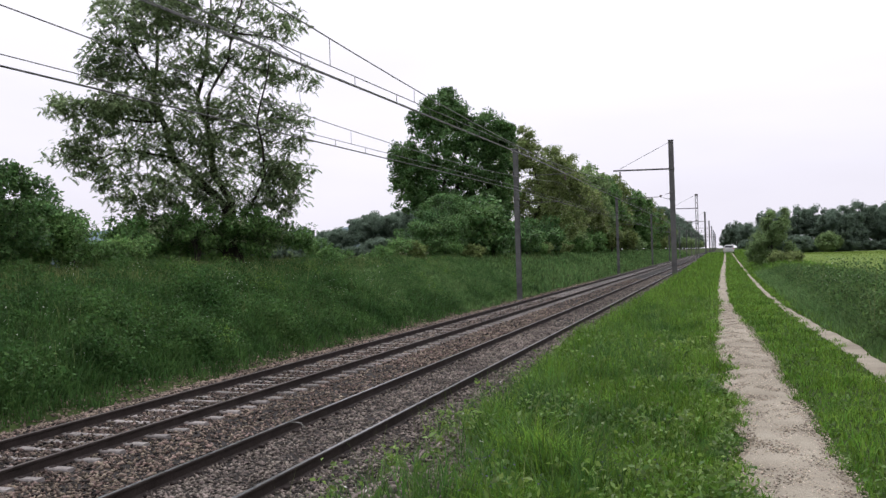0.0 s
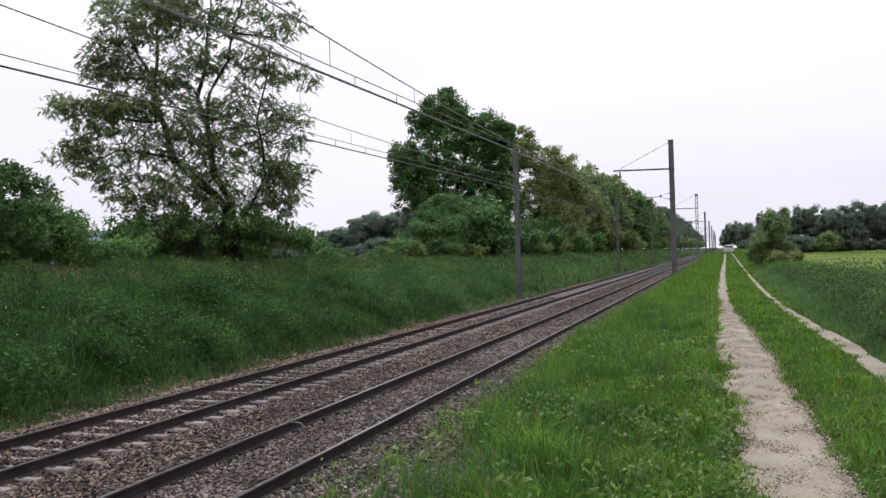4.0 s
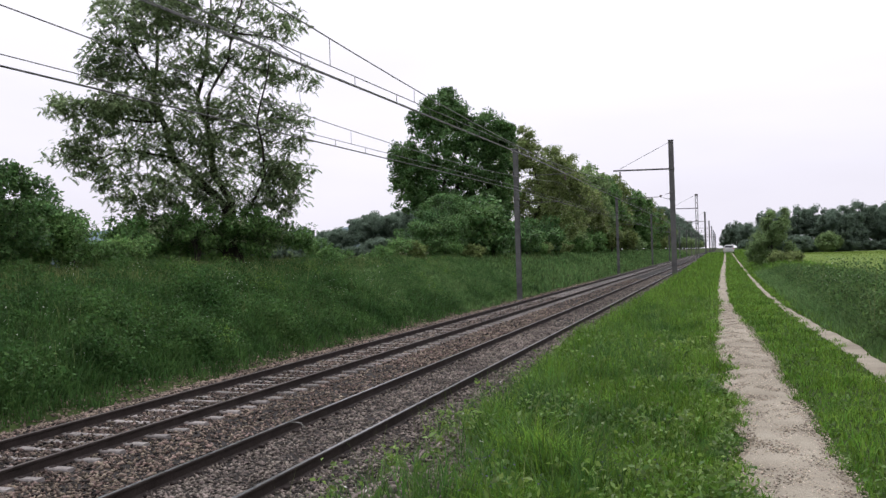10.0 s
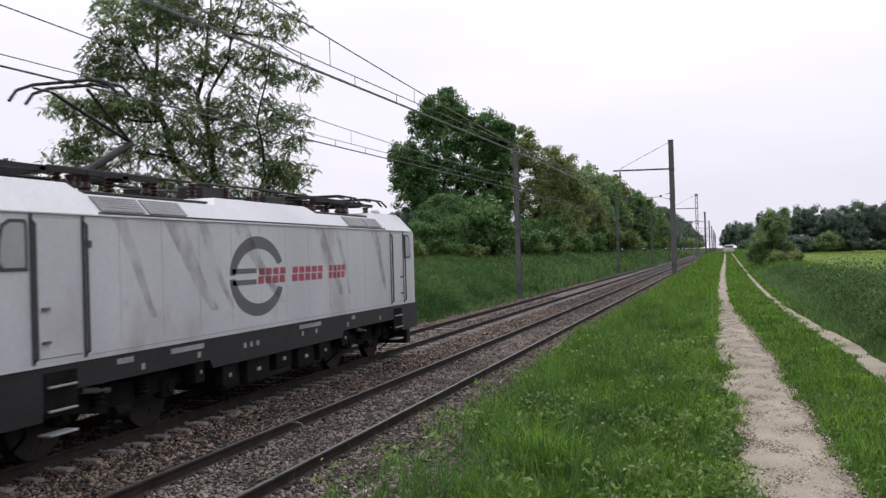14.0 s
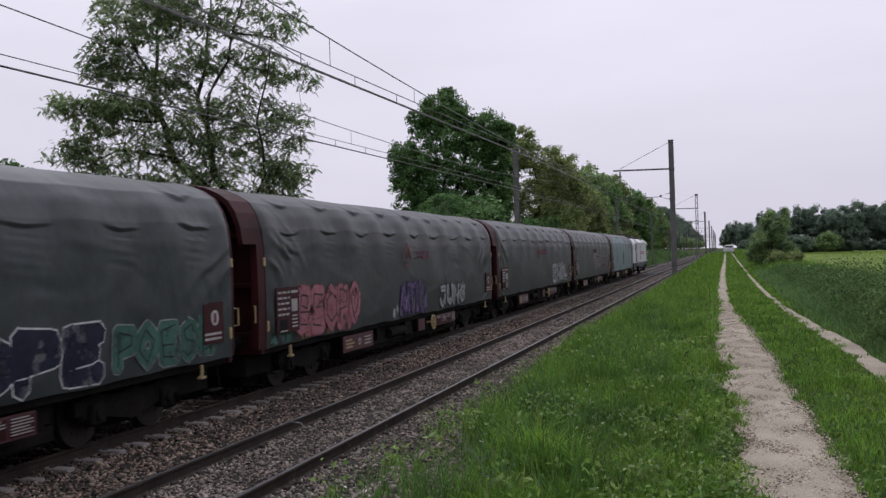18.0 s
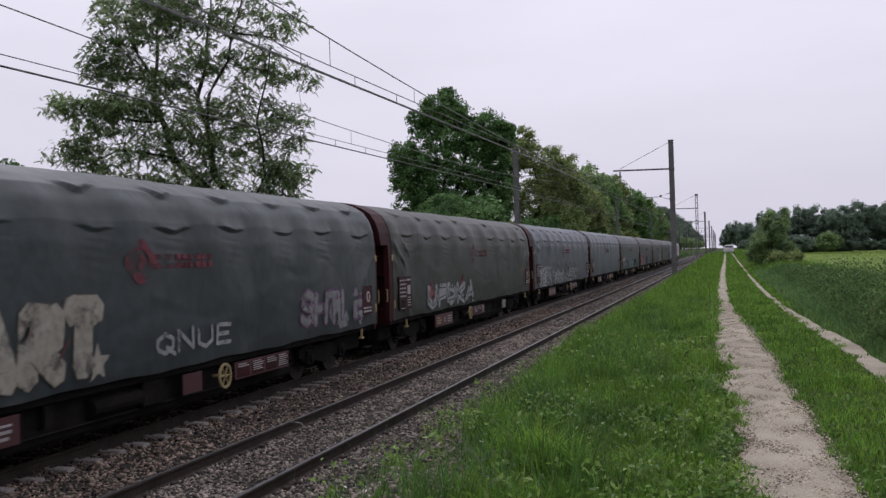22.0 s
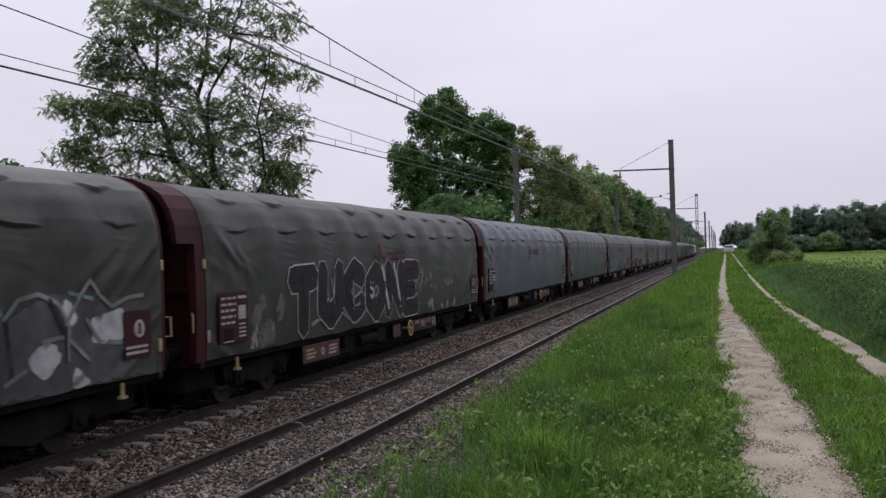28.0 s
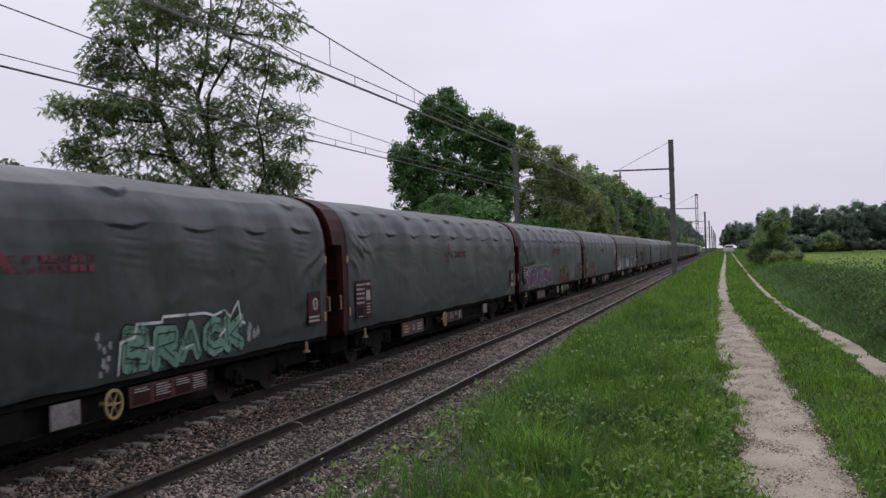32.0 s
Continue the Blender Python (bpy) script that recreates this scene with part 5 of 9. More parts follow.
pebbles("path_pebbles", rng, px, y, 0.0088, PEBBLE, "pale loose gravel on the path")


# ---- the goods train ----
TARP_GREY = surface("tarp_grey", (0.0233, 0.0296, 0.0310), (0.0414, 0.0500, 0.0514), 0.55, 0.42, bump=0.3, grain=4, spots=((0.0564, 0.0653, 0.0653), 0.8, 0.58), streak=0.35, gloss=0.22, mottle=0.24, wrinkle=0.45)
TARP_BLUE = surface("tarp_blue_grey", (0.0456, 0.0546, 0.0653), (0.0736, 0.0854, 0.0992), 0.55, 0.42, bump=0.3, grain=4, spots=((0.0952, 0.1051, 0.1158), 0.8, 0.6), streak=0.35, gloss=0.22, mottle=0.24, wrinkle=0.45)
TARP_OLIVE = surface("tarp_olive_grey", (0.0235, 0.0258, 0.0227), (0.0419, 0.0435, 0.0377), 0.55, 0.45, bump=0.3, grain=4, spots=((0.0571, 0.0580, 0.0502), 0.8, 0.6), streak=0.35, gloss=0.2, mottle=0.24, wrinkle=0.45)
TARP_DARK = surface("tarp_dark", (0.0190, 0.0214, 0.0228), (0.0332, 0.0362, 0.0376), 0.55, 0.42, bump=0.3, grain=4, spots=((0.0477, 0.0502, 0.0495), 0.8, 0.58), streak=0.35, gloss=0.22, mottle=0.24, wrinkle=0.45)
MAROON = surface("wagon_maroon", (0.0230, 0.0040, 0.0056), (0.0430, 0.0088, 0.0100), 1.2, 0.6, 0, 0.15, 18, spots=((0.0144, 0.0058, 0.0052), 2.0, 0.58), mottle=0.15, gloss=0.15)
MAROON_SIGN = plain("sign_maroon", (0.0595, 0.0196, 0.0224), 0.55)
GRIME = surface("underframe_grime", (0.0075, 0.0066, 0.0062), (0.0150, 0.0132, 0.0122), 2, 0.9, 0.0, 0.3, 16, gloss=0.08)
WHEELSTEEL = surface("wheel_steel", (0.0225, 0.0190, 0.0170), (0.0400, 0.0350, 0.0310), 3, 0.7, 0.1, 0.2, 20, gloss=0.15)
YELLOW = plain("hand_yellow", (0.30, 0.235, 0.115), 0.55)
WHITE_INK = surface("sign_white", (0.2550, 0.2465, 0.2380), (0.3570, 0.3485, 0.3315), 3, 0.7, 0, 0, 20)
RED_INK = surface("faded_red_print", (0.108, 0.022, 0.034), (0.158, 0.036, 0.050), 2.5, 0.6, 0, 0, 12, wear=0.26)
FADED_RED = surface("worn_red_print", (0.085, 0.024, 0.034), (0.120, 0.030, 0.042), 3.5, 0.6, 0, 0, 12, wear=0.34)
BLACK_INK = surface("paint_black", (0.006, 0.006, 0.007), (0.012, 0.012, 0.014), 2, 0.75, 0, 0.1, 30, gloss=0.12)
PAINT = {}
PAINT["white"] = surface("spray_white", (0.4597, 0.4698, 0.4698), (0.6467, 0.6583, 0.6583), 2.5, 0.6, 0, 0.05, 9, wear=0.06)
PAINT["silver"] = surface("spray_silver", (0.2254, 0.2318, 0.2383), (0.3441, 0.3514, 0.3578), 1.5, 0.45, 0.2, 0.05, 9, wear=0.06)
PAINT["grey"] = surface("spray_grey", (0.144, 0.151, 0.151), (0.230, 0.238, 0.230), 1.5, 0.6, 0, 0.05, 9, wear=0.06)
PAINT["black"] = BLACK_INK
PAINT["teal"] = surface("spray_teal", (0.072, 0.151, 0.144), (0.122, 0.216, 0.202), 1.5, 0.6, 0, 0.05, 9, wear=0.06)
PAINT["bigteal"] = surface("rolled_teal", (0.112, 0.169, 0.169), (0.151, 0.209, 0.205), 0.7, 0.55, 0, 0.15, 6, spots=((0.085, 0.13, 0.135), 1.2, 0.6), mottle=0.12)
PAINT["green"] = surface("spray_green", (0.025, 0.079, 0.061), (0.043, 0.122, 0.086), 1.5, 0.6, 0, 0.05, 9, wear=0.06)
PAINT["mint"] = surface("spray_mint", (0.086, 0.194, 0.137), (0.158, 0.288, 0.223), 1.2, 0.6, 0, 0.05, 9, wear=0.06)
PAINT["lime"] = surface("spray_lime", (0.202, 0.238, 0.043), (0.302, 0.324, 0.065), 1.5, 0.6, 0, 0.05, 9, wear=0.06)
PAINT["yellow"] = surface("spray_yellow", (0.302, 0.274, 0.072), (0.396, 0.360, 0.108), 1.5, 0.6, 0, 0.05, 9, wear=0.06)
PAINT["pink"] = surface("spray_pink", (0.238, 0.086, 0.108), (0.331, 0.130, 0.151), 1.5, 0.6, 0, 0.05, 9, wear=0.06)
PAINT["red"] = surface("spray_red", (0.144, 0.032, 0.032), (0.216, 0.058, 0.054), 1.5, 0.6, 0, 0.05, 9, wear=0.06)
PAINT["maroon"] = surface("spray_maroon", (0.083, 0.029, 0.032), (0.122, 0.047, 0.047), 1.5, 0.6, 0, 0.05, 9, wear=0.06)
PAINT["purple"] = surface("spray_purple", (0.072, 0.047, 0.122), (0.115, 0.072, 0.187), 1.5, 0.6, 0, 0.05, 9, wear=0.06)
PAINT["violet"] = surface("spray_violet", (0.122, 0.061, 0.122), (0.187, 0.101, 0.180), 1.5, 0.6, 0, 0.05, 9, wear=0.06)
PAINT["navy"] = surface("spray_navy", (0.012, 0.014, 0.026), (0.022, 0.026, 0.045), 1.5, 0.6, 0, 0.05, 9, wear=0.04, gloss=0.1)
PAINT["cream"] = surface("spray_cream", (0.2476, 0.2304, 0.1886), (0.3190, 0.3009, 0.2542), 1.5, 0.6, 0, 0.05, 9, wear=0.06)
PAINT["tan"] = surface("spray_tan", (0.173, 0.158, 0.122), (0.259, 0.238, 0.187), 1.5, 0.6, 0, 0.05, 9, wear=0.06)
PAINT["ochre"] = surface("spray_ochre", (0.144, 0.094, 0.043), (0.216, 0.144, 0.065), 1.5, 0.6, 0, 0.05, 9, wear=0.06)
PAINT["plum"] = surface("spray_plum", (0.014, 0.010, 0.012), (0.026, 0.019, 0.021), 1.2, 0.6, 0, 0.05, 9, gloss=0.15)
PAINT["ash"] = surface("spray_ash", (0.045, 0.048, 0.047), (0.085, 0.089, 0.087), 0.9, 0.6, 0, 0.05, 5, spots=((0.10, 0.105, 0.10), 1.6, 0.6), gloss=0.2)
PAINT["brick"] = surface("rolled_maroon", (0.050, 0.016, 0.019), (0.085, 0.028, 0.030), 0.8, 0.6, 0, 0.05, 6, spots=((0.035, 0.02, 0.02), 1.4, 0.6), gloss=0.2)
PAINT["pewter"] = surface("rolled_silver", (0.105, 0.109, 0.105), (0.190, 0.195, 0.187), 1.0, 0.5, 0.1, 0.05, 6, spots=((0.26, 0.265, 0.255), 1.6, 0.6), gloss=0.3)
PAINT["magenta"] = surface("sprayed_magenta", (0.130, 0.022, 0.045), (0.205, 0.040, 0.075), 1.2, 0.6, 0, 0.05, 9, gloss=0.15)
PAINT["wine"] = surface("sprayed_wine", (0.030, 0.009, 0.012), (0.052, 0.016, 0.019), 1.0, 0.6, 0, 0.05, 8, gloss=0.15)
PAINT["moss"] = surface("spray_moss", (0.052, 0.046, 0.024), (0.085, 0.074, 0.036), 1.3, 0.6, 0, 0.05, 9, wear=0.06)
PAINT["taupe"] = surface("spray_taupe", (0.075, 0.070, 0.060), (0.125, 0.117, 0.100), 1.3, 0.6, 0, 0.05, 9, wear=0.12)
PAINT["aqua"] = surface("rolled_aqua", (0.062, 0.138, 0.142), (0.094, 0.188, 0.184), 0.9, 0.55, 0, 0.05, 6, gloss=0.2)
PAINT["chalk"] = surface("rolled_white", (0.30, 0.31, 0.31), (0.50, 0.51, 0.50), 1.0, 0.6, 0, 0.05, 5, spots=((0.10, 0.105, 0.10), 2.2, 0.58), gloss=0.2)
PAINT["dark"] = surface("spray_smoke", (0.016, 0.018, 0.019), (0.026, 0.028, 0.03), 1.5, 0.6, 0, 0.05, 9, wear=0.04, gloss=0.1)

PITCH_LEN, TARP_LEN = 20.1, 18.75
SECTION = [(1.395, 0.92), (1.41, 1.35), (1.42, 1.9), (1.415, 2.45), (1.40, 2.85), (1.36, 3.15), (1.27, 3.42), (1.13, 3.64), (0.92, 3.78), (0.66, 3.89), (0.34, 3.96), (0.0, 3.98)]


def side_x(z):
    return float(np.interp(z, [p[1] for p in SECTION], [p[0] for p in SECTION]))


def tarp_swell(y, z, seed):
    """How far the sheet stands out from its hoops at a place, without its creases."""
    y, z = np.asarray(y, dtype=float), np.asarray(z, dtype=float)
    s = 0.009 * np.sin(y * 1.3 + seed * 1.7 + 0.8 * np.sin(z * 1.6 + seed)) + 0.006 * np.sin(z * 2.6 + y * 0.6 + seed)
    hoop = (0.5 + 0.5 * np.cos(2 * math.pi * (y + 0.02) / 2.05 + 0.12 * np.sin(y + seed))) ** 1.4
    shoulder = np.where(z > 3.3, np.exp(-((z - 3.3) / 0.32) ** 2), np.exp(-((z - 3.3) / 0.75) ** 2))
    return s + 0.062 * hoop * shoulder - 0.014


def tarp_folds(y, z, seed):
    """Crescent creases under the hoops, and slanting pulls towards the ends and the hem."""
    r = random.Random(seed * 7 + 1)
    d = np.zeros(np.broadcast(y, z).shape)
    for zc, half, deep, amp in ((3.10, 0.44, 0.06, 0.060), (3.68, 0.42, 0.10, 0.060)):
        for k in range(9):
            if r.random() < 0.08:
                continue
            yc = -1.06 - 2.05 * k + r.uniform(-0.10, 0.10)
            hw, dp, am = half * r.uniform(0.85, 1.2), deep * r.uniform(0.7, 1.3), amp * r.uniform(0.6, 1.1)
            skew, dz, edge = r.uniform(-0.03, 0.03), r.uniform(-0.03, 0.03), r.uniform(0.007, 0.012)
            u = (y - yc) / hw
            inside = np.clip(1 - u * u, 0, 1)
            t = z - (zc + dz + skew * u - dp * np.clip(1 - np.abs(u), 0, 1) ** 1.2 + 0.008 * np.sin(5 * u + k))
            d += am * inside ** 0.7 * np.where(t > 0, np.exp(-t / 0.12) * np.clip(t / edge, 0, 1), -0.3 * np.exp(t / 0.05) * np.clip(-t / edge, 0, 1))
            if zc < 3.3:
                # fine ripples under the lower fold
                low = np.clip((3.0 - z) / 0.1, 0, 1) * np.clip((z - 2.35) / 0.3, 0, 1)
                d += 0.006 * r.uniform(0.3, 1.2) * inside * low * np.sin(z * 46 + 2 * u + k)
    for y_end, way in ((0.0, -1), (-TARP_LEN, 1)):
        e = (y - y_end) * way
        for k in range(17):
            e0, z0 = r.uniform(0.1, 1.5), r.uniform(1.05, 2.9)
            ln, ang, wd, am = r.uniform(0.25, 0.8), r.uniform(-0.9, -0.35), r.uniform(0.03, 0.07), r.uniform(0.014, 0.036)
            a = (e - e0) * math.cos(ang) + (z - z0) * math.sin(ang)
            b = -(e - e0) * math.sin(ang) + (z - z0) * math.cos(ang)
            d += am * np.exp(-(a / ln) ** 2 - (b / wd) ** 2)
    for k in range(10):
        y0, z0 = r.uniform(-TARP_LEN + 1, -1), r.uniform(1.0, 1.25)
        b = (z - z0) - 0.18 * (y - y0)
        d += r.uniform(0.006, 0.014) * np.exp(-((y - y0) / r.uniform(0.3, 0.7)) ** 2 - (b / 0.05) ** 2)
    return d


def inside(outline, y, z):
    """Whether places lie in an outline of (y, z), for arrays."""
    hit = np.zeros(np.broadcast(y, z).shape, dtype=bool)
    for (y0, z0), (y1, z1) in zip(outline, outline[1:] + outline[:1]):
        if z0 != z1:
            hit ^= ((z0 > z) != (z1 > z)) & (y < (y1 - y0) * (z - z0) / (z1 - z0) + y0)
    return hit


LOW_FINE = [0.92 + 0.05 * k for k in range(29)]
LOW = [0.92, 0.97, 1.03, 1.1, 1.17, 1.25, 1.35, 1.48, 1.62, 1.78, 1.95, 2.12, 2.3]
HIGH = [2.37 + 0.045 * k for k in range(11)] + [2.88 + 0.0168 * k for k in range(20)] + [3.22, 3.28, 3.35, 3.42, 3.49] + [3.53 + 0.0165 * k for k in range(15)] + [3.80, 3.85, 3.9, 3.94, 3.965, 3.98]


def tarp_rows(seed, fine, proud=0.0):
    """Places on the sheet, row by row along the wagon; those of the near side come first."""
    zs, n = ((LOW_FINE if fine else LOW) + HIGH, 300 if fine else 190)
    near = [(side_x(z), z) for z in zs]
    far = [(-side_x(z), z) for z in (3.94, 3.85, 3.7, 3.55, 3.4, 3.2, 3.0, 2.7, 2.2, 1.7, 1.25, 0.92)]
    ys = np.linspace(0, -TARP_LEN, n + 1)[:, None]
    fade = np.clip(np.minimum(-ys, ys + TARP_LEN) / 0.12, 0, 1)
    zn, zf = np.array(zs)[None], np.array([q[1] for q in far])[None]
    dn = (tarp_swell(ys, zn, seed) + tarp_folds(ys, zn, seed)) * fade + proud
    df = tarp_swell(ys, zf, seed + 3) * fade
    rings = []
    for i in range(n + 1):
        y = float(ys[i, 0])
        ring = []
        for (x, z), d in list(zip(near, dn[i])) + list(zip(far, df[i])):
            nx, nz = (math.copysign(1, x), 0) if z < 2.9 else (x / 1.45, 0.35 + 0.65 * (z - 2.9) / 1.1)
            hem = -0.012 * math.sin(y * 1.7 + seed) - 0.008 * math.sin(y * 4.3) if z < 0.93 else 0.0
            ring.append((x + d * nx, y, z + d * nz + hem))
        rings.append(ring)
    return rings, ys, zn


def make_tarp(material, seed, fine=False):
    return Shape().loft(tarp_rows(seed, fine)[0], False, False).mesh("tarp", material, True)


FILMS = {}


def film_of(colour):
    """A paint that covers only where its mesh says so, with a soft sprayed edge."""
    if colour not in FILMS:
        m = PAINT[colour].copy()
        n, l = m.node_tree.nodes, m.node_tree.links
        end = n["Material Output"].inputs["Surface"]
        whole = end.links[0].from_socket
        cover = n.new("ShaderNodeAttribute")
        cover.attribute_name = "cover"
        rough_edge = n.new("ShaderNodeTexNoise")
        rough_edge.inputs["Scale"].default_value, rough_edge.inputs["Detail"].default_value = 6.0, 4.0
        l.new(n.new("ShaderNodeTexCoord").outputs["Object"], rough_edge.inputs["Vector"])
        both = n.new("ShaderNodeMath")
        both.operation = "ADD"
        l.new(cover.outputs["Fac"], both.inputs[0])
        l.new(rough_edge.outputs["Fac"], both.inputs[1])
        fac = n.new("ShaderNodeMapRange")
        fac.inputs["From Min"].default_value, fac.inputs["From Max"].default_value = 0.88, 1.10
        fac.inputs["To Max"].default_value = 0.94
        l.new(both.outputs[0], fac.inputs["Value"])
        clear, mix = n.new("ShaderNodeBsdfTransparent"), n.new("ShaderNodeMixShader")
        l.new(fac.outputs["Result"], mix.inputs["Fac"])
        l.new(clear.outputs["BSDF"], mix.inputs[1])
        l.new(whole, mix.inputs[2])
        l.new(mix.outputs["Shader"], end)
        FILMS[colour] = m
    return FILMS[colour]


def paint_film(wagon, seed, colour, outline, layer):
    """An area of paint lying on the sheet inside an outline of (y, z)."""
    rings, ys, zn = tarp_rows(seed, True, 0.004 + 0.003 * layer)
    cols = zn.shape[1]
    yj, zj = ys + 0.05 * wave(ys, zn, 2.2, 1.0), zn + 0.03 * wave(zn, ys, 2.7, 5.0)
    mask = np.zeros(yj.shape)
    for dy in (-0.05, 0.0, 0.05):
        for dz in (-0.04, 0.0, 0.04):
            mask += inside(outline, yj + dy, zj + dz) / 9.0
    pts = np.array([r[:cols] for r in rings])
    touch = (mask[:-1, :-1] > 0) | (mask[1:, :-1] > 0) | (mask[:-1, 1:] > 0) | (mask[1:, 1:] > 0)
    i, j = np.nonzero(touch)
    quads = np.stack([i * cols + j, i * cols + j + 1, (i + 1) * cols + j + 1, (i + 1) * cols + j], -1)
    used, flat = np.unique(quads, return_inverse=True)
    me = raw_mesh("graffiti", pts.reshape(-1, 3)[used], flat.ravel(), 4, film_of(colour))
    me.polygons.foreach_set("use_smooth", [True] * len(me.polygons))
    me.attributes.new("cover", "FLOAT", "POINT").data.foreach_set("value", mask.ravel()[used].astype(np.float32))
    return part("graffiti", me, None, wagon, "broad area of %s paint" % {"bigteal": "rolled teal", "aqua": "teal", "brick": "maroon", "plum": "dark plum", "ash": "grey", "chalk": "white", "dark": "dark grey", "pewter": "silver grey", "magenta": "magenta", "wine": "dark wine-red"}[colour])


SEEDS = (1, 2, 5)
SHEET = {"seed": 1}


def skin(y, z):
    """The sheet's side at a place, for the paint on it."""
    return side_x(z) + float(tarp_swell(y, z, SHEET["seed"]))


TARPS = {(name, v): make_tarp(m, v) for name, m in (("grey", TARP_GREY), ("blue", TARP_BLUE), ("olive", TARP_OLIVE), ("dark", TARP_DARK)) for v in SEEDS}


def wheelset_shape(radius, axle=0.09):
    s = Shape()
    for k in (-1, 1):
        s.disc((k * 0.753, 0, 0), "x", radius, 0.11, 26, 0.0)
        s.disc((k * 0.68, 0, 0), "x", radius + 0.03, 0.03, 26, radius * 0.8)
        for j in range(5):
            a = 2 * math.pi * j / 5
            s.box(k * 0.815 - 0.008, k * 0.815 + 0.008, 0.62 * radius * math.cos(a) - 0.03, 0.62 * radius * math.cos(a) + 0.03,
                  0.62 * radius * math.sin(a) - 0.03, 0.62 * radius * math.sin(a) + 0.03)
    s.tube([(-1.02, 0, 0), (1.02, 0, 0)], axle, 10)
    return s


def bogie_shape(half_base, radius, depth, width):
    s = Shape()
    for k in (-1, 1):
        x = k * width
        rings = []
        for y, z0, z1 in ((-half_base - 0.45, radius + 0.02, radius + 0.2), (-half_base, radius - 0.02, radius + 0.28), (-half_base * 0.45, radius - 0.12, radius + 0.2),
                          (0, radius - 0.2, radius + 0.26), (half_base * 0.45, radius - 0.12, radius + 0.2), (half_base, radius - 0.02, radius + 0.28), (half_base + 0.45, radius + 0.02, radius + 0.2)):
            rings.append([(x - 0.06, y, z0), (x + 0.06, y, z0), (x + 0.06, y, z1), (x - 0.06, y, z1)])
        s.loft(rings)
        for y in (-half_base, half_base):
            s.box(x - 0.1 + 0.03 * k, x + 0.1 + 0.03 * k, y - 0.17, y + 0.17, radius - 0.16, radius + 0.15, 0.03)
            s.tube([(x + 0.1 * k, y, radius), (x + 0.17 * k, y, radius)], [0.11, 0.09], 12)
            for dy in (-0.24, 0.24):
                s.tube([(x, y + dy, radius - 0.05), (x, y + dy, radius + 0.24)], 0.07, 8)
    s.box(-width, width, -0.22, 0.22, radius - 0.08, radius + 0.22, 0.03)
    s.box(-0.7, 0.7, -0.4, 0.4, radius + 0.1, radius + depth, 0.04)
    return s


def buffer_shape(y0, direction, x):
    s = Shape()
    d = direction
    s.tube([(x, y0, 1.05), (x, y0 + d * 0.28, 1.05)], [0.13, 0.11], 12)
    s.tube([(x, y0 + d * 0.28, 1.05), (x, y0 + d * 0.54, 1.05)], 0.075, 10)
    s.tube([(x, y0 + d * 0.53, 1.05), (x, y0 + d * 0.57, 1.05), (x, y0 + d * 0.585, 1.05)], [0.225, 0.225, 0.19], 16)
    return s


def coupling_shape(y0, d):
    s = Shape()
    s.box(-0.07, 0.07, *sorted((y0, y0 + d * 0.3)), 0.98, 1.12, 0.02)
    s.tube([(0, y0 + d * 0.3, 1.05), (0, y0 + d * 0.45, 0.86), (0, y0 + d * 0.62, 0.97)], 0.03, 6)
    s.tube([(0.35, y0, 0.85), (0.36, y0 + d * 0.35, 0.55), (0.2, y0 + d * 0.6, 0.6)], 0.03, 6)
    return s


def plate(x, y0, y1, z0, z1, thick=0.012):
    return Shape().box(x, x + thick, y0, y1, z0, z1)


WHEEL_R = 0.47


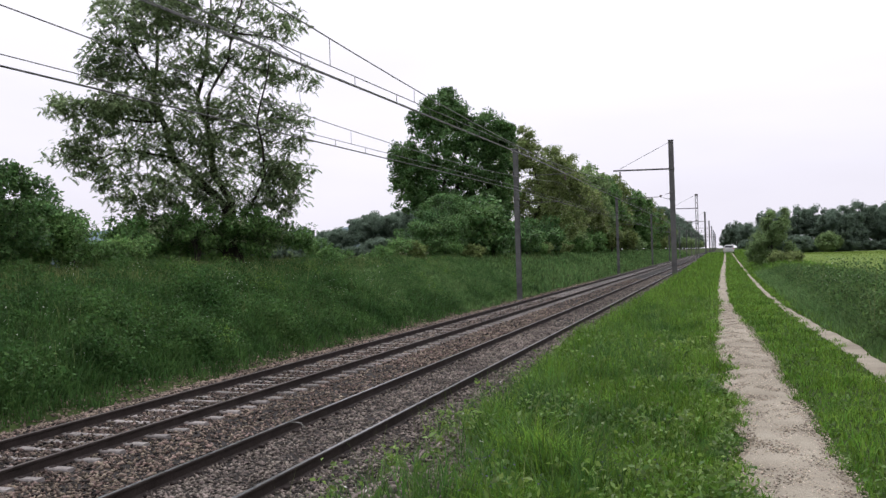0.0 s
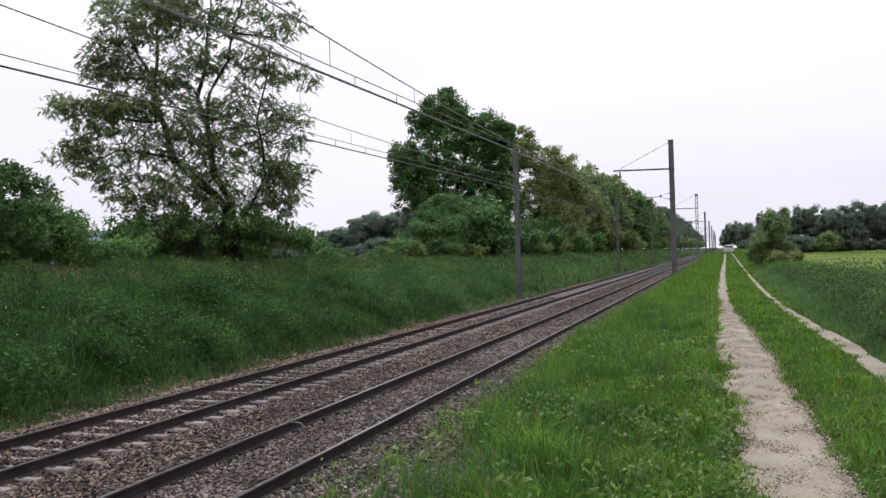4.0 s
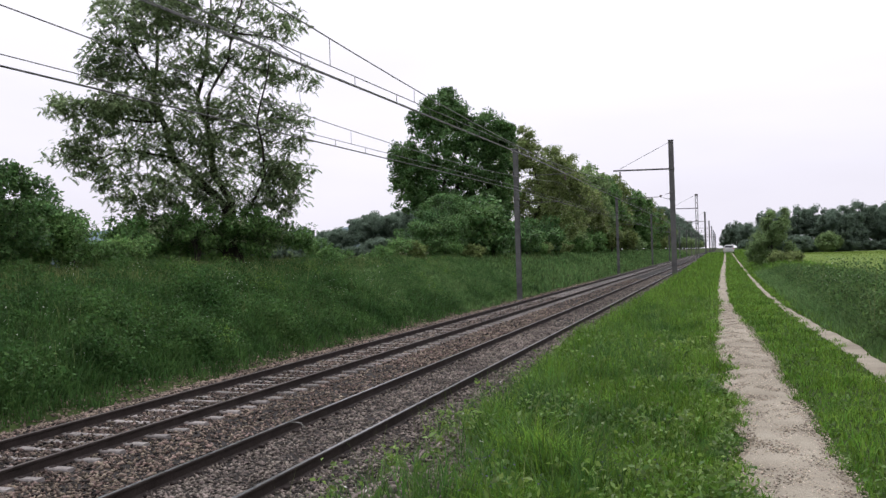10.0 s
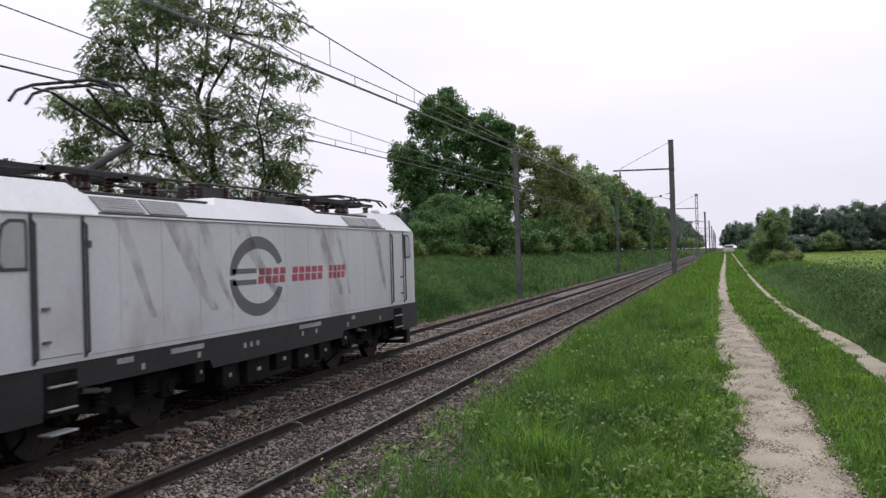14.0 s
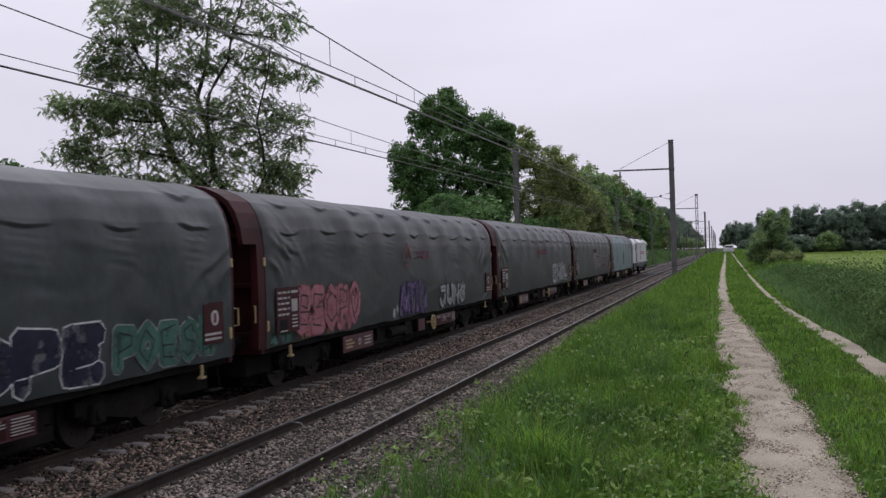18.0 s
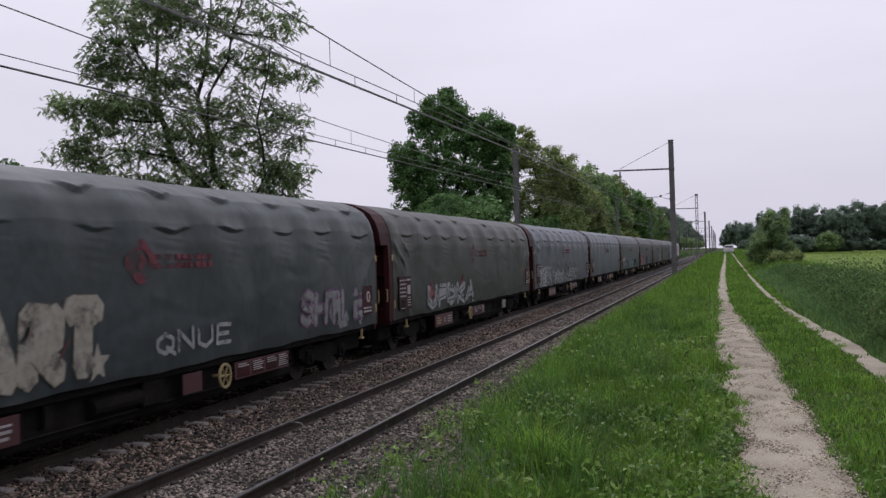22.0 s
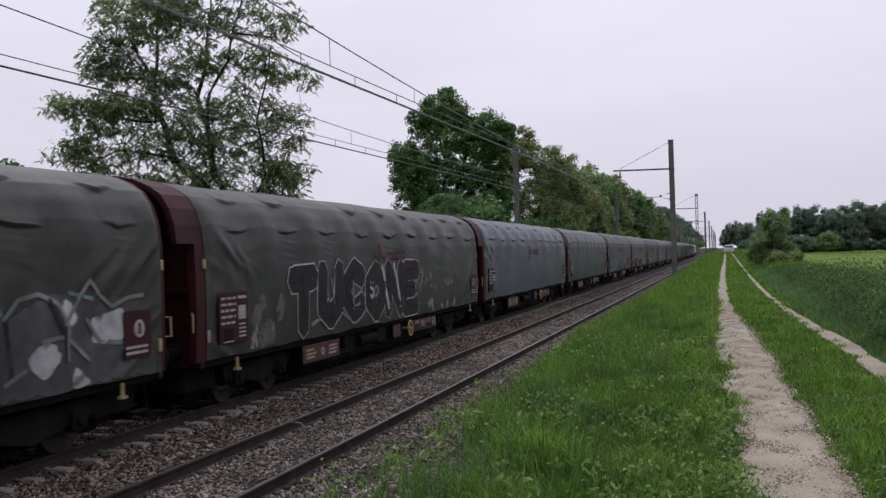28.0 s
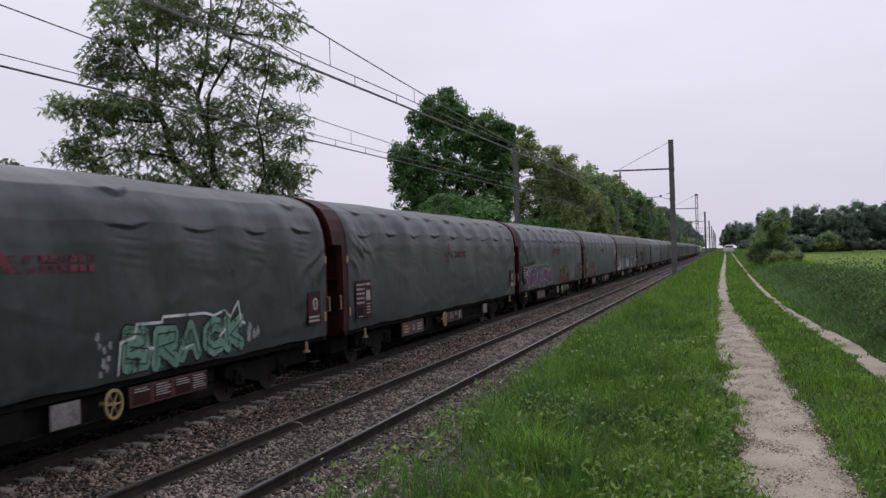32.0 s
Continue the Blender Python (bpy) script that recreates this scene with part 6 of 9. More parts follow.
def build_wagon():
    """A four-axle wagon with a sliding sheet; local y runs back from the front edge of the sheet."""
    w = thing("tarpaulin_wagon", "bogie wagon with a weathered grey sliding tarpaulin and maroon ends", "railway wagon", group="wagons of the goods train")
    part("tarp", TARPS[("grey", 1)], None, w, "weathered grey tarpaulin with creased pockets")
    back = -TARP_LEN
    for y0, d in ((0.0, 1), (back, -1)):
        full = [(x - 0.01, z) for x, z in SECTION] + [(-x + 0.01, z) for x, z in reversed(SECTION[:-1])]
        wall = Shape()
        wall.loft([[(x * 0.97, y0 - d * 0.06 + d * t, z - 0.02) for x, z in full] for t in ((0, 0.09) if d > 0 else (0.09, 0))])
        e = part("end_wall", wall, MAROON, w, "dark maroon steel end wall")
        inner = [(x * 0.90, 0.92 + (z - 0.92) * 0.955) for x, z in full]
        rim = Shape()
        a, b = y0 - d * 0.01, y0 + d * (0.10 if d > 0 else 0.30)
        rings = [[(x, a, z) for x, z in full], [(x, b, z) for x, z in full], [(x, b, z) for x, z in inner], [(x, a, z) for x, z in inner]]
        rim.loft(rings, False, False)
        part("rim", rim, MAROON, e, "curved maroon rim")
        if d < 0:
            hood = [(x, z) for x, z in full if z >= 2.84]
            hrings = [[(x, y0 + d * q, z) for x, z in hood] for q in (0.29, 0.82)]
            hrings += [[(x * 0.93, y0 + d * q, 2.84 + (z - 2.84) * 0.93) for x, z in hood] for q in (0.82, 0.29)]
            part("end_hood", Shape().loft(hrings, False, False), MAROON, e, "curved maroon hood over the end")
        part("drag_box", Shape().box(-0.95, 0.95, *sorted((y0 - d * 1.08, y0 - d * 0.04)), 0.36, 0.798, 0.03), GRIME, w, "grimy steel box behind the buffers")
        part("cross_rib", Shape().box(-1.25, 1.25, *sorted((y0 + d * 0.02, y0 + d * 0.16)), 2.98, 3.06, 0.01), MAROON, e)
        part("cross_rib", Shape().box(-1.25, 1.25, *sorted((y0 + d * 0.02, y0 + d * 0.16)), 2.05, 2.13, 0.01), MAROON, e)
        for x in (-0.62, 0.62):
            part("upright_rib", Shape().box(x - 0.05, x + 0.05, *sorted((y0 + d * 0.02, y0 + d * 0.13)), 1.0, 3.6, 0.01), MAROON, e)
        part("headstock", Shape().box(-1.35, 1.35, *sorted((y0 - d * 0.02, y0 + d * 0.12)), 0.80, 1.22, 0.02), MAROON, w)
        for x in (-0.875, 0.875):
            part("buffer", buffer_shape(y0 + d * 0.10, d, x), GRIME, w, "greasy round buffer")
        part("coupling", coupling_shape(y0 + d * 0.1, d), GRIME, w)
        for x in (-1.0, 1.0):
            s = Shape()
            s.tube([(x * 1.30, y0 + d * 0.28, 1.42), (x * 1.36, y0 + d * 0.34, 1.42), (x * 1.36, y0 + d * 0.34, 1.72), (x * 1.30, y0 + d * 0.28, 1.72)], 0.018, 6)
            part("grab_handle", s, YELLOW, w, "yellow grab handle")
            part("lamp_bracket", Shape().box(*sorted((x * 1.38, x * 1.43)), *sorted((y0 - d * 0.01, y0 + d * 0.07)), 2.44, 2.60, 0.01), YELLOW, w, "yellow lamp bracket")
            part("lamp_bracket", Shape().box(*sorted((x * 1.38, x * 1.43)), *sorted((y0 - d * 0.10, y0 - d * 0.02)), 1.22, 1.42, 0.01), YELLOW, w, "yellow lamp bracket")
            jack = Shape()
            jack.tube([(x * 1.40, y0 - d * 1.05, 0.68), (x * 1.40, y0 - d * 1.05, 0.88)], 0.03, 6)
            jack.box(*sorted((x * 1.36, x * 1.44)), y0 - d * 1.05 - 0.07, y0 - d * 1.05 + 0.07, 0.66, 0.70)
            part("lashing_hook", jack, YELLOW, w, "yellow lashing hook")
            step = Shape()
            step.tube([(x * 1.28, y0 - d * 0.35, 0.9), (x * 1.34, y0 - d * 0.35, 0.42), (x * 1.34, y0 - d * 0.75, 0.42), (x * 1.28, y0 - d * 0.75, 0.9)], 0.016, 5)
            step.box(*sorted((x * 1.25, x * 1.40)), *sorted((y0 - d * 0.35, y0 - d * 0.75)), 0.40, 0.425)
            part("step", step, GRIME, w)
    for x in (-1.30, 1.18):
        part("side_sill", Shape().box(x, x + 0.12, back, 0, 0.80, 1.0, 0.01), GRIME, w, "grimy steel sill")
    for x in (-0.35, 0.15):
        part("centre_sill", Shape().box(x, x + 0.2, back, 0, 0.62, 0.9), GRIME, w)
    part("floor_plate", Shape().box(-1.18, 1.18, back + 0.02, -0.02, 0.90, 1.02), GRIME, w)
    # added block that stops light passing under the middle of the wagon
    part("load_trough", Shape().box(-1.14, 1.14, back + 4.4, -4.4, 0.24, 0.898, 0.05), GRIME, w, "dark block added under the floor to keep light out")
    # two more added blocks, shutting out light between the wheels
    for a, b in ((back + 0.5, back + 4.36), (-4.36, -0.5)):
        part("bolster", Shape().box(-0.62, 0.62, a, b, 0.12, 0.618, 0.04), GRIME, w)
    part("air_reservoir", Shape().tube([(1.18, -11.2, 0.58), (1.18, -10.0, 0.58)], 0.13, 12), GRIME, w)
    part("air_reservoir", Shape().tube([(-1.18, -11.2, 0.6), (-1.18, -10.2, 0.6)], 0.13, 12), GRIME, w)
    part("brake_rod", Shape().tube([(1.2, -13.2, 0.40), (1.2, -5.3, 0.40)], 0.022, 5), GRIME, w)
    part("brake_box", Shape().box(1.1, 1.28, -10.0, -9.4, 0.42, 0.795, 0.02), GRIME, w)
    part("brake_box", Shape().box(-1.28, -1.1, -11.6, -11.0, 0.42, 0.795, 0.02), GRIME, w)
    part("valve", Shape().box(1.1, 1.26, -12.2, -12.05, 0.5, 0.795), GRIME, w)
    bracket = Shape().tube([(1.24, 0, 0.82), (1.24, 0, 0.52), (1.0, 0, 0.5)], 0.02, 5).mesh("bracket", GRIME)
    for k in range(6):
        part("bracket", bracket, None, w).location = (0, -4.6 - 1.9 * k, 0)
    # boards and plates on both sides
    for sgn in (-1, 1):
        rot = Matrix.Identity(4) if sgn > 0 else Matrix.Rotation(math.pi, 4, "Z") @ Matrix.Translation((0, TARP_LEN, 0))

        def sided(name, shape, material, label="", parent=w):
            shape.v = [tuple(rot @ Vector(p)) for p in shape.v]
            return part(name, shape, material, parent, label)

        board = sided("sign_board", plate(1.33, -14.78, -12.8, 0.42, 0.78, 0.03), MAROON_SIGN, "maroon board with pale lettering")
        for a, b, c, e, mt in ((-14.62, -14.2, 0.50, 0.55, YELLOW), (-14.62, -14.1, 0.58, 0.62, YELLOW), (-14.62, -14.25, 0.66, 0.70, YELLOW), (-13.42, -13.0, 0.50, 0.54, WHITE_INK), (-13.42, -12.95, 0.58, 0.62, WHITE_INK), (-13.42, -12.95, 0.66, 0.69, WHITE_INK)):
            sided("lettering_bar", plate(1.363, a, b, c, e, 0.004), mt, parent=board)
        sided("badge", Shape().disc((1.364, -13.75, 0.60), "x", 0.085, 0.006, 14, 0.045), WHITE_INK, parent=board)
        board = sided("sign_board", plate(1.33, -7.28, -5.06, 0.48, 0.78, 0.03), MAROON_SIGN, "maroon board with pale lettering")
        for a, n in ((-7.2, 2), (-6.62, 5), (-6.05, 3), (-5.55, 6)):
            sided("lettering_panel", plate(1.363, a, a + 0.46, 0.51, 0.75, 0.004), MAROON, parent=board)
            for q in range(n):
                sided("lettering_bar", plate(1.3675, a + 0.03, a + (0.43 if q % 3 else 0.36), 0.725 - 0.038 * q, 0.742 - 0.038 * q, 0.003), WHITE_INK, parent=board)
        sided("sign_board", plate(1.33, -9.0, -8.4, 0.46, 0.78, 0.02), MAROON_SIGN, "small plain maroon board")
        hw = sided("hand_wheel", Shape().disc((1.42, -7.75, 0.62), "x", 0.215, 0.03, 20, 0.175), YELLOW, "yellow brake hand wheel")
        spokes = Shape()
        for q in range(3):
            a = q * math.pi / 3
            spokes.bar((1.42, -7.75 - 0.18 * math.cos(a), 0.62 - 0.18 * math.sin(a)), (1.42, -7.75 + 0.18 * math.cos(a), 0.62 + 0.18 * math.sin(a)), 0.016)
        spokes.tube([(1.2, -7.75, 0.62), (1.45, -7.75, 0.62)], 0.03, 8)
        sided("spokes", spokes, YELLOW, parent=hw)
        wp = sided("warning_plate", plate(1.435, -1.02, -0.36, 1.20, 1.88), MAROON, "dark maroon plate with a round warning sign")
        sided("warning_disc", Shape().disc((1.449, -0.66, 1.62), "x", 0.13, 0.006, 18, 0.0), WHITE_INK, parent=wp)
        sided("warning_symbol", plate(1.454, -0.70, -0.62, 1.54, 1.70, 0.004), RED_INK, parent=wp)
        sided("lettering_bar", plate(1.448, -1.0, -0.45, 1.34, 1.38, 0.004), WHITE_INK, parent=wp)
        sided("lettering_bar", plate(1.448, -1.0, -0.45, 1.26, 1.30, 0.004), WHITE_INK, parent=wp)
        dp = sided("data_plate", plate(1.435, -18.18 - 0.2, -17.33, 1.15, 2.02), MAROON, "dark maroon plate with rows of pale marks")
        r = random.Random(5)
        for q in range(5):
            z = 1.92 - 0.105 * q
            y = -18.31
            while y < -17.83:
                ln = r.uniform(0.08, 0.2)
                sided("lettering_bar", plate(1.448, y, min(y + ln, -17.78), z - 0.02, z + 0.02, 0.004), WHITE_INK, parent=dp)
                y += ln + 0.05
        sided("lettering_panel", plate(1.448, -17.70, -17.40, 1.90, 1.95, 0.004), WHITE_INK, parent=dp)
        sided("paper_label", plate(1.448, -17.70, -17.42, 1.54, 1.78, 0.004), WHITE_INK, parent=dp)
        for q in range(4):
            sided("lettering_bar", plate(1.448, -17.68, -17.43, 1.44 - 0.07 * q, 1.47 - 0.07 * q, 0.004), WHITE_INK, parent=dp)
        sided("lettering_frame", plate(1.448, -18.23, -17.90, 1.2, 1.40, 0.004), BLACK_INK, parent=dp)
        sided("lettering_frame", plate(1.448, -18.23, -17.90, 1.17, 1.19, 0.005), WHITE_INK, parent=dp)
    bog, ws = bogie_shape(0.9, WHEEL_R, 0.38, 1.02).mesh("bogie", GRIME), wheelset_shape(WHEEL_R).mesh("wheelset", WHEELSTEEL)
    for y in (-2.55, back + 2.55):
        b = part("bogie", bog, None, w, "grimy two-axle bogie")
        b.location = (0, y, 0)
        for dy in (-0.9, 0.9):
            x = part("wheelset", ws, None, b, "worn steel wheels on an axle")
            x.location = (0, dy, WHEEL_R)
    return w


# strokes of capital letters in a unit box: each letter is a few polylines
STROKES = {
    "A": "00-.5,1-10 .22,.4-.78,.4", "B": "00-01-.8,.95-.85,.6-.1,.52 .1,.52-.95,.4-.9,.05-00", "C": "1,.85-.5,1-0,.7-0,.3-.5,0-1,.15", "D": "00-01-.7,.9-1,.5-.7,.08-00",
    "E": "10-00-01-11 0,.5-.8,.5", "F": "00-01-11 0,.52-.75,.52", "G": "1,.85-.5,1-0,.7-0,.25-.5,0-1,.2-1,.45-.6,.45", "H": "00-01 10-11 0,.5-1,.5", "X": "00-11 01-10", "I": "00-01", "J": "01-1,1-.9,.2-.4,0-0,.25", "K": "00-01 11-.1,.45-10", "L": "01-00-10",
    "M": "00-.1,1-.5,.4-.9,1-10", "N": "00-01-10-11", "O": "0,.3-0,.7-.5,1-1,.7-1,.3-.5,0-0,.3", "P": "00-01-.9,.95-.95,.55-0,.45", "Q": "0,.3-0,.7-.5,1-1,.7-1,.3-.5,0-0,.3 .6,.3-1.1,~.1",
    "R": "00-01-.9,.95-.9,.6-.1,.48 .3,.48-10", "S": "1,.85-.5,1-.05,.8-.1,.58-.9,.42-.95,.18-.5,0-0,.15", "T": ".5,0-.5,1 01-11", "U": "01-0,.25-.5,0-1,.25-11", "V": "01-.5,0-11", "W": "01-.25,0-.5,.6-.75,0-11",
    "1": ".1,.75-.55,1-.55,0", "8": ".5,.52-.05,.78-.5,1-.95,.78-.5,.52-0,.25-.5,0-1,.25-.5,.52", "0": "0,.3-0,.7-.5,1-1,.7-1,.3-.5,0-0,.3",
    "Y": "01-.5,.5-11 .5,.5-.5,0", "Z": "01-11-00-10", "!": ".5,1-.5,.35 .5,.08-.5,0", "?": "0,.8-.5,1-1,.75-.5,.45-.5,.3 .5,.05-.5,0", "*": "0,.5-1,.5 .2,.1-.8,.9 .8,.1-.2,.9",
}


def letter_lines(ch):
    lines = []
    for poly in STROKES[ch].split():
        pts = []
        for q in poly.split("-"):
            q = q.replace("~", "-")
            pts.append(tuple(float(a) for a in q.split(",")) if "," in q else (float(q[0]), float(q[1])))
        lines.append(pts)
    return lines


def stroke_shape(lines, half, base_lift):
    """Thick painted strokes on the sheet's side, from polylines of (y, z)."""
    sh = Shape()
    k = 0
    for pts in lines:
        for i, p in enumerate(pts):
            x = skin(*p) + base_lift + 0.0005 * (k % 9)
            k += 1
            n0, r0, turn = (10, 1.0, 0.0) if half < 0.05 else (6, 1.08, 2.6 * math.sin(31 * p[0] + 17 * p[1]))
            sh.add([(x, p[0] + r0 * half * math.cos(a), p[1] + r0 * half * math.sin(a)) for a in [turn + 6.283 * q / n0 for q in range(n0)]], [tuple(range(n0))])
            if i:
                q = pts[i - 1]
                d = Vector((p[0] - q[0], p[1] - q[1]))
                if d.length < 1e-6:
                    continue
                n = Vector((-d.y, d.x)).normalized() * half
                m = max(1, int(d.length / 0.22))
                x += 0.0003
                vs = []
                for j in range(m + 1):
                    c = Vector(q) + d * j / m
                    xx = skin(c.x, c.y) + base_lift + 0.0005 * (k % 9) + 0.0002
                    vs += [(xx, c.x + n.x, c.y + n.y), (xx, c.x - n.x, c.y - n.y)]
                sh.add(vs, [(2 * j, 2 * j + 1, 2 * j + 3, 2 * j + 2) for j in range(m)])
    return sh


def dress(wagon):
    SHEET["seed"] = SEEDS[WAGONS.index(wagon) % 3]


def graffiti(wagon, text, y0, y1, z0, z1, fill, edge=None, weight=0.13, seed=1, rim=0.045, label="", spread=0.8):
    """Sprayed letters between y0 (rear) and y1, fill over a wider edge."""
    r = random.Random(seed)
    dress(wagon)
    step = (y1 - y0) / len(text)
    weight = min(weight, 0.17 * (z1 - z0))
    pad = weight + rim
    letters = []
    for i, ch in enumerate(text):
        lines = []
        if ch == " ":
            continue
        w, h = max(0.3 * step, step * min(1.0, spread + 0.12) - 1.6 * pad), (z1 - z0 - 2 * pad) * r.uniform(0.88, 1.0)
        w *= r.uniform(0.92, 1.05)
        if ch in "I!":
            w *= 0.45
        slant, dz = r.uniform(-0.05, 0.10), r.uniform(0, 0.07) * (z1 - z0)
        for pts in letter_lines(ch):
            lines.append([(y0 + step * i + pad + u * w + slant * v * h + r.uniform(-0.015, 0.015), max(z0 + pad + dz + v * h + r.uniform(-0.015, 0.015), 0.905 + 0.95 * pad)) for u, v in pts])
        letters.append(lines)
    done = []
    for group in letters:
        g = None
        done.append(1)
        if edge:
            g = part("graffiti_letter", stroke_shape(group, weight + rim, 0.011 + 0.0022 * (len(done) % 3)), PAINT[edge], wagon, label or "sprayed letter with %s outline" % edge)
        part("letter_fill" if g else "graffiti_letter", stroke_shape(group, weight, 0.017 + 0.0022 * (len(done) % 3)), PAINT[fill], g or wagon, "sprayed %s paint" % fill if g else (label or "sprayed %s letter" % fill))
        if edge and weight > 0.085 and fill not in ("black", "dark", "navy", "cream"):
            inner = [[(p[0] + r.uniform(-0.4, 0.4) * weight, p[1] + r.uniform(-0.4, 0.4) * weight) for p in pts] for pts in group[:2]]
            tagged(part("letter_shade", stroke_shape(inner, weight * 0.10, 0.026), PAINT["dark"], g, "thin darker lines"), kind="stuff")


def smear(wagon, y0, y1, z0, z1, colour, seed, count=9, size=0.28, label=""):
    """A cloud of sprayed patches."""
    dress(wagon)
    r = random.Random(seed)
    sh = Shape()
    for k in range(count):
        cy, cz = r.uniform(y0, y1), r.uniform(z0, z1)
        n = 12
        pts = []
        for q in range(n):
            a = 6.283 * q / n
            rad = size * r.uniform(0.55, 1.2)
            z = min(max(cz + rad * math.sin(a) * 1.15, 0.95), 2.85)
            pts.append((skin(cy + rad * math.cos(a), z) + 0.008 + 0.0004 * (k % 12), cy + rad * math.cos(a), z))
        sh.add(pts, [tuple(range(n))])
    return tagged(part("paint_patch", sh, PAINT[colour], wagon, label or "sprayed %s patches" % colour), kind="stuff")


def star(wagon, y, z, size, colour):
    dress(wagon)
    pts = [(y + size * (1 if q % 2 == 0 else 0.42) * math.sin(q * math.pi / 5), z + size * (1 if q % 2 == 0 else 0.42) * math.cos(q * math.pi / 5)) for q in range(10)]
    sh = Shape()
    x = skin(y, z) + 0.02
    sh.add([(x, y, z)] + [(x, a, b) for a, b in pts], [(0, 1 + q, 1 + (q + 1) % 10) for q in range(10)])
    return part("star", sh, PAINT[colour], wagon, "small sprayed %s star" % colour)


def red_print(wagon, worn, y=-10.22, z=2.58):
    """The faded red wheel mark and its line of print, kept as plain shapes."""
    dress(wagon)
    mt = FADED_RED if worn else RED_INK
    sh = Shape()
    n = 24
    for r0, r1 in ((0.30, 0.17), (0.11, 0.0)):
        vs = []
        for q in range(n + 1):
            a = 6.2832 * q / n
            for r in (r0 * (1.0 + 0.12 * math.cos(4 * a)), r1):
                vs.append((skin(y, z + r * math.sin(a)) + 0.014, y + 1.25 * r * math.cos(a), z + r * math.sin(a)))
        sh.add(vs, [(2 * q, 2 * q + 1, 2 * q + 3, 2 * q + 2) for q in range(n)])
    g = part("printed_mark", sh, mt, wagon, "faded red printed mark")
    for k in range(9):
        a = y + 0.42 + 0.195 * k
        for z0, z1 in ((z - 0.11, z - 0.015), (z + 0.015, z + 0.11)):
            part("print_bar", Shape().box(skin(a, z) + 0.004, skin(a, z) + 0.016, a, a + 0.15 + 0.03 * math.sin(k * 2.3), z0, z1), mt, g)


def lines(wagon, colour, half, polylines, label=""):
    """Free sprayed lines on the sheet."""
    dress(wagon)
    for k, pl in enumerate(polylines):
        part("graffiti_line", stroke_shape([[tuple(p) for p in pl]], half, 0.022 + 0.0006 * (k % 4)), PAINT[colour], wagon, label or "sprayed %s line" % colour)


wagon = build_wagon()
WAGONS = [wagon]
for i in range(20):
    WAGONS.append(copy_thing(wagon, pose(FAR_TRACK, -20.1 * (i + 1), 0)))
SHEETS = ["dark", "dark", "dark", "dark", "grey", "blue", "blue", "olive", "grey", "olive", "grey", "olive", "grey", "blue", "olive", "olive", "grey", "grey", "grey", "grey", "grey"]
LOOKS = {"dark": "bogie wagon with a dark grimy tarpaulin", "grey": "bogie wagon with a weathered grey tarpaulin", "blue": "bogie wagon with a pale blue-grey tarpaulin", "olive": "bogie wagon with a dull olive-grey tarpaulin"}
EXTRA = ["and big teal lettering", "and red and white lettering", "and fat silver lettering", "and pink and purple lettering", "and green outlined lettering", "and no lettering", "and long silver lettering",
         "and a few white letters", "and cream lettering", "and silver and lime lettering", "and black outlined lettering", "and teal and maroon paint", "and hardly any paint", "and a yellow smudge",
         "and tall black letters", "and licks of white paint", "and maroon lettering", "and a violet sprayed piece", "and no lettering", "and mint green lettering", "and no lettering"]
for i, w in enumerate(WAGONS):
    w["label"] = LOOKS[SHEETS[i]] + " " + EXTRA[i]
    for ch in w.children:
        if ch.name.startswith("tarp"):
            ch.data = TARPS[(SHEETS[i], SEEDS[i % 3])]
            ch["label"] = "weathered %s tarpaulin with creased pockets" % {"dark": "dark grey", "grey": "grey", "blue": "blue-grey", "olive": "olive-grey"}[SHEETS[i]]

# two wagons have their boards and hand wheel set further back
for i in (7, 18):
    for ch in WAGONS[i].children:
        if ch.name.startswith("hand_wheel"):
            ch.location.y -= 3.0
        elif ch.name.startswith("sign_board") and ch.get("label") == "maroon board with pale lettering" and ch.data.vertices[0].co.x > 0 and ch.data.vertices[0].co.y > -9:
            ch.location.y -= 3.4
# pale notices in place of the small maroon board
NOTICE = surface("pale_notice", (0.13, 0.115, 0.115), (0.22, 0.20, 0.20), 6, 0.6, 0, 0.0, 30, mottle=0.4)
for i, dy in ((7, 3.6), (17, 0.0), (18, 3.6), (19, 0.0)):
    for ch in WAGONS[i].children:
        if ch.get("label") == "small plain maroon board":
            ch.location.y += dy
            ch.material_slots[0].link = "OBJECT"
            ch.material_slots[0].material = NOTICE
            ch["label"] = "small pale notice board"


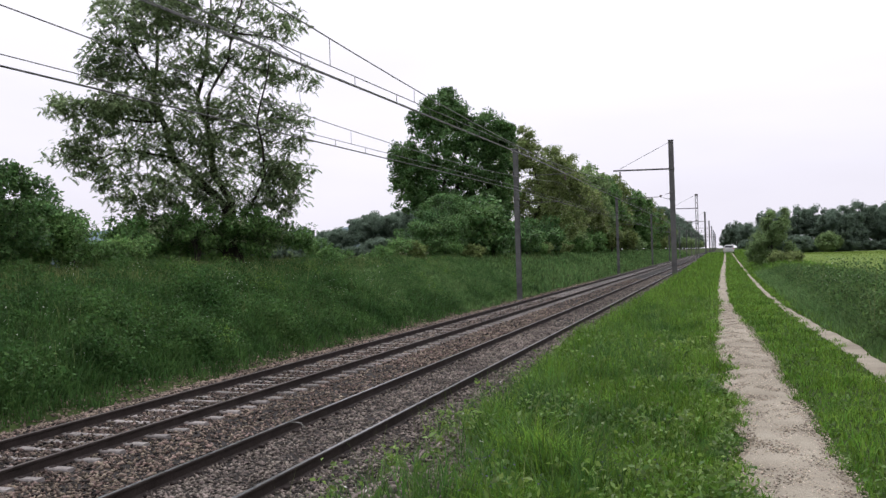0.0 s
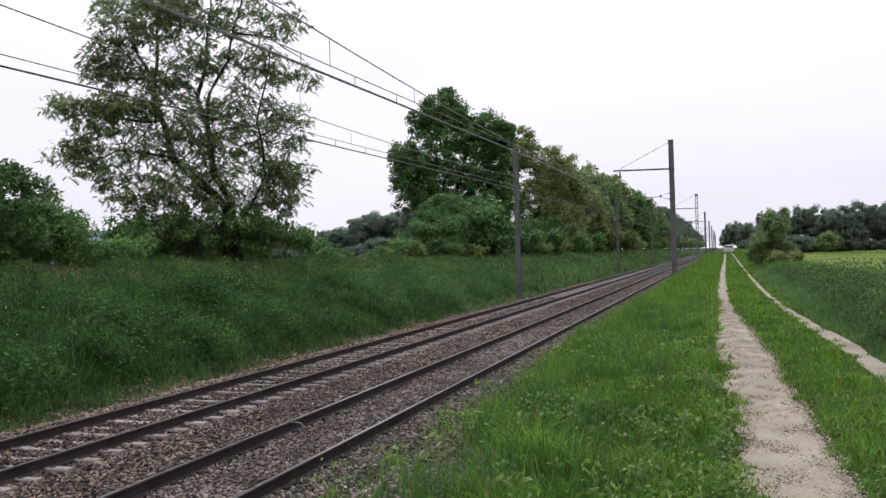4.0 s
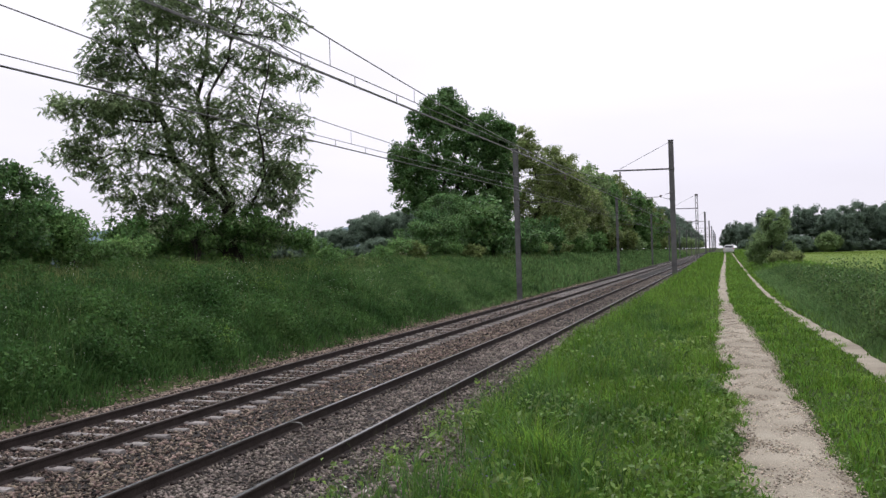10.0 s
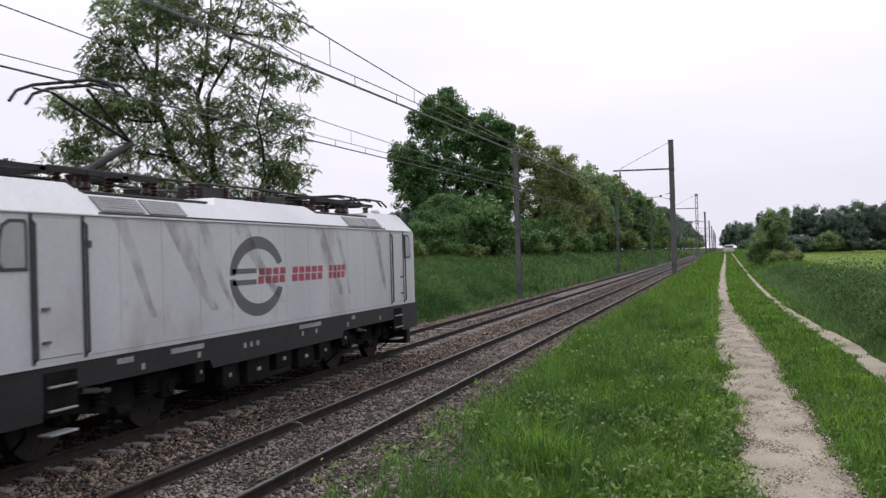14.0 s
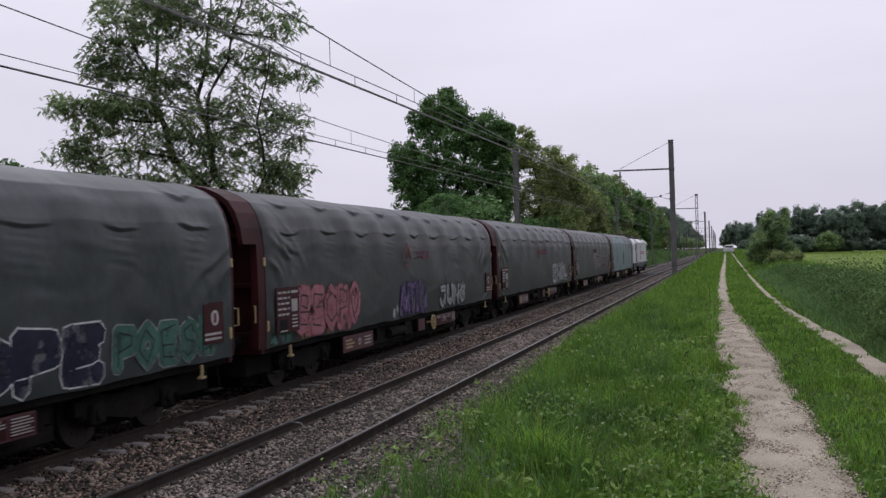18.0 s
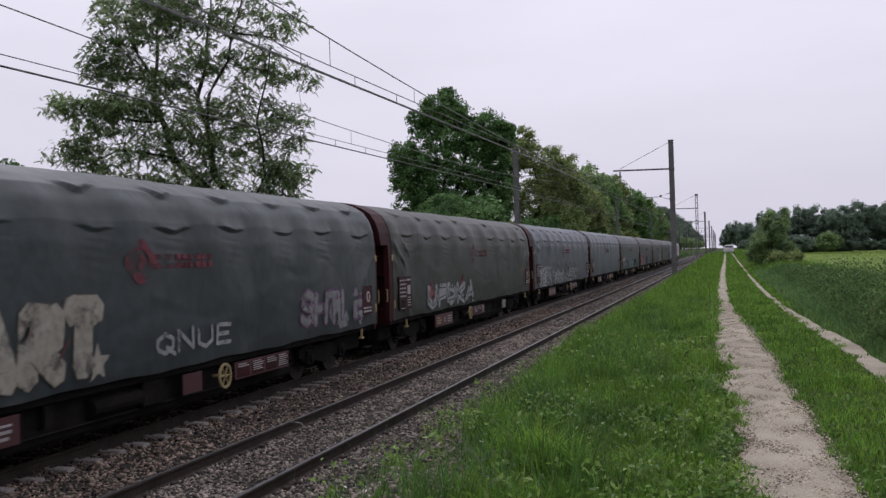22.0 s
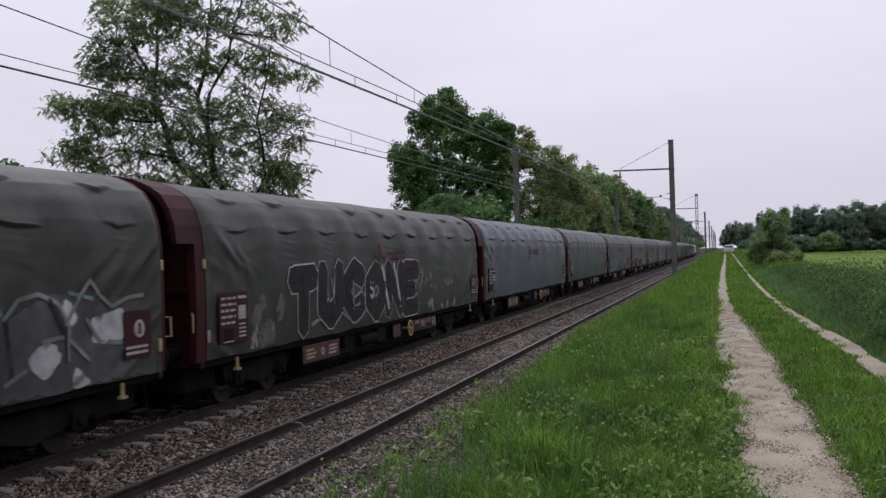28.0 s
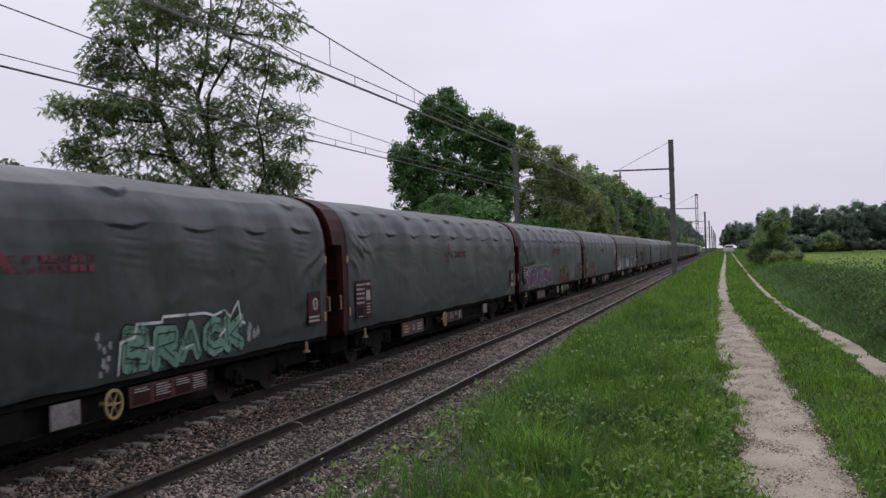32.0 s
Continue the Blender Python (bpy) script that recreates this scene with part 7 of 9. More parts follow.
# broad areas rolled or sprayed straight onto single sheets
ROLLED = {
    0: [("bigteal", [(-6.1, 0.9), (-6.42, 1.3), (-6.5, 1.9), (-6.42, 2.7), (-6.5, 3.1), (-6.27, 3.55), (-5.5, 3.72), (-4.9, 3.58), (-4.6, 3.2), (-4.62, 2.4), (-4.55, 1.5), (-4.2, 1.2), (-3.7, 1.2), (-3.3, 1.65), (-3.5, 1.76), (-4.25, 1.76), (-4.32, 2.78), (-1.55, 2.68), (-1.45, 1.9), (-1.55, 1.08), (-3.8, 0.98)]),
        ("bigteal", [(-6.75, 0.9), (-6.62, 1.9), (-6.72, 2.85), (-7.1, 3.4), (-7.8, 3.74), (-9.6, 3.74), (-11.2, 3.7), (-11.9, 3.2), (-12.0, 2.2), (-11.8, 0.9)]),
        ("dark", [(-8.8, 1.4), (-8.75, 2.3), (-9.1, 2.6), (-9.5, 2.2), (-9.4, 1.3)]),
        ("bigteal", [(-12.3, 0.9), (-12.2, 2.4), (-12.6, 3.5), (-14.2, 3.72), (-16.4, 3.6), (-17.3, 3.0), (-17.5, 1.4), (-17.0, 0.9)]), ("dark", [(-14.1, 1.5), (-14.0, 2.6), (-14.25, 2.8), (-14.5, 1.5)])],
    10: [("wine", [(-16.75, 0.92), (-16.6, 1.02), (-15.9, 1.08), (-15.3, 1.02), (-14.6, 1.1), (-13.9, 1.12), (-13.3, 1.18), (-12.9, 0.95)]),
         ("pewter", [(-6.42, 1.48), (-6.1, 1.42), (-5.99, 1.44), (-5.76, 1.33), (-6.0, 1.12), (-6.36, 1.16)]), ("pewter", [(-5.9, 1.84), (-5.63, 1.77), (-5.3, 1.76), (-5.3, 1.83), (-4.27, 1.78), (-4.25, 1.68), (-3.9, 1.74), (-3.88, 1.85), (-2.45, 1.74), (-2.11, 1.39), (-1.99, 1.02), (-5.72, 0.98), (-5.85, 1.44)]),
         ("pewter", [(-2.0, 1.75), (-1.72, 1.76), (-1.39, 1.51), (-1.41, 1.1), (-1.85, 1.05)]), ("magenta", [(-6.25, 1.72), (-5.89, 1.68), (-5.87, 1.45), (-6.15, 1.48)]), ("magenta", [(-4.28, 1.92), (-3.9, 1.87), (-3.95, 1.76), (-4.22, 1.73)]), ("magenta", [(-6.55, 1.31), (-6.35, 1.12), (-5.8, 1.05), (-6.5, 0.96)]),
         ("magenta", [(-2.37, 1.67), (-2.09, 1.88), (-1.32, 1.86), (-1.25, 1.55), (-1.4, 1.52), (-1.62, 1.76), (-2.05, 1.76)]), ("brick", [(-2.0, 1.02), (-1.2, 1.2), (-0.1, 1.3), (-0.1, 0.95), (-2.0, 0.94)])],
    11: [("ash", [(-9.8, 0.93), (-9.9, 1.75), (-9.2, 1.95), (-8.3, 1.7), (-7.4, 1.95), (-6.8, 1.7), (-6.5, 0.93)]),
         ("brick", [(-6.7, 0.95), (-5.9, 1.35), (-5.0, 1.72), (-3.9, 1.78), (-2.7, 2.05), (-0.05, 2.02), (-0.05, 0.93), (-3.0, 0.93)]),
         ("aqua", [(-7.0, 1.36), (-6.3, 1.72), (-6.25, 2.0), (-5.75, 1.88), (-5.8, 1.66), (-5.35, 1.72), (-5.9, 1.38), (-6.4, 1.25)]), ("aqua", [(-5.05, 1.76), (-4.85, 2.06), (-4.5, 1.95), (-3.75, 1.98), (-3.95, 1.80), (-4.7, 1.72)]),
         ("aqua", [(-5.6, 0.95), (-5.3, 1.2), (-5.0, 1.0), (-5.3, 0.93)]), ("aqua", [(-0.7, 1.0), (-0.4, 1.3), (-0.05, 1.25), (-0.05, 0.95)])],
    15: [("ash", [(-15.9, 0.93), (-15.75, 2.4), (-14.9, 2.34), (-14.45, 1.95), (-14.3, 2.26), (-12.5, 2.02), (-12.3, 2.1), (-11.0, 2.22), (-10.8, 1.6), (-9.6, 1.7), (-8.4, 2.2), (-7.8, 2.22), (-6.8, 2.02), (-6.0, 2.3), (-5.8, 2.02), (-4.4, 2.32), (-3.6, 2.16), (-3.4, 1.9), (-2.6, 2.22), (-1.7, 2.1), (-0.6, 2.1), (-0.1, 0.93)]),
         ("chalk", [(-18.65, 0.95), (-18.6, 1.9), (-17.9, 2.22), (-17.3, 1.9), (-17.0, 1.25), (-16.7, 1.5), (-16.1, 1.86), (-15.8, 1.3), (-15.9, 0.95)]), ("chalk", [(-14.9, 2.2), (-14.5, 1.9), (-14.6, 1.3), (-13.9, 0.95), (-14.7, 0.98), (-15.0, 1.4)]),
         ("chalk", [(-10.9, 1.0), (-10.8, 1.9), (-10.2, 1.75), (-9.9, 1.4), (-9.2, 2.05), (-8.5, 1.4), (-8.7, 0.98), (-9.3, 1.2), (-9.9, 1.0), (-10.3, 1.3)]), ("chalk", [(-6.0, 0.95), (-5.9, 1.7), (-5.75, 1.7), (-5.45, 0.95)]),
         ("chalk", [(-5.7, 1.95), (-5.3, 2.15), (-4.7, 2.0), (-5.0, 1.86)]), ("chalk", [(-3.01, 1.3), (-2.89, 1.55), (-2.51, 1.6), (-2.36, 1.35), (-2.75, 1.1)]), ("chalk", [(-2.36, 2.05), (-2.19, 2.12), (-1.98, 1.83), (-2.21, 1.76)]), ("chalk", [(-1.74, 1.82), (-0.97, 1.96), (-0.8, 1.52), (-1.67, 1.48)]), ("chalk", [(-2.13, 1.26), (-1.66, 0.93), (-2.15, 0.93)])],
    16: [("brick", [(-17.0, 0.93), (-16.2, 1.6), (-15.6, 2.05), (-15.3, 1.62), (-15.0, 1.95), (-14.7, 1.66), (-13.8, 2.06), (-13.3, 1.6), (-12.9, 0.92)])],
    17: [("wine", [(-18.3, 1.75), (-17.9, 2.08), (-16.6, 2.1), (-15.6, 2.16), (-15.5, 2.0), (-17.2, 1.9), (-17.6, 1.6)]), ("pewter", [(-4.46, 1.87), (-4.18, 1.89), (-4.1, 1.0), (-4.46, 1.0)]), ("pewter", [(-4.08, 1.05), (-3.86, 1.7), (-3.95, 2.04), (-3.73, 2.24), (-3.5, 2.19), (-3.32, 1.99), (-3.21, 1.61), (-2.94, 1.02)]), ("ash", [(-2.85, 1.02), (-2.7, 1.71), (-2.16, 1.88), (-1.48, 1.87), (-1.05, 1.55), (-1.2, 1.0)]), ("brick", [(-8.3, 0.95), (-8.2, 1.35), (-6.5, 1.4), (-5.0, 1.3), (-5.0, 0.93)])],
}
for i, kinds in ROLLED.items():
    for ch in WAGONS[i].children:
        if ch.name.startswith("tarp"):
            ch.data = make_tarp({"dark": TARP_DARK, "grey": TARP_GREY, "blue": TARP_BLUE, "olive": TARP_OLIVE}[SHEETS[i]], SEEDS[i % 3], True)
    for k, (colour, outline) in enumerate(kinds):
        paint_film(WAGONS[i], SEEDS[i % 3], colour, outline, 7 if (i, k) == (10, 0) else k % 3 if colour in ("bigteal", "ash") else 2)


def dress_wagons():
    W = WAGONS
    for i in (2, 6, 8, 10, 16, 17, 19, 4):
        red_print(W[i], False)
    for i in (1, 3, 5, 7, 9, 11, 13, 14, 18):
        red_print(W[i], True)
    graffiti(W[1], "TAU", -9.4, -6.2, 1.3, 2.35, "maroon", "white", 0.08, 2, 0.035, spread=0.9)
    graffiti(W[1], "OTL", -5.2, -1.4, 1.3, 2.2, "maroon", "tan", 0.07, 3, 0.035, spread=0.9)
    smear(W[2], -6.2, -1.8, 1.15, 1.8, "grey", 40, 10, 0.2)
    graffiti(W[2], "EMSL", -6.5, -1.6, 0.98, 2.05, "silver", "plum", 0.21, 4, 0.022, "fat silver letters", 1.0)
    graffiti(W[3], "BEOPO", -17.4, -13.9, 0.95, 2.02, "pink", "red", 0.17, 5, 0.02, spread=1.1)
    smear(W[3], -17.2, -14.1, 1.1, 1.8, "pink", 5, 9, 0.26)
    smear(W[3], -17.3, -14.0, 0.96, 1.1, "ochre", 6, 7, 0.14)
    smear(W[3], -18.5, -17.6, 0.97, 1.2, "green", 8, 7, 0.14)
    graffiti(W[3], "ARYA", -10.85, -8.3, 0.92, 1.88, "purple", "navy", 0.13, 6, 0.03, spread=1.05)
    lines(W[3], "silver", 0.018, [[(-10.3, 1.1), (-10.2, 1.55)], [(-9.6, 1.0), (-9.5, 1.45)], [(-9.0, 1.2), (-8.8, 1.7)], [(-8.5, 1.1), (-8.4, 1.5)]], "thin pale lines on purple letters")
    smear(W[3], -11.3, -10.9, 0.98, 1.25, "silver", 7, 4, 0.1)
    graffiti(W[3], "JUNG", -7.0, -4.0, 0.93, 1.72, "silver", "navy", 0.10, 7, 0.03, spread=1.05)
    graffiti(W[4], "NOCIF", -17.3, -15.2, 1.55, 2.0, "white", None, 0.036, 8, spread=0.75)
    graffiti(W[4], "STEAK", -16.8, -14.6, 1.0, 1.45, "silver", None, 0.038, 9, spread=0.7)
    graffiti(W[4], "OTVF", -14.4, -11.8, 0.95, 1.78, "navy", "white", 0.085, 10, 0.026, spread=1.05)
    graffiti(W[4], "AUENO", -11.1, -7.1, 0.93, 1.72, "teal", "white", 0.08, 11, 0.022, spread=1.1)
    graffiti(W[4], "OPE", -6.5, -3.7, 0.93, 1.85, "navy", "white", 0.15, 12, 0.024, spread=1.05)
    graffiti(W[4], "POESE", -3.5, -0.6, 0.95, 1.72, "green", "silver", 0.125, 13, 0.018, spread=1.1)
    graffiti(W[6], "PONEVA", -18.3, -14.2, 0.90, 1.85, "silver", "white", 0.10, 13, 0.03, "row of silver letters", 0.9)
    smear(W[6], -18.3, -14.4, 0.98, 1.5, "grey", 12, 12, 0.2)
    graffiti(W[6], "18H00", -14.0, -10.3, 0.88, 1.74, "silver", "black", 0.15, 14, 0.03, "fat silver figures with black outline", 1.08)
    graffiti(W[6], "APERO", -9.75, -5.5, 0.87, 1.74, "silver", "black", 0.15, 15, 0.032, "fat silver letters with black outline", 1.12)
    graffiti(W[6], "!!", -5.5, -4.6, 0.92, 1.72, "silver", "black", 0.10, 17, 0.03, "fat silver marks with black outline", 1.3)
    rr2 = random.Random(6)
    for k in range(26):
        y = -13.6 + 0.37 * k
        star(W[6], y, (1.78 if k < 9 else 1.72) + rr2.uniform(0.02, 0.22) if y > -9.6 or y < -10.4 else rr2.uniform(1.0, 1.7), rr2.uniform(0.14, 0.20), rr2.choice(["pink", "violet", "lime", "red", "cream", "purple", "teal"]))
    for k in range(6):
        star(W[6], -4.35 + rr2.uniform(-0.15, 0.25), 1.0 + 0.13 * k, 0.11, rr2.choice(["pink", "lime", "cream", "ochre"]))
    smear(W[7], -15.6, -10.6, 1.2, 1.7, "red", 16, 6, 0.22)
    graffiti(W[7], "UPDKA", -15.8, -10.2, 0.93, 1.74, "silver", "dark", 0.24, 15, 0.02, spread=1.08)
    smear(W[7], -2.2, -1.4, 1.5, 1.9, "ochre", 17, 3, 0.12)
    smear(W[7], -1.6, -0.9, 1.0, 1.3, "grey", 18, 5, 0.09)
    graffiti(W[8], "EL", -16.8, -14.8, 0.95, 2.12, "cream", "tan", 0.20, 18, 0.018, spread=1.1)
    graffiti(W[8], "LART", -14.6, -11.2, 1.0, 2.15, "cream", "tan", 0.19, 19, 0.018, spread=1.12)
    lines(W[8], "maroon", 0.022, [[(-16.2, 1.3), (-16.1, 1.0)], [(-14.1, 1.2), (-13.7, 1.6)], [(-12.8, 1.9), (-12.6, 1.7)], [(-12.2, 1.25), (-11.9, 1.6)], [(-15.3, 1.5), (-15.1, 1.4)]], "thin maroon strokes on cream letters")
    star(W[8], -11.3, 1.22, 0.30, "cream")
    graffiti(W[8], "QNUE", -9.9, -7.4, 1.08, 1.56, "silver", None, 0.036, 19, spread=0.8)
    smear(W[8], -4.6, -1.0, 1.0, 1.7, "grey", 61, 8, 0.22)
    graffiti(W[8], "SHTIE", -4.6, -0.9, 1.1, 1.9, "grey", "violet", 0.07, 20, spread=1.05)
    graffiti(W[9], "RUAN", -14.7, -10.7, 0.93, 2.05, "silver", "dark", 0.24, 21, 0.025, "fat silver letters", 1.08)
    lines(W[9], "black", 0.02, [[(-13.9, 1.5), (-13.4, 1.2), (-13.0, 1.0)], [(-12.4, 1.8), (-12.3, 1.1)], [(-11.6, 1.7), (-11.3, 1.1)]], "thin black lines on silver letters")
    graffiti(W[9], "E", -10.4, -9.7, 1.0, 1.95, "teal", "dark", 0.08, 22)
    smear(W[9], -8.0, -4.8, 1.0, 1.4, "mint", 24, 14, 0.22)
    smear(W[9], -7.6, -5.0, 1.4, 1.8, "lime", 26, 9, 0.18)
    graffiti(W[9], "NEKO", -7.9, -4.6, 1.2, 2.05, "lime", "teal", 0.10, 23, 0.03, spread=1.08)
    graffiti(W[9], "OO", -18.5, -18.0, 2.6, 2.95, "silver", None, 0.03, 28)
    graffiti(W[9], "NE", -18.5, -17.9, 2.1, 2.4, "silver", None, 0.026, 29)
    graffiti(W[9], "XO", -15.4, -14.9, 1.3, 1.9, "silver", None, 0.028, 30)
    graffiti(W[9], "SO", -9.0, -8.3, 1.8, 2.05, "silver", None, 0.025, 27)
    smear(W[9], -2.1, -1.7, 1.3, 1.8, "silver", 25, 4, 0.09)
    graffiti(W[10], "KOBE", -16.68, -13.0, 0.95, 1.84, "black", "white", 0.14, 26, 0.03, spread=1.05)
    graffiti(W[10], "!!", -12.92, -12.35, 1.05, 1.58, "black", "white", 0.05, 27, 0.022)
    lines(W[10], "white", 0.03, [[(-16.3, 1.25), (-16.1, 1.2), (-16.05, 1.0)], [(-15.2, 1.4), (-15.1, 1.22), (-15.25, 1.2)], [(-14.0, 1.3), (-13.95, 1.0)], [(-13.6, 1.3), (-13.0, 1.45)]], "white highlights on black letters")
    smear(W[10], -16.5, -16.2, 1.9, 2.05, "violet", 31, 3, 0.1)
    graffiti(W[10], "US", -12.2, -11.5, 1.05, 1.25, "silver", None, 0.022, 33, spread=1.2)
    smear(W[10], -12.3, -11.4, 0.98, 1.1, "grey", 31, 6, 0.08)
    graffiti(W[10], "POKNORES", -11.4, -7.6, 0.97, 1.64, "dark", "silver", 0.10, 28, 0.02, spread=1.2)
    lines(W[10], "dark", 0.018, [[(-5.85, 1.44), (-5.6, 1.5), (-5.55, 1.1)], [(-5.9, 1.84), (-5.63, 1.77), (-5.25, 1.75), (-5.06, 1.3), (-5.02, 1.04)], [(-5.32, 1.83), (-4.27, 1.78), (-4.3, 1.2)], [(-4.95, 1.2), (-4.9, 1.45), (-4.65, 1.48), (-4.6, 1.2)], [(-4.27, 1.67), (-3.79, 1.76), (-3.78, 1.25), (-3.56, 1.07)], [(-4.1, 1.38), (-3.85, 1.4)],
                              [(-3.9, 1.86), (-2.45, 1.75), (-2.11, 1.39), (-1.99, 1.08)], [(-3.25, 1.78), (-3.2, 1.3)], [(-3.6, 1.2), (-3.3, 1.5), (-3.1, 1.2)], [(-2.8, 1.4), (-2.5, 1.45), (-2.45, 1.3), (-2.9, 1.25)], [(-1.85, 1.7), (-1.7, 1.3), (-1.5, 1.6)]], "thin dark lines between grey letters")
    smear(W[10], -5.05, -4.95, 1.68, 1.74, "lime", 71, 2, 0.08)
    smear(W[10], -3.05, -2.95, 1.55, 1.62, "lime", 72, 2, 0.08)
    smear(W[10], -6.35, -6.25, 1.18, 1.24, "lime", 73, 2, 0.07)
    smear(W[11], -17.2, -13.5, 1.05, 1.5, "teal", 32, 16, 0.2)
    smear(W[11], -18.4, -17.3, 0.97, 1.1, "lime", 33, 6, 0.1)
    graffiti(W[11], "VINAKS", -17.3, -13.2, 0.92, 1.80, "aqua", "navy", 0.15, 30, 0.022, spread=1.25)
    smear(W[11], -14.4, -13.2, 1.4, 1.8, "lime", 31, 5, 0.14)
    smear(W[11], -12.9, -12.5, 1.3, 1.8, "white", 35, 4, 0.10)
    smear(W[11], -12.0, -9.4, 1.05, 1.7, "taupe", 37, 22, 0.26)
    lines(W[11], "dark", 0.02, [[(-11.9, 1.2), (-11.7, 1.8), (-11.2, 1.75), (-11.1, 1.2)], [(-10.9, 1.7), (-10.8, 1.1), (-10.4, 1.1)], [(-10.2, 1.75), (-9.9, 1.2), (-9.6, 1.7)]], "thin dark lines on taupe paint")
    lines(W[11], "silver", 0.02, [[(-9.7, 1.2), (-9.6, 1.75), (-9.1, 1.9), (-8.9, 1.4), (-9.2, 1.1)], [(-8.8, 1.0), (-8.7, 1.6), (-8.3, 1.65), (-8.2, 1.05)], [(-8.0, 1.75), (-7.3, 1.85), (-7.0, 1.5), (-7.3, 1.0), (-7.8, 0.98)], [(-7.9, 1.5), (-7.3, 1.5)]], "thin silver outlines")
    lines(W[11], "chalk", 0.03, [[(-3.01, 1.89), (-2.67, 2.0), (-2.42, 1.94)], [(-3.32, 1.55), (-2.91, 1.57), (-2.84, 1.62)], [(-4.36, 1.09), (-3.91, 1.13)], [(-4.56, 1.6), (-4.46, 1.67), (-4.07, 1.65)], [(-3.3, 1.18), (-3.0, 1.24), (-2.9, 1.12)]], "short white strokes on maroon paint")
    lines(W[11], "chalk", 0.014, [[(-2.22, 1.51), (-1.6, 1.42), (-1.1, 1.24)], [(-2.13, 1.91), (-1.26, 1.68)], [(-4.39, 1.03), (-3.33, 1.15), (-2.17, 1.16), (-1.2, 1.1)], [(-2.2, 1.35), (-1.4, 1.05)], [(-2.8, 1.0), (-2.3, 1.2)]], "thin pale lines on maroon paint")
    graffiti(W[12], "AVR", -1.2, -0.1, 0.96, 1.25, "white", None, 0.032, 35)
    smear(W[12], -3.1, -1.7, 1.2, 1.5, "maroon", 36, 4, 0.16)
    smear(W[13], -2.2, -1.2, 1.2, 1.9, "ochre", 37, 6, 0.2)
    graffiti(W[14], "TUCONE", -15.6, -6.95, 0.92, 2.5, "plum", "chalk", 0.27, 47, 0.03, "tall dark letters with white outline", 1.1)
    lines(W[14], "chalk", 0.07, [[(-9.0, 2.35), (-8.75, 1.9), (-8.45, 1.2)], [(-9.7, 1.7), (-9.4, 1.15)], [(-9.95, 2.3), (-9.75, 1.95)]], "broad white drips on tall letters")
    smear(W[14], -17.0, -15.9, 0.98, 1.75, "taupe", 49, 12, 0.2)
    lines(W[14], "grey", 0.04, [[(-13.3, 2.1), (-13.1, 1.5), (-13.2, 1.2)], [(-12.0, 2.0), (-12.0, 1.4), (-11.6, 1.5)], [(-12.6, 1.3), (-12.3, 1.2)], [(-14.4, 1.2), (-14.0, 1.3)], [(-7.4, 1.9), (-7.1, 1.85), (-7.3, 1.5)]], "grey spray lines on tall letters")
    graffiti(W[14], "S", -10.95, -10.6, 1.5, 2.1, "chalk", None, 0.035, 40, spread=1.3)
    smear(W[14], -7.0, -4.9, 1.6, 2.2, "grey", 39, 12, 0.09)
    graffiti(W[14], "MEO", -4.4, -3.2, 1.6, 1.9, "tan", None, 0.03, 40)
    smear(W[14], -17.2, -15.8, 1.0, 1.6, "tan", 41, 6, 0.16)
    smear(W[14], -6.8, -0.9, 1.0, 1.2, "grey", 42, 9, 0.13)
    lines(W[15], "teal", 0.028, [[(-7.9, 2.22), (-6.8, 2.04), (-6.0, 2.3), (-5.8, 2.05)], [(-4.4, 2.34), (-3.6, 2.18), (-3.5, 2.0)], [(-15.7, 2.42), (-14.9, 2.36)], [(-14.3, 2.26), (-12.5, 2.03)], [(-2.2, 2.2), (-1.7, 2.1)]], "teal edges of broad letters")
    lines(W[15], "dark", 0.03, [[(-15.9, 1.6), (-15.7, 2.35), (-15.2, 2.3), (-14.9, 1.9)], [(-14.3, 2.2), (-13.5, 1.95), (-12.5, 2.0), (-12.3, 1.2)], [(-12.2, 1.9), (-11.1, 2.15)], [(-8.3, 2.1), (-8.2, 1.2)], [(-3.4, 1.9), (-3.3, 1.2)], [(-5.0, 1.1), (-4.9, 1.9), (-4.5, 2.2)], [(-2.6, 2.15), (-2.2, 1.5)], [(-6.1, 1.2), (-6.0, 2.2)]], "dark lines between broad letters")
    lines(W[15], "pewter", 0.03, [[(-3.44, 1.94), (-3.18, 2.15), (-2.81, 2.21), (-2.43, 2.08), (-2.21, 1.78), (-2.23, 1.34)], [(-2.27, 1.79), (-1.95, 2.18), (-1.76, 2.35), (-1.51, 2.12), (-1.28, 1.97), (-0.89, 2.08), (-0.53, 2.1)], [(-1.84, 1.83), (-1.54, 1.5), (-1.0, 1.45)], [(-3.42, 1.16), (-3.06, 1.29)], [(-2.73, 1.61), (-2.27, 1.64), (-1.8, 1.29)],
                                [(-8.2, 1.2), (-8.0, 1.9), (-7.5, 2.0), (-7.1, 1.5), (-6.9, 1.1)], [(-13.8, 1.1), (-13.6, 1.8), (-13.1, 1.9), (-12.8, 1.2)], [(-11.9, 1.2), (-11.7, 1.9), (-11.3, 1.3)], [(-4.7, 1.1), (-4.5, 1.9), (-4.0, 2.0), (-3.8, 1.3)]], "broad pale spray lines")
    smear(W[15], -17.4, -13.8, 1.3, 1.6, "lime", 43, 4, 0.07)
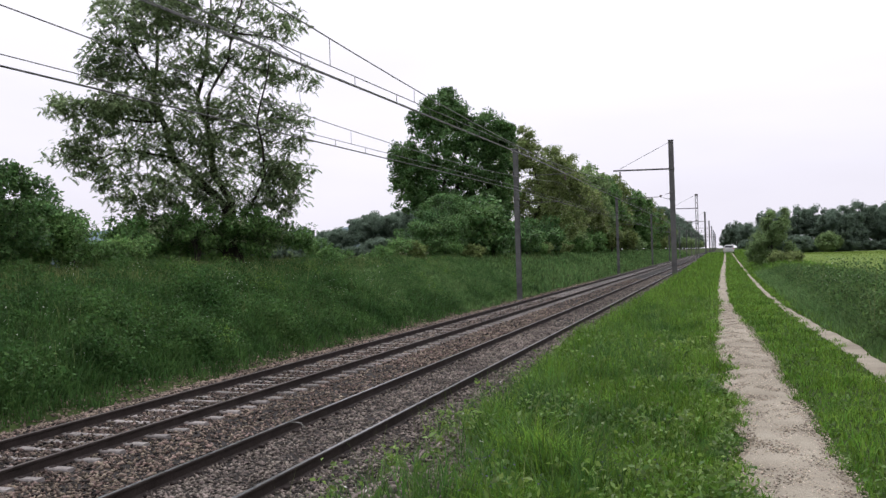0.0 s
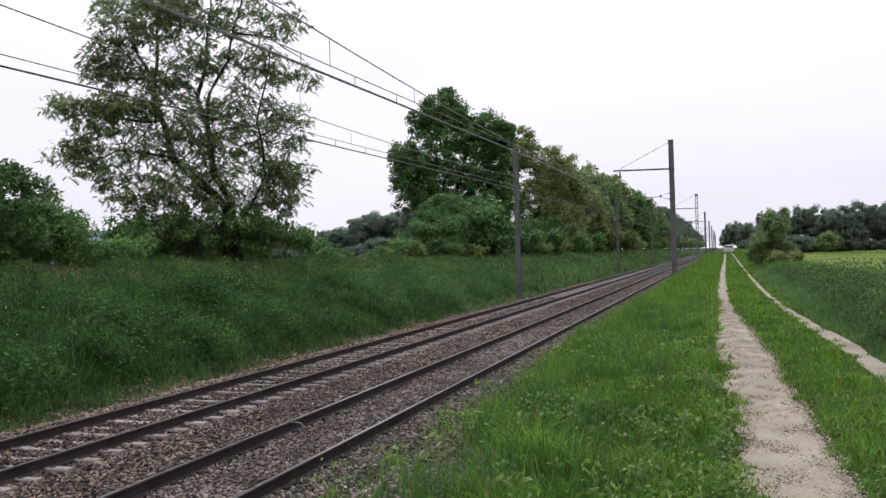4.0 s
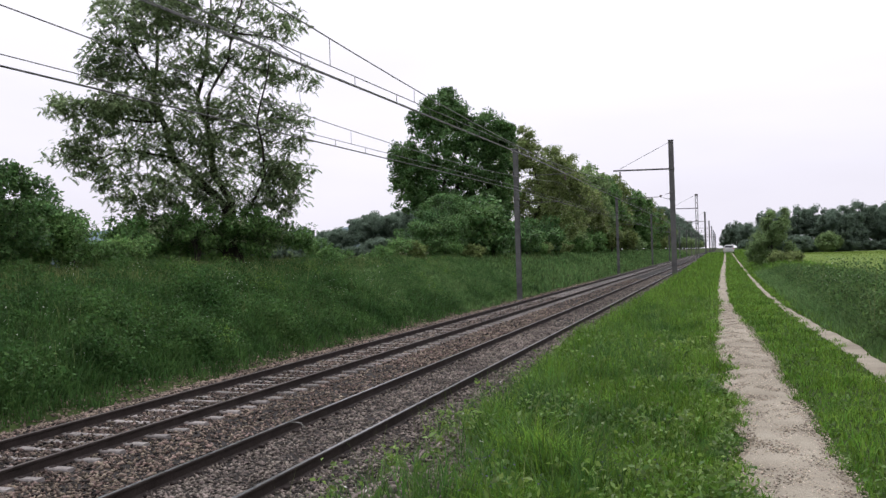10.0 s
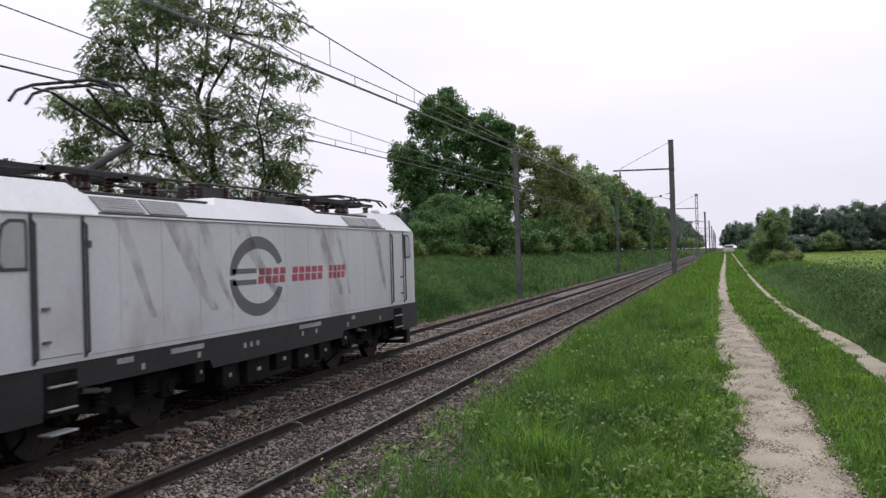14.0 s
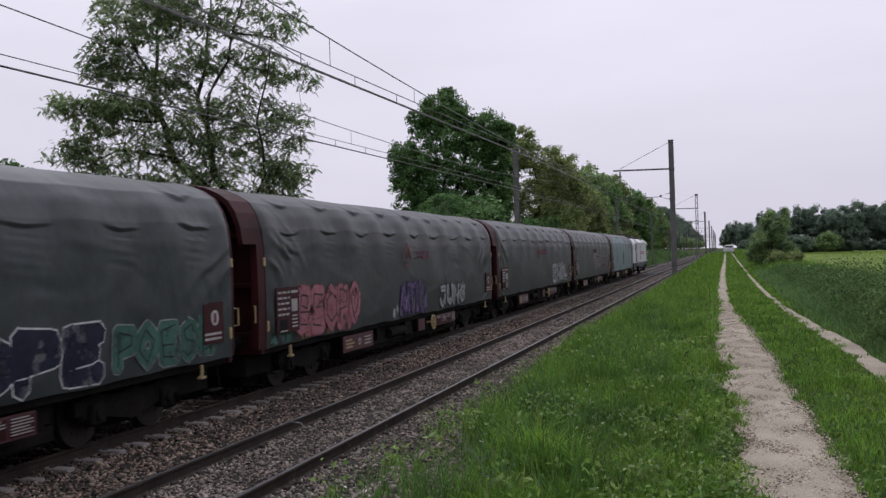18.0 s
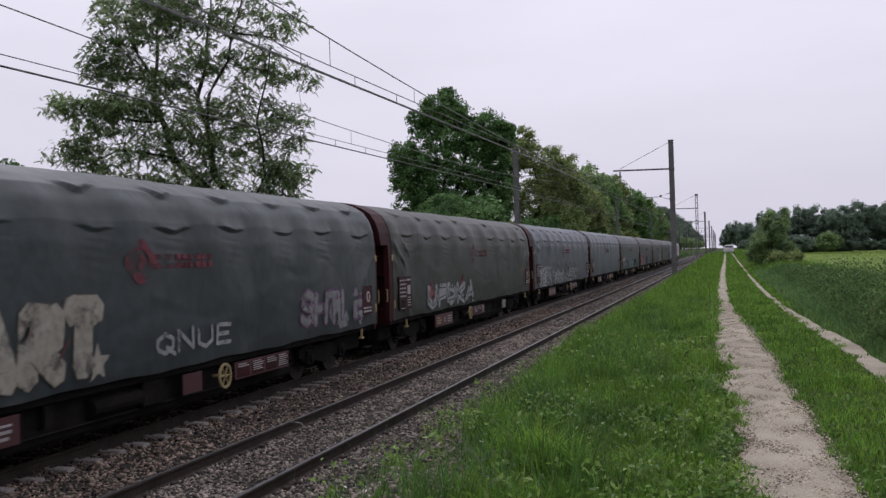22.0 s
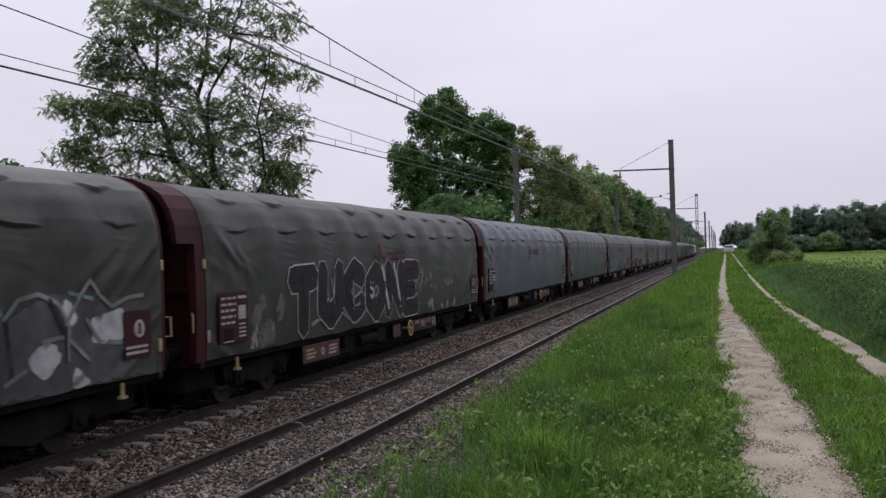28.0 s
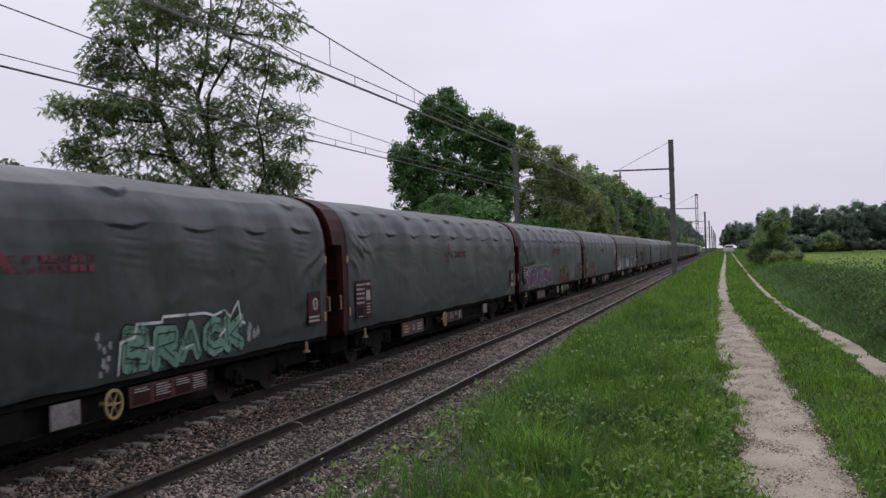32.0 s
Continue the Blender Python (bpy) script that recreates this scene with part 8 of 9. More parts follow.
    lines(W[16], "lime", 0.022, [[(-17.0, 1.0), (-16.2, 1.6), (-15.6, 2.03), (-15.35, 1.65)], [(-14.7, 1.68), (-13.8, 2.04), (-13.3, 1.62), (-12.95, 1.0)], [(-16.4, 1.0), (-16.1, 1.3), (-15.6, 1.1)], [(-15.0, 1.0), (-14.7, 1.5), (-14.4, 1.1), (-14.0, 1.45)], [(-14.0, 1.2), (-13.5, 1.5)]], "yellow-green outlines on maroon paint")
    lines(W[16], "silver", 0.018, [[(-15.1, 1.9), (-14.95, 2.05)], [(-16.6, 1.25), (-15.9, 1.5), (-15.3, 1.0)], [(-13.1, 1.3), (-12.9, 1.6), (-12.8, 1.2)]], "thin silver lines")
    smear(W[16], -17.5, -16.8, 1.1, 1.6, "silver", 48, 9, 0.09)
    graffiti(W[17], "SWAMBO", -17.6, -10.9, 0.95, 1.84, "violet", "white", 0.17, 49, 0.026, spread=1.12)
    lines(W[17], "mint", 0.03, [[(-18.0, 0.98), (-17.6, 1.45), (-17.4, 1.9), (-16.4, 1.96)], [(-16.2, 1.97), (-15.2, 2.0), (-14.0, 1.97), (-13.2, 2.0), (-11.9, 1.96), (-11.3, 1.92)], [(-11.3, 1.92), (-10.4, 1.5), (-10.9, 1.05)]], "pale teal outline round violet letters")
    lines(W[17], "yellow", 0.022, [[(-15.2, 1.9), (-15.0, 2.15), (-14.7, 2.0), (-14.4, 2.18), (-14.2, 2.0)], [(-12.9, 1.98), (-12.6, 2.12), (-12.3, 2.0), (-12.0, 2.1)]], "yellow squiggles above the letters")
    smear(W[17], -17.3, -11.2, 1.05, 1.6, "plum", 48, 12, 0.2)
    graffiti(W[17], "WENS", -8.3, -5.0, 1.15, 1.85, "moss", None, 0.12, 51, spread=1.1)
    lines(W[17], "yellow", 0.025, [[(-8.2, 1.8), (-7.8, 1.75), (-7.9, 1.6)], [(-7.3, 1.8), (-7.2, 1.5)], [(-6.1, 1.66), (-5.95, 1.58), (-5.75, 1.5)], [(-5.25, 1.72), (-5.05, 1.72), (-5.05, 1.62), (-5.25, 1.62)]], "yellow highlights")
    smear(W[17], -8.7, -8.2, 0.98, 1.3, "green", 55, 5, 0.12)
    smear(W[19], -7.4, -3.9, 0.98, 1.3, "green", 54, 14, 0.18)
    graffiti(W[19], "BRACK", -7.55, -3.8, 0.92, 1.68, "mint", "dark", 0.12, 53, 0.025, spread=1.12)
    lines(W[19], "white", 0.022, [[(-7.6, 1.0), (-7.55, 1.45), (-7.2, 1.5), (-7.15, 1.68), (-6.5, 1.66), (-6.45, 1.74), (-5.2, 1.72), (-4.9, 1.66), (-4.5, 1.72), (-4.3, 1.6), (-4.0, 1.85), (-3.9, 1.5), (-3.75, 1.45)], [(-6.9, 1.3), (-6.7, 1.3)], [(-5.9, 1.2), (-5.6, 1.25)], [(-4.7, 1.3), (-4.5, 1.4)]], "white outline round mint letters")
    smear(W[19], -8.1, -7.7, 1.0, 1.6, "silver", 55, 9, 0.055)
    smear(W[19], -3.6, -3.2, 1.1, 1.4, "silver", 56, 7, 0.08)
    smear(W[19], -4.15, -4.05, 2.32, 2.35, "red", 57, 1, 0.06)


dress_wagons()


# ---- the locomotive ----
LOCO_WHITE = surface("loco_white", (0.43, 0.437, 0.452), (0.545, 0.553, 0.568), 0.5, 0.4, 0, 0.0, 12, spots=((0.37, 0.365, 0.355), 0.55, 0.58), streak=0.3, mottle=0.06)
LOCO_ROOF = surface("loco_roof_grey", (0.2700, 0.2700, 0.2790), (0.3780, 0.3780, 0.3870), 1.0, 0.5, 0, 0.1, 14)
LOCO_GRILLE = surface("loco_grille_grey", (0.190, 0.190, 0.195), (0.270, 0.270, 0.276), 1.0, 0.6, 0, 0.2, 60)
LOCO_GREY = surface("loco_frame_grey", (0.0110, 0.0120, 0.0132), (0.0185, 0.0198, 0.0212), 1.5, 0.6, 0, 0.15, 14)
LOCO_LOGO = plain("loco_mark_grey", (0.10, 0.105, 0.11), 0.5)
LOCO_YELLOW = plain("loco_yellow", (0.60, 0.42, 0.03), 0.45)
LOCO_GLASS = surface("loco_glass", (0.03, 0.04, 0.045), (0.06, 0.07, 0.075), 1.0, 0.08, 0, 0, 8, gloss=0.8)
# opaque pale pane: sky seen through the cab is put into its colour
LOCO_SKY_PANE = surface("loco_sky_pane", (0.26, 0.27, 0.25), (0.32, 0.33, 0.31), 0.8, 0.12, 0, 0, 6, gloss=0.7, mottle=0.05)
LOCO_RED = plain("loco_print_red", (0.34, 0.055, 0.085), 0.5)
SOOT = surface("brake_dust", (0.10, 0.09, 0.08), (0.20, 0.185, 0.17), 1.3, 0.8, 0, 0, 9, mottle=0.2, wear=0.45)
sn, sl = SOOT.node_tree.nodes, SOOT.node_tree.links
thin_dust = sn.new("ShaderNodeTexNoise")
thin_dust.inputs["Scale"].default_value, thin_dust.inputs["Detail"].default_value = 2.4, 5.0
cover = sn.new("ShaderNodeMapRange")
cover.inputs["From Min"].default_value, cover.inputs["From Max"].default_value = 0.32, 0.72
cover.inputs["To Min"].default_value, cover.inputs["To Max"].default_value = 0.02, 0.42
bare_paint, dusty = sn.new("ShaderNodeBsdfTransparent"), sn.new("ShaderNodeMixShader")
sl.new(sn.new("ShaderNodeTexCoord").outputs["Object"], thin_dust.inputs["Vector"])
sl.new(thin_dust.outputs["Fac"], cover.inputs["Value"])
sl.new(cover.outputs["Result"], dusty.inputs["Fac"])
sl.new(bare_paint.outputs["BSDF"], dusty.inputs[1])
sl.new(sn["Principled BSDF"].outputs["BSDF"], dusty.inputs[2])
sl.new(dusty.outputs["Shader"], sn["Material Output"].inputs["Surface"])
ROOFGEAR = surface("roof_gear", (0.0132, 0.0120, 0.0120), (0.0300, 0.0276, 0.0270), 3, 0.7, 0.1, 0.2, 20)
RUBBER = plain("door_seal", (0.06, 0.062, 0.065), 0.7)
LOCO_WHEEL_R = 0.62


def build_loco():
    L = thing("electric_locomotive", "white electric locomotive with a dark grey frame and yellow cab front", "locomotive")
    table = [(-8.72, 1.12, 2.30, 1.05, 2.38), (-8.62, 1.30, 2.72, 1.16, 2.82), (-8.50, 1.40, 3.02, 1.20, 3.22), (-8.36, 1.45, 3.16, 1.15, 3.48), (-8.20, 1.47, 3.23, 1.10, 3.63), (-8.0, 1.47, 3.23, 1.06, 3.68),
             (-6.1, 1.47, 3.23, 1.05, 3.68), (-5.9, 1.47, 3.23, 1.20, 3.53), (-2.25, 1.47, 3.23, 1.20, 3.53), (-2.0, 1.47, 3.23, 1.06, 3.67), (1.9, 1.47, 3.23, 1.06, 3.67), (2.2, 1.47, 3.23, 1.20, 3.53)]
    table = table + [(5.9, 1.47, 3.23, 1.20, 3.53)] + [(-a, b, c, d, e) for a, b, c, d, e in reversed(table[:7])]
    body = Shape()
    body.loft([[(-hx, y, 1.30), (hx, y, 1.30), (hx, y, (1.3 + zs) / 2), (hx, y, zs), (cx, y, zt), (-cx, y, zt), (-hx, y, zs), (-hx, y, (1.3 + zs) / 2)] for y, hx, zs, cx, zt in table])
    part("body", body, LOCO_WHITE, L, "weathered white body shell")
    frame_shape = Shape()
    rings = []
    for y, hx, z0, z1 in ((-8.8, 1.2, 0.75, 1.30), (-8.6, 1.42, 0.62, 1.305), (-7.2, 1.45, 0.62, 1.305), (-7.1, 1.45, 0.95, 1.305), (-3.0, 1.45, 0.95, 1.305), (-2.9, 1.45, 0.80, 1.305),
                          (2.9, 1.45, 0.80, 1.305), (3.0, 1.45, 0.95, 1.305), (7.1, 1.45, 0.95, 1.305), (7.2, 1.45, 0.62, 1.305), (8.6, 1.42, 0.62, 1.305), (8.8, 1.2, 0.75, 1.30)):
        rings.append([(-hx, y, z0), (hx, y, z0), (hx, y, z1), (-hx, y, z1)])
    frame_shape.loft(rings)
    part("frame", frame_shape, LOCO_GREY, L, "dark grey frame skirt")
    tank = Shape().box(-1.25, 1.25, -2.2, 2.2, 0.32, 0.85, 0.05)
    part("transformer_tank", tank, LOCO_GREY, L)
    for sx in (-1, 1):
        for y, ln, z0, z1 in ((-2.5, 0.5, 0.42, 0.80), (-1.6, 0.9, 0.36, 0.82), (-0.4, 0.7, 0.48, 0.84), (0.6, 0.8, 0.38, 0.82), (1.7, 0.6, 0.44, 0.80), (-3.4, 0.3, 0.6, 0.95), (3.0, 0.35, 0.6, 0.95)):
            box = part("equipment_box", Shape().box(*sorted((sx * 1.22, sx * 1.41)), y, y + ln, z0, z1, 0.02), GRIME, L, "grimy equipment box")
            part("latch", Shape().box(*sorted((sx * 1.41, sx * 1.43)), y + ln * 0.4, y + ln * 0.55, (z0 + z1) / 2 - 0.03, (z0 + z1) / 2 + 0.03), MASTGREY, box)
        for yb in (-5.2, 5.2):
            for dy in (-0.55, 0.55):
                spring = Shape()
                for q in range(5):
                    spring.tube([(sx * 1.22, yb + dy, 0.62 + 0.07 * q), (sx * 1.22, yb + dy, 0.65 + 0.07 * q), (sx * 1.22, yb + dy, 0.68 + 0.07 * q)], [0.09, 0.11, 0.09], 10)
                part("coil_spring", spring, GRIME, L, "stacked coil spring of the bogie")
            part("damper", Shape().tube([(sx * 1.28, yb - 1.0, 0.88), (sx * 1.28, yb - 0.35, 0.80)], [0.05, 0.035], 8), MASTMID, L, "oblique yaw damper")
            for dy in (-2.05, 2.05):
                part("sand_pipe", Shape().tube([(sx * 1.2, yb + dy, 0.9), (sx * 1.2, yb + dy * 0.98, 0.45), (sx * 0.8, yb + dy * 0.93, 0.12)], 0.022, 6), GRIME, L)
            part("brake_cylinder", Shape().tube([(sx * 1.2, yb - 0.18, 0.45), (sx * 1.2, yb + 0.18, 0.45)], 0.10, 10), GRIME, L)
    for d in (-1, 1):
        # yellow lower front, windscreen, lamps
        fr = Shape()
        fr.loft([[(-w, d * y, z), (w, d * y, z), (w, d * (y - 0.03), z), (-w, d * (y - 0.03), z)] for w, y, z in ((1.08, 8.74, 1.34), (1.09, 8.74, 1.75), (1.06, 8.735, 2.27))])
        p = part("front_panel", fr, LOCO_YELLOW, L, "yellow cab front panel")
        for z in (1.62, 2.02):
            part("panel_seam", Shape().box(-1.1, 1.1, *sorted((d * 8.65, d * 8.745)), z - 0.012, z + 0.012), RUBBER, p)
        ws = Shape()
        ws.loft([[(-w, d * y, z), (w, d * y, z), (w, d * (y - 0.03), z), (-w, d * (y - 0.03), z)] for w, y, z in ((1.04, 8.75, 2.36), (1.12, 8.66, 2.82), (1.13, 8.555, 3.25))])
        part("windscreen", ws, LOCO_GLASS, L, "large dark windscreen")
        vis = Shape()
        vis.loft([[(-w, d * y, z), (w, d * y, z), (w, d * (y - 0.05), z), (-w, d * (y - 0.05), z)] for w, y, z in ((1.12, 8.56, 3.28), (1.10, 8.405, 3.60))])
        part("brow_panel", vis, LOCO_ROOF, L, "pale grey panel above the windscreen")
        for x in (-0.9, 0.9):
            part("headlight", Shape().tube([(x, d * 8.70, 1.5), (x, d * 8.78, 1.5)], 0.09, 14), WHITE_INK, L, "round headlight")
            part("buffer", buffer_shape(d * 8.62, d, x * 0.97), GRIME, L, "greasy round buffer")
        part("coupling", coupling_shape(d * 8.7, d), GRIME, L)
        part("snow_plough", Shape().box(-1.2, 1.2, *sorted((d * 8.35, d * 8.65)), 0.18, 0.62, 0.03), LOCO_GREY, L)
        for sx in (-1, 1):
            x0, x1 = sorted((sx * 1.462, sx * 1.482))
            # cab window: slanted on the outer side
            win = Shape()
            outline = [(7.43, 2.50), (7.90, 2.50), (7.98, 2.58), (7.95, 2.85), (7.88, 3.06), (7.74, 3.13), (7.46, 3.13), (7.43, 3.08)]
            win.loft([[(x, d * a, z) for a, z in outline] for x in (x0, x1 + 0.002 * sx)])
            wf = part("cab_window", win, RUBBER, L, "dark framed cab side window")
            inner = [(7.70 + (a - 7.70) * 0.80, 2.81 + (z - 2.81) * 0.86) for a, z in outline]
            gl = Shape()
            gl.loft([[(x, d * a, z) for a, z in inner] for x in (x0 + 0.004, x1 + 0.006 * sx)])
            part("pane", gl, LOCO_GLASS if d > 0 else LOCO_SKY_PANE, wf, "dark glass" if d > 0 else "pane coloured pale for the bright sky behind it")
            door = part("cab_door", Shape().box(*sorted((sx * 1.46, sx * 1.478)), *sorted((d * 6.40, d * 7.28)), 1.40, 3.16, 0.008), LOCO_WHITE, L, "white cab door")
            part("door_handle", Shape().box(*sorted((sx * 1.47, sx * 1.51)), *sorted((d * 7.06, d * 7.20)), 2.0, 2.04), MASTSTEEL, door)
            part("door_handle", Shape().box(*sorted((sx * 1.47, sx * 1.51)), *sorted((d * 7.06, d * 7.20)), 1.58, 1.62), MASTSTEEL, door)
            for yy in (6.32, 7.35):
                part("grab_rail", Shape().tube([(sx * 1.47, d * yy, 1.38), (sx * 1.53, d * yy, 1.42), (sx * 1.53, d * yy, 3.08), (sx * 1.47, d * yy, 3.14)], 0.02, 6), RUBBER, L, "dark grab rail")
                part("door_seal", Shape().box(*sorted((sx * 1.462, sx * 1.476)), *sorted((d * (yy - 0.035), d * (yy + 0.035))), 1.34, 3.20), RUBBER, L)
            for k in range(3):
                part("step", Shape().box(*sorted((sx * 1.30, sx * 1.50)), *sorted((d * 6.55, d * 7.1)), 0.42 + 0.3 * k, 0.45 + 0.3 * k, 0.006), MASTGREY, L, "pale metal step")
            part("step_well", Shape().box(*sorted((sx * 1.40, sx * 1.462)), *sorted((d * 6.5, d * 7.15)), 0.66, 1.22), GRIME, L)
    for sx in (-1, 1):
        # roof-side grilles, gutter, print and marks
        for a, b in ((-5.84, -4.74), (-4.63, -3.56), (3.56, 4.72), (4.82, 5.84)):
            g = Shape()
            g.loft([[(sx * 1.425, a, 3.29), (sx * 1.425, b, 3.29), (sx * 1.445, b, 3.29), (sx * 1.445, a, 3.29)], [(sx * 1.232, a, 3.50), (sx * 1.232, b, 3.50), (sx * 1.252, b, 3.505), (sx * 1.252, a, 3.505)]])
            gr = part("roof_grille", g, LOCO_GRILLE, L, "grey louvred roof grille")
            for k in range(6):
                t = (k + 0.5) / 6
                x, z = 1.445 + (1.252 - 1.445) * t, 3.29 + 0.215 * t
                part("slat", Shape().box(*sorted((sx * (x - 0.006), sx * (x + 0.006))), a + 0.04, b - 0.04, z - 0.006, z + 0.006), LOCO_ROOF, gr)
        part("gutter", Shape().box(*sorted((sx * 1.465, sx * 1.495)), -7.9, 7.9, 3.205, 3.235, 0.006), LOCO_WHITE, L)
        # dark strip that paints the shadow line along the gutter
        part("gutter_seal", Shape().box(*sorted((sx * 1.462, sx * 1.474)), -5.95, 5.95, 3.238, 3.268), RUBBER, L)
        part("side_stripe", Shape().box(*sorted((sx * 1.468, sx * 1.474)), -6.2, 6.2, 1.36, 1.37), MASTGREY, L, "thin grey seam")
        for k in range(-5, 6):
            part("panel_seam", Shape().box(*sorted((sx * 1.466, sx * 1.471)), k * 1.1 - 0.006, k * 1.1 + 0.006, 1.46, 3.2), LOCO_ROOF, L)
        # the ring mark and the line of red print as plain shapes
        ring = Shape()
        n = 40
        for a0, a1 in ((0.35, math.pi - 0.05), (math.pi + 0.05, 2 * math.pi - 0.35)):
            vs = []
            for q in range(n + 1):
                a = a0 + (a1 - a0) * q / n
                thick = 0.17 + 0.10 * math.sin((q / n) * math.pi)
                for r in (0.86, 0.86 - thick):
                    vs.append((sx * 1.474, sx * (-1.20 + 1.27 * r * math.cos(a)), 2.27 + 0.84 * r * math.sin(a)))
            ring.add(vs, [(2 * q, 2 * q + 1, 2 * q + 3, 2 * q + 2) for q in range(n)])
        for z in (2.37, 2.17):
            ring.box(*sorted((sx * 1.470, sx * 1.474)), *sorted((sx * -2.2, sx * -1.27)), z - 0.045, z + 0.045)
        part("round_mark", ring, LOCO_LOGO, L, "dark grey broken ring mark")
        for yb, count, step in ((-1.2, 4, 0.30), (0.28, 5, 0.318), (2.16, 4, 0.245)):
            for k in range(count):
                a = yb + step * k
                for q in range(2):
                    part("print_bar", Shape().box(*sorted((sx * 1.470, sx * 1.474)), *sorted((sx * (a + 0.03 * q), sx * (a + 0.78 * step + 0.03 * q))), 2.125 + 0.16 * q, 2.265 + 0.145 * q), LOCO_RED, L)
        for a, b in ((-4.2, -3.2), (0.6, 1.7), (-5.6, -5.2), (3.5, 3.7)):
            part("print_bar", Shape().box(*sorted((sx * 1.452, sx * 1.457)), a, b, 1.16, 1.24), MASTGREY, L)
        for a in (-7.0, -5.0, -3.4, -1.8, -1.55, -1.3, 0.7, 1.4, 3.2, 5.4):
            part("small_marker", Shape().box(*sorted((sx * 1.452, sx * 1.457)), a, a + 0.09, 1.02, 1.11), WHITE_INK, L)
        part("hatch_light", Shape().box(*sorted((sx * 1.466, sx * 1.50)), -6.28, -6.16, 2.78, 2.88, 0.01), RUBBER, L)
        # brake dust blown back from the roof
        for k, (y0, w, run_y) in enumerate(((-5.5, 0.16, 0.9), (-4.1, 0.30, 1.3), (-3.2, 0.15, 1.0), (-1.85, 0.28, 1.6), (1.75, 0.26, 1.1), (2.7, 0.13, 0.7), (5.1, 0.22, 0.8))):
            sh = Shape()
            for q in range(9):
                t = q / 8
                y, z, half_w = y0 + run_y * t ** 1.1 + 0.05 * math.sin(5 * t + k), 3.2 - 1.45 * t, w * (1 - 0.55 * t)
                sh.add([(sx * 1.4765, sx * (y - half_w), z), (sx * 1.4765, sx * (y + half_w), z)], [])
            sh.f = [(2 * q, 2 * q + 1, 2 * q + 3, 2 * q + 2) for q in range(8)]
            tagged(part("soot_streak", sh, SOOT, L, "slanting streak of brake dust"), kind="stuff")
    # roof gear
    part("roof_deck", Shape().box(-1.02, 1.02, -5.88, 5.88, 3.50, 3.60, 0.01), ROOFGEAR, L)
    for k in range(10):
        y = -5.6 + k * 1.25
        if abs(y) < 7:
            ins = Shape()
            zb = 3.67 if -2.0 < y < 2.0 else 3.6
            for q in range(5):
                z = zb + 0.06 * q
                ins.tube([(0.55, y, z), (0.55, y, z + 0.03), (0.55, y, z + 0.055)], [0.05, 0.085, 0.05], 9)
            part("roof_insulator", ins, INSULATOR, L, "brown ribbed insulator")
    part("roof_conductor", Shape().tube([(0.55, -5.8, 3.96), (0.55, -1.5, 3.97), (0.55, 0.5, 4.0), (0.55, 5.9, 3.96)], 0.025, 6), ROOFGEAR, L)
    part("roof_conductor", Shape().tube([(-0.5, -5.8, 3.92), (-0.5, 5.9, 3.92)], 0.025, 6), ROOFGEAR, L)
    for x, y, w, h in ((0.3, -1.0, 0.5, 0.25), (-0.4, 0.3, 0.6, 0.28), (0.4, 1.4, 0.45, 0.2), (-0.3, -2.0, 0.4, 0.2)):
        part("roof_box", Shape().box(x - w / 2, x + w / 2, y - w, y + w, 3.58, 3.68 + h, 0.02), ROOFGEAR, L)

    def pantograph(yc, up, d):
        """A single-arm pantograph. d: the side to which its knee points."""
        p = part("pantograph", Shape().box(-0.75, 0.75, yc - 0.08, yc + 0.08, 3.82, 3.92, 0.01).box(-0.75, -0.66, yc - 0.95, yc + 0.95, 3.86, 3.93).box(0.66, 0.75, yc - 0.95, yc + 0.95, 3.86, 3.93), ROOFGEAR, L,
                 "raised single-arm pantograph" if up else "folded single-arm pantograph")
        knee = (0, yc + d * 1.35, 4.60) if up else (0, yc + d * 1.35, 4.00)
        head_z = 5.34 if up else 4.10
        head_y = yc - d * 0.3 if up else yc - d * 1.3
        part("lower_arm", Shape().tube([(0, yc - d * 0.1, 3.95), knee], [0.08, 0.06], 8), ROOFGEAR, p)
        part("upper_arm", Shape().tube([knee, (-0.32, head_y, head_z - 0.1)], 0.028, 6).tube([knee, (0.32, head_y, head_z - 0.1)], 0.028, 6), ROOFGEAR, p)
        part("guide_rod", Shape().tube([(0.1, yc + d * 0.35, 3.95), (0.06, knee[1] - d * 0.08, knee[2] - 0.1)], 0.016, 5), ROOFGEAR, p)
        head = Shape()
        for dy in (-0.19, 0.19):
            head.tube([(-0.95, head_y + dy, head_z - 0.22), (-0.8, head_y + dy, head_z - 0.06), (-0.5, head_y + dy, head_z), (0.5, head_y + dy, head_z), (0.8, head_y + dy, head_z - 0.06), (0.95, head_y + dy, head_z - 0.22)], 0.026, 6)
        head.tube([(-0.5, head_y - 0.19, head_z - 0.05), (-0.5, head_y + 0.19, head_z - 0.05)], 0.02, 5)
        head.tube([(0.5, head_y - 0.19, head_z - 0.05), (0.5, head_y + 0.19, head_z - 0.05)], 0.02, 5)
        part("collector_head", head, ROOFGEAR, p)
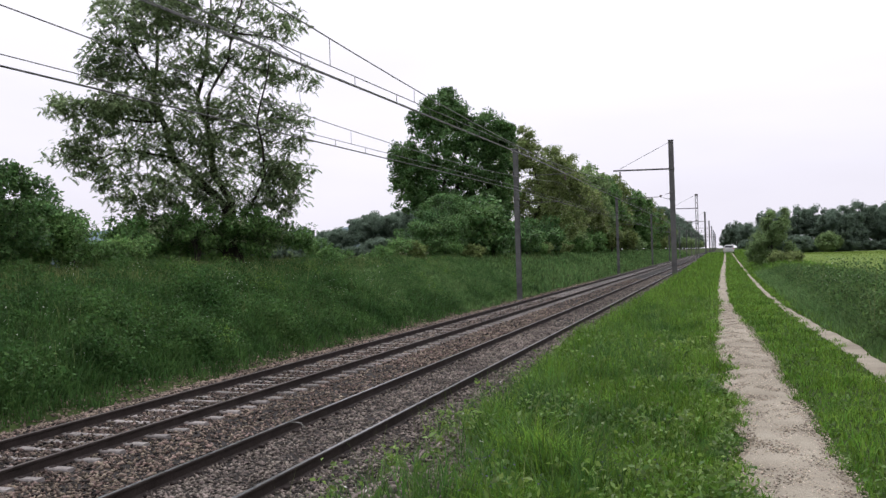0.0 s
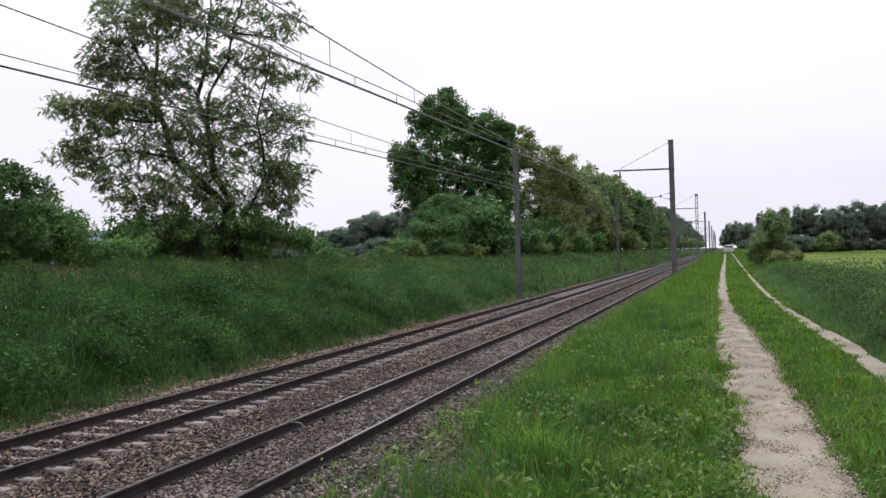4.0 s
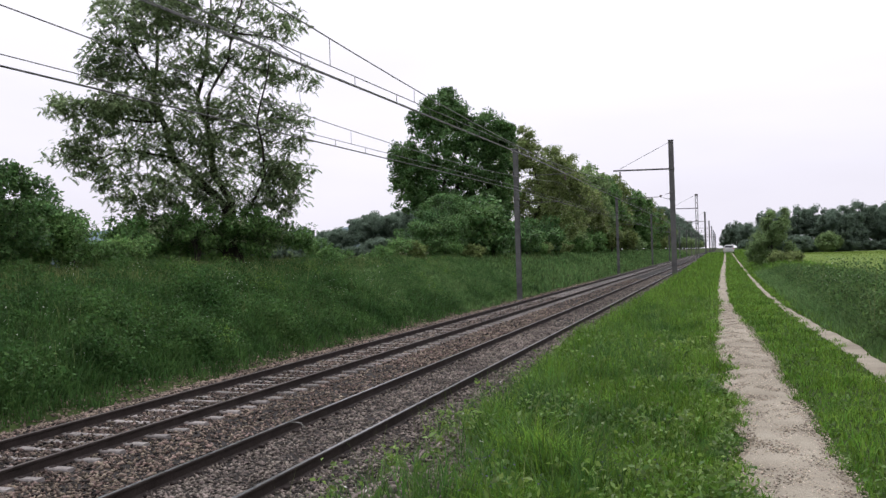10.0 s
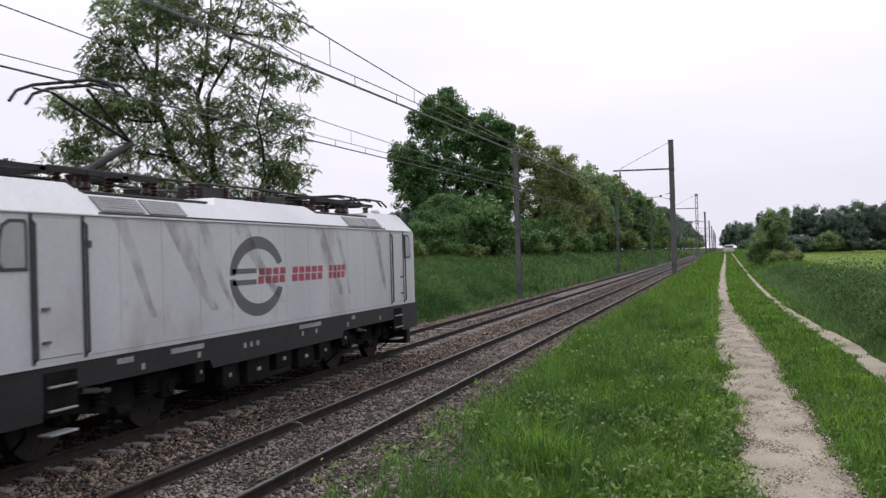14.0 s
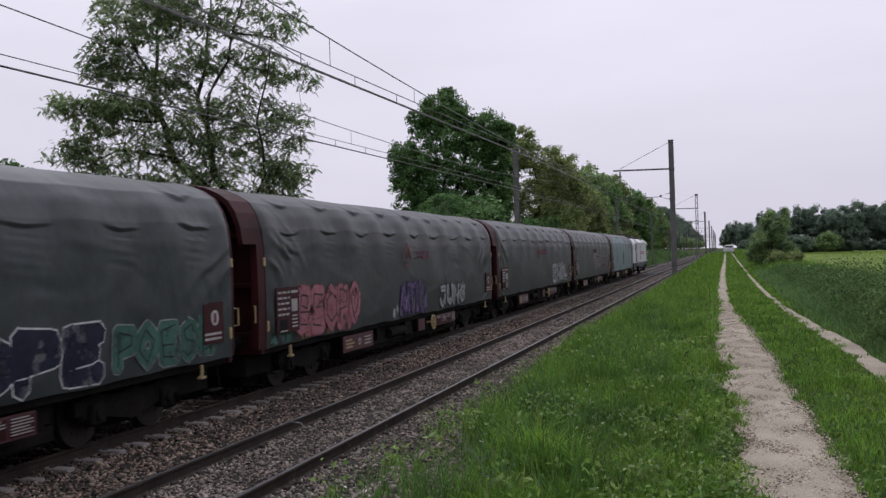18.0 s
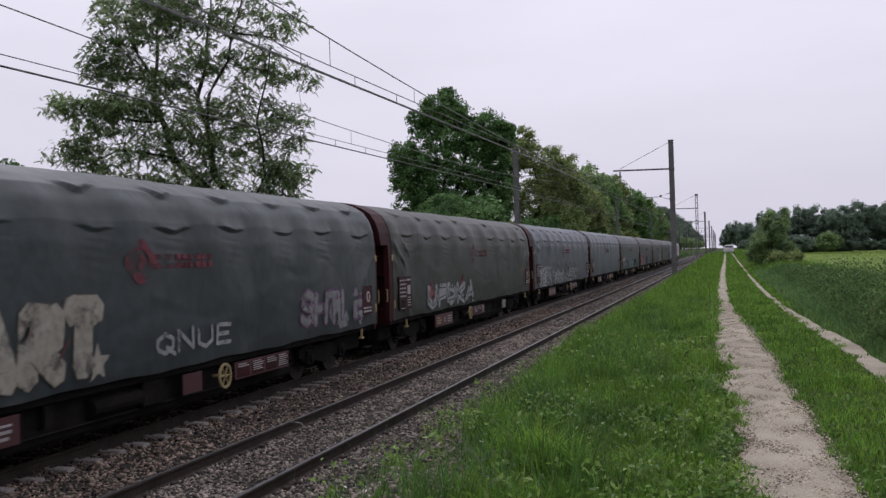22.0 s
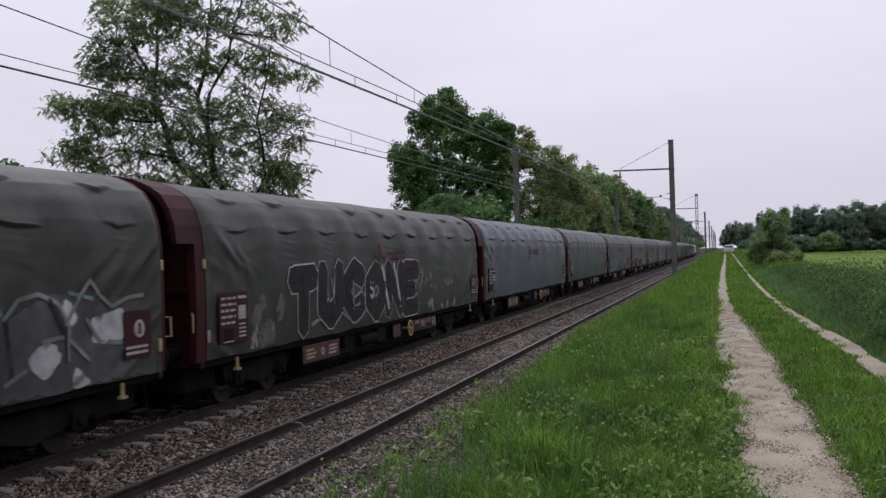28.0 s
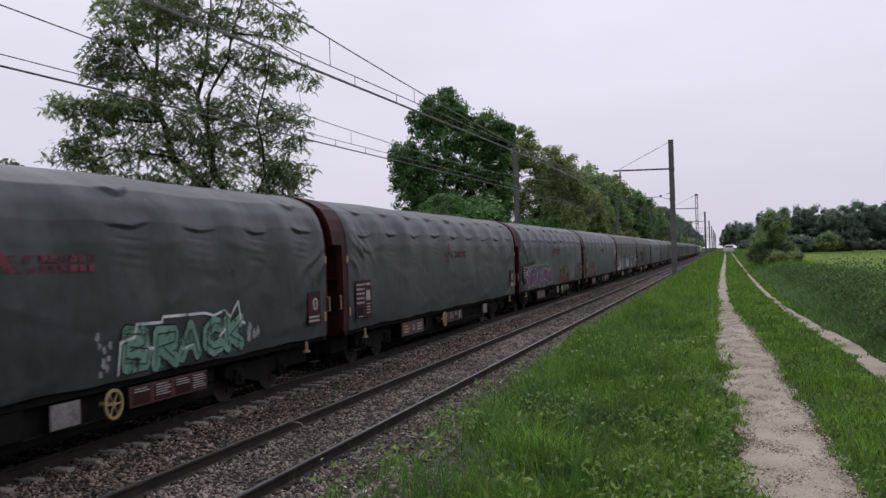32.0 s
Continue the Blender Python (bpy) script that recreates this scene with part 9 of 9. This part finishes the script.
        for x in (-0.6, 0.6):
            for dy in (-0.8, 0.8):
                part("foot_insulator", Shape().tube([(x, yc + dy, 3.6), (x, yc + dy, 3.7), (x, yc + dy, 3.78), (x, yc + dy, 3.86)], [0.06, 0.09, 0.06, 0.09], 9), INSULATOR, p)

    pantograph(-4.2, True, 1)
    pantograph(-6.15, False, 1)
    pantograph(4.2, False, -1)
    pantograph(6.15, False, -1)
    bog, ws = bogie_shape(1.3, LOCO_WHEEL_R, 0.45, 1.10).mesh("bogie", GRIME), wheelset_shape(LOCO_WHEEL_R, 0.1).mesh("wheelset", WHEELSTEEL)
    for y in (-5.2, 5.2):
        b = part("bogie", bog, None, L, "grimy two-axle bogie")
        b.location = (0, y, 0)
        for dy in (-1.3, 1.3):
            x = part("wheelset", ws, None, b, "worn steel wheels on an axle")
            x.location = (0, dy, LOCO_WHEEL_R)
    return L


loco = build_loco()


# ---- what moves ----
def run(t):
    """How far the front edge of the third wagon's sheet has come along the line, in metres, at t seconds."""
    u = t - 14.0
    return -32.49 + 22.109 * u - 0.0123 * u * u


def key_wheels(vehicle, offset, radius):
    """Turns each axle while its vehicle is before the eye; it rests while it is far out of sight."""
    ahead = [t / 30 for t in range(0, 961) if 4.0 < run(t / 30) + offset < 75.0]
    if not ahead:
        return
    for bogie in vehicle.children:
        if not bogie.name.startswith("bogie"):
            continue
        for axle in bogie.children:
            at = axle.location.copy()
            start = run(ahead[0])
            rows = [(0.0, pose(*at))] if ahead[0] > 0 else []
            rows += [(t, pose(*at, -math.degrees((run(t) - start) / radius))) for t in ahead]
            if ahead[-1] < 31.99:
                rows.append((32.0, pose(*at, -math.degrees((run(ahead[-1]) - start) / radius))))
            walk(axle, rows)


def motions():
    times = [0, 4, 8, 12, 16, 20, 24, 28, 32]
    walk(loco, [(t, pose(FAR_TRACK, run(t) + 2 * PITCH_LEN + 9.98, 0)) for t in times])
    key_wheels(loco, 2 * PITCH_LEN + 9.98, LOCO_WHEEL_R)
    for i, w in enumerate(WAGONS):
        off = (2 - i) * PITCH_LEN
        walk(w, [(t, pose(FAR_TRACK, run(t) + off, 0)) for t in times])
        key_wheels(w, off - 9.0, WHEEL_R)


motions()
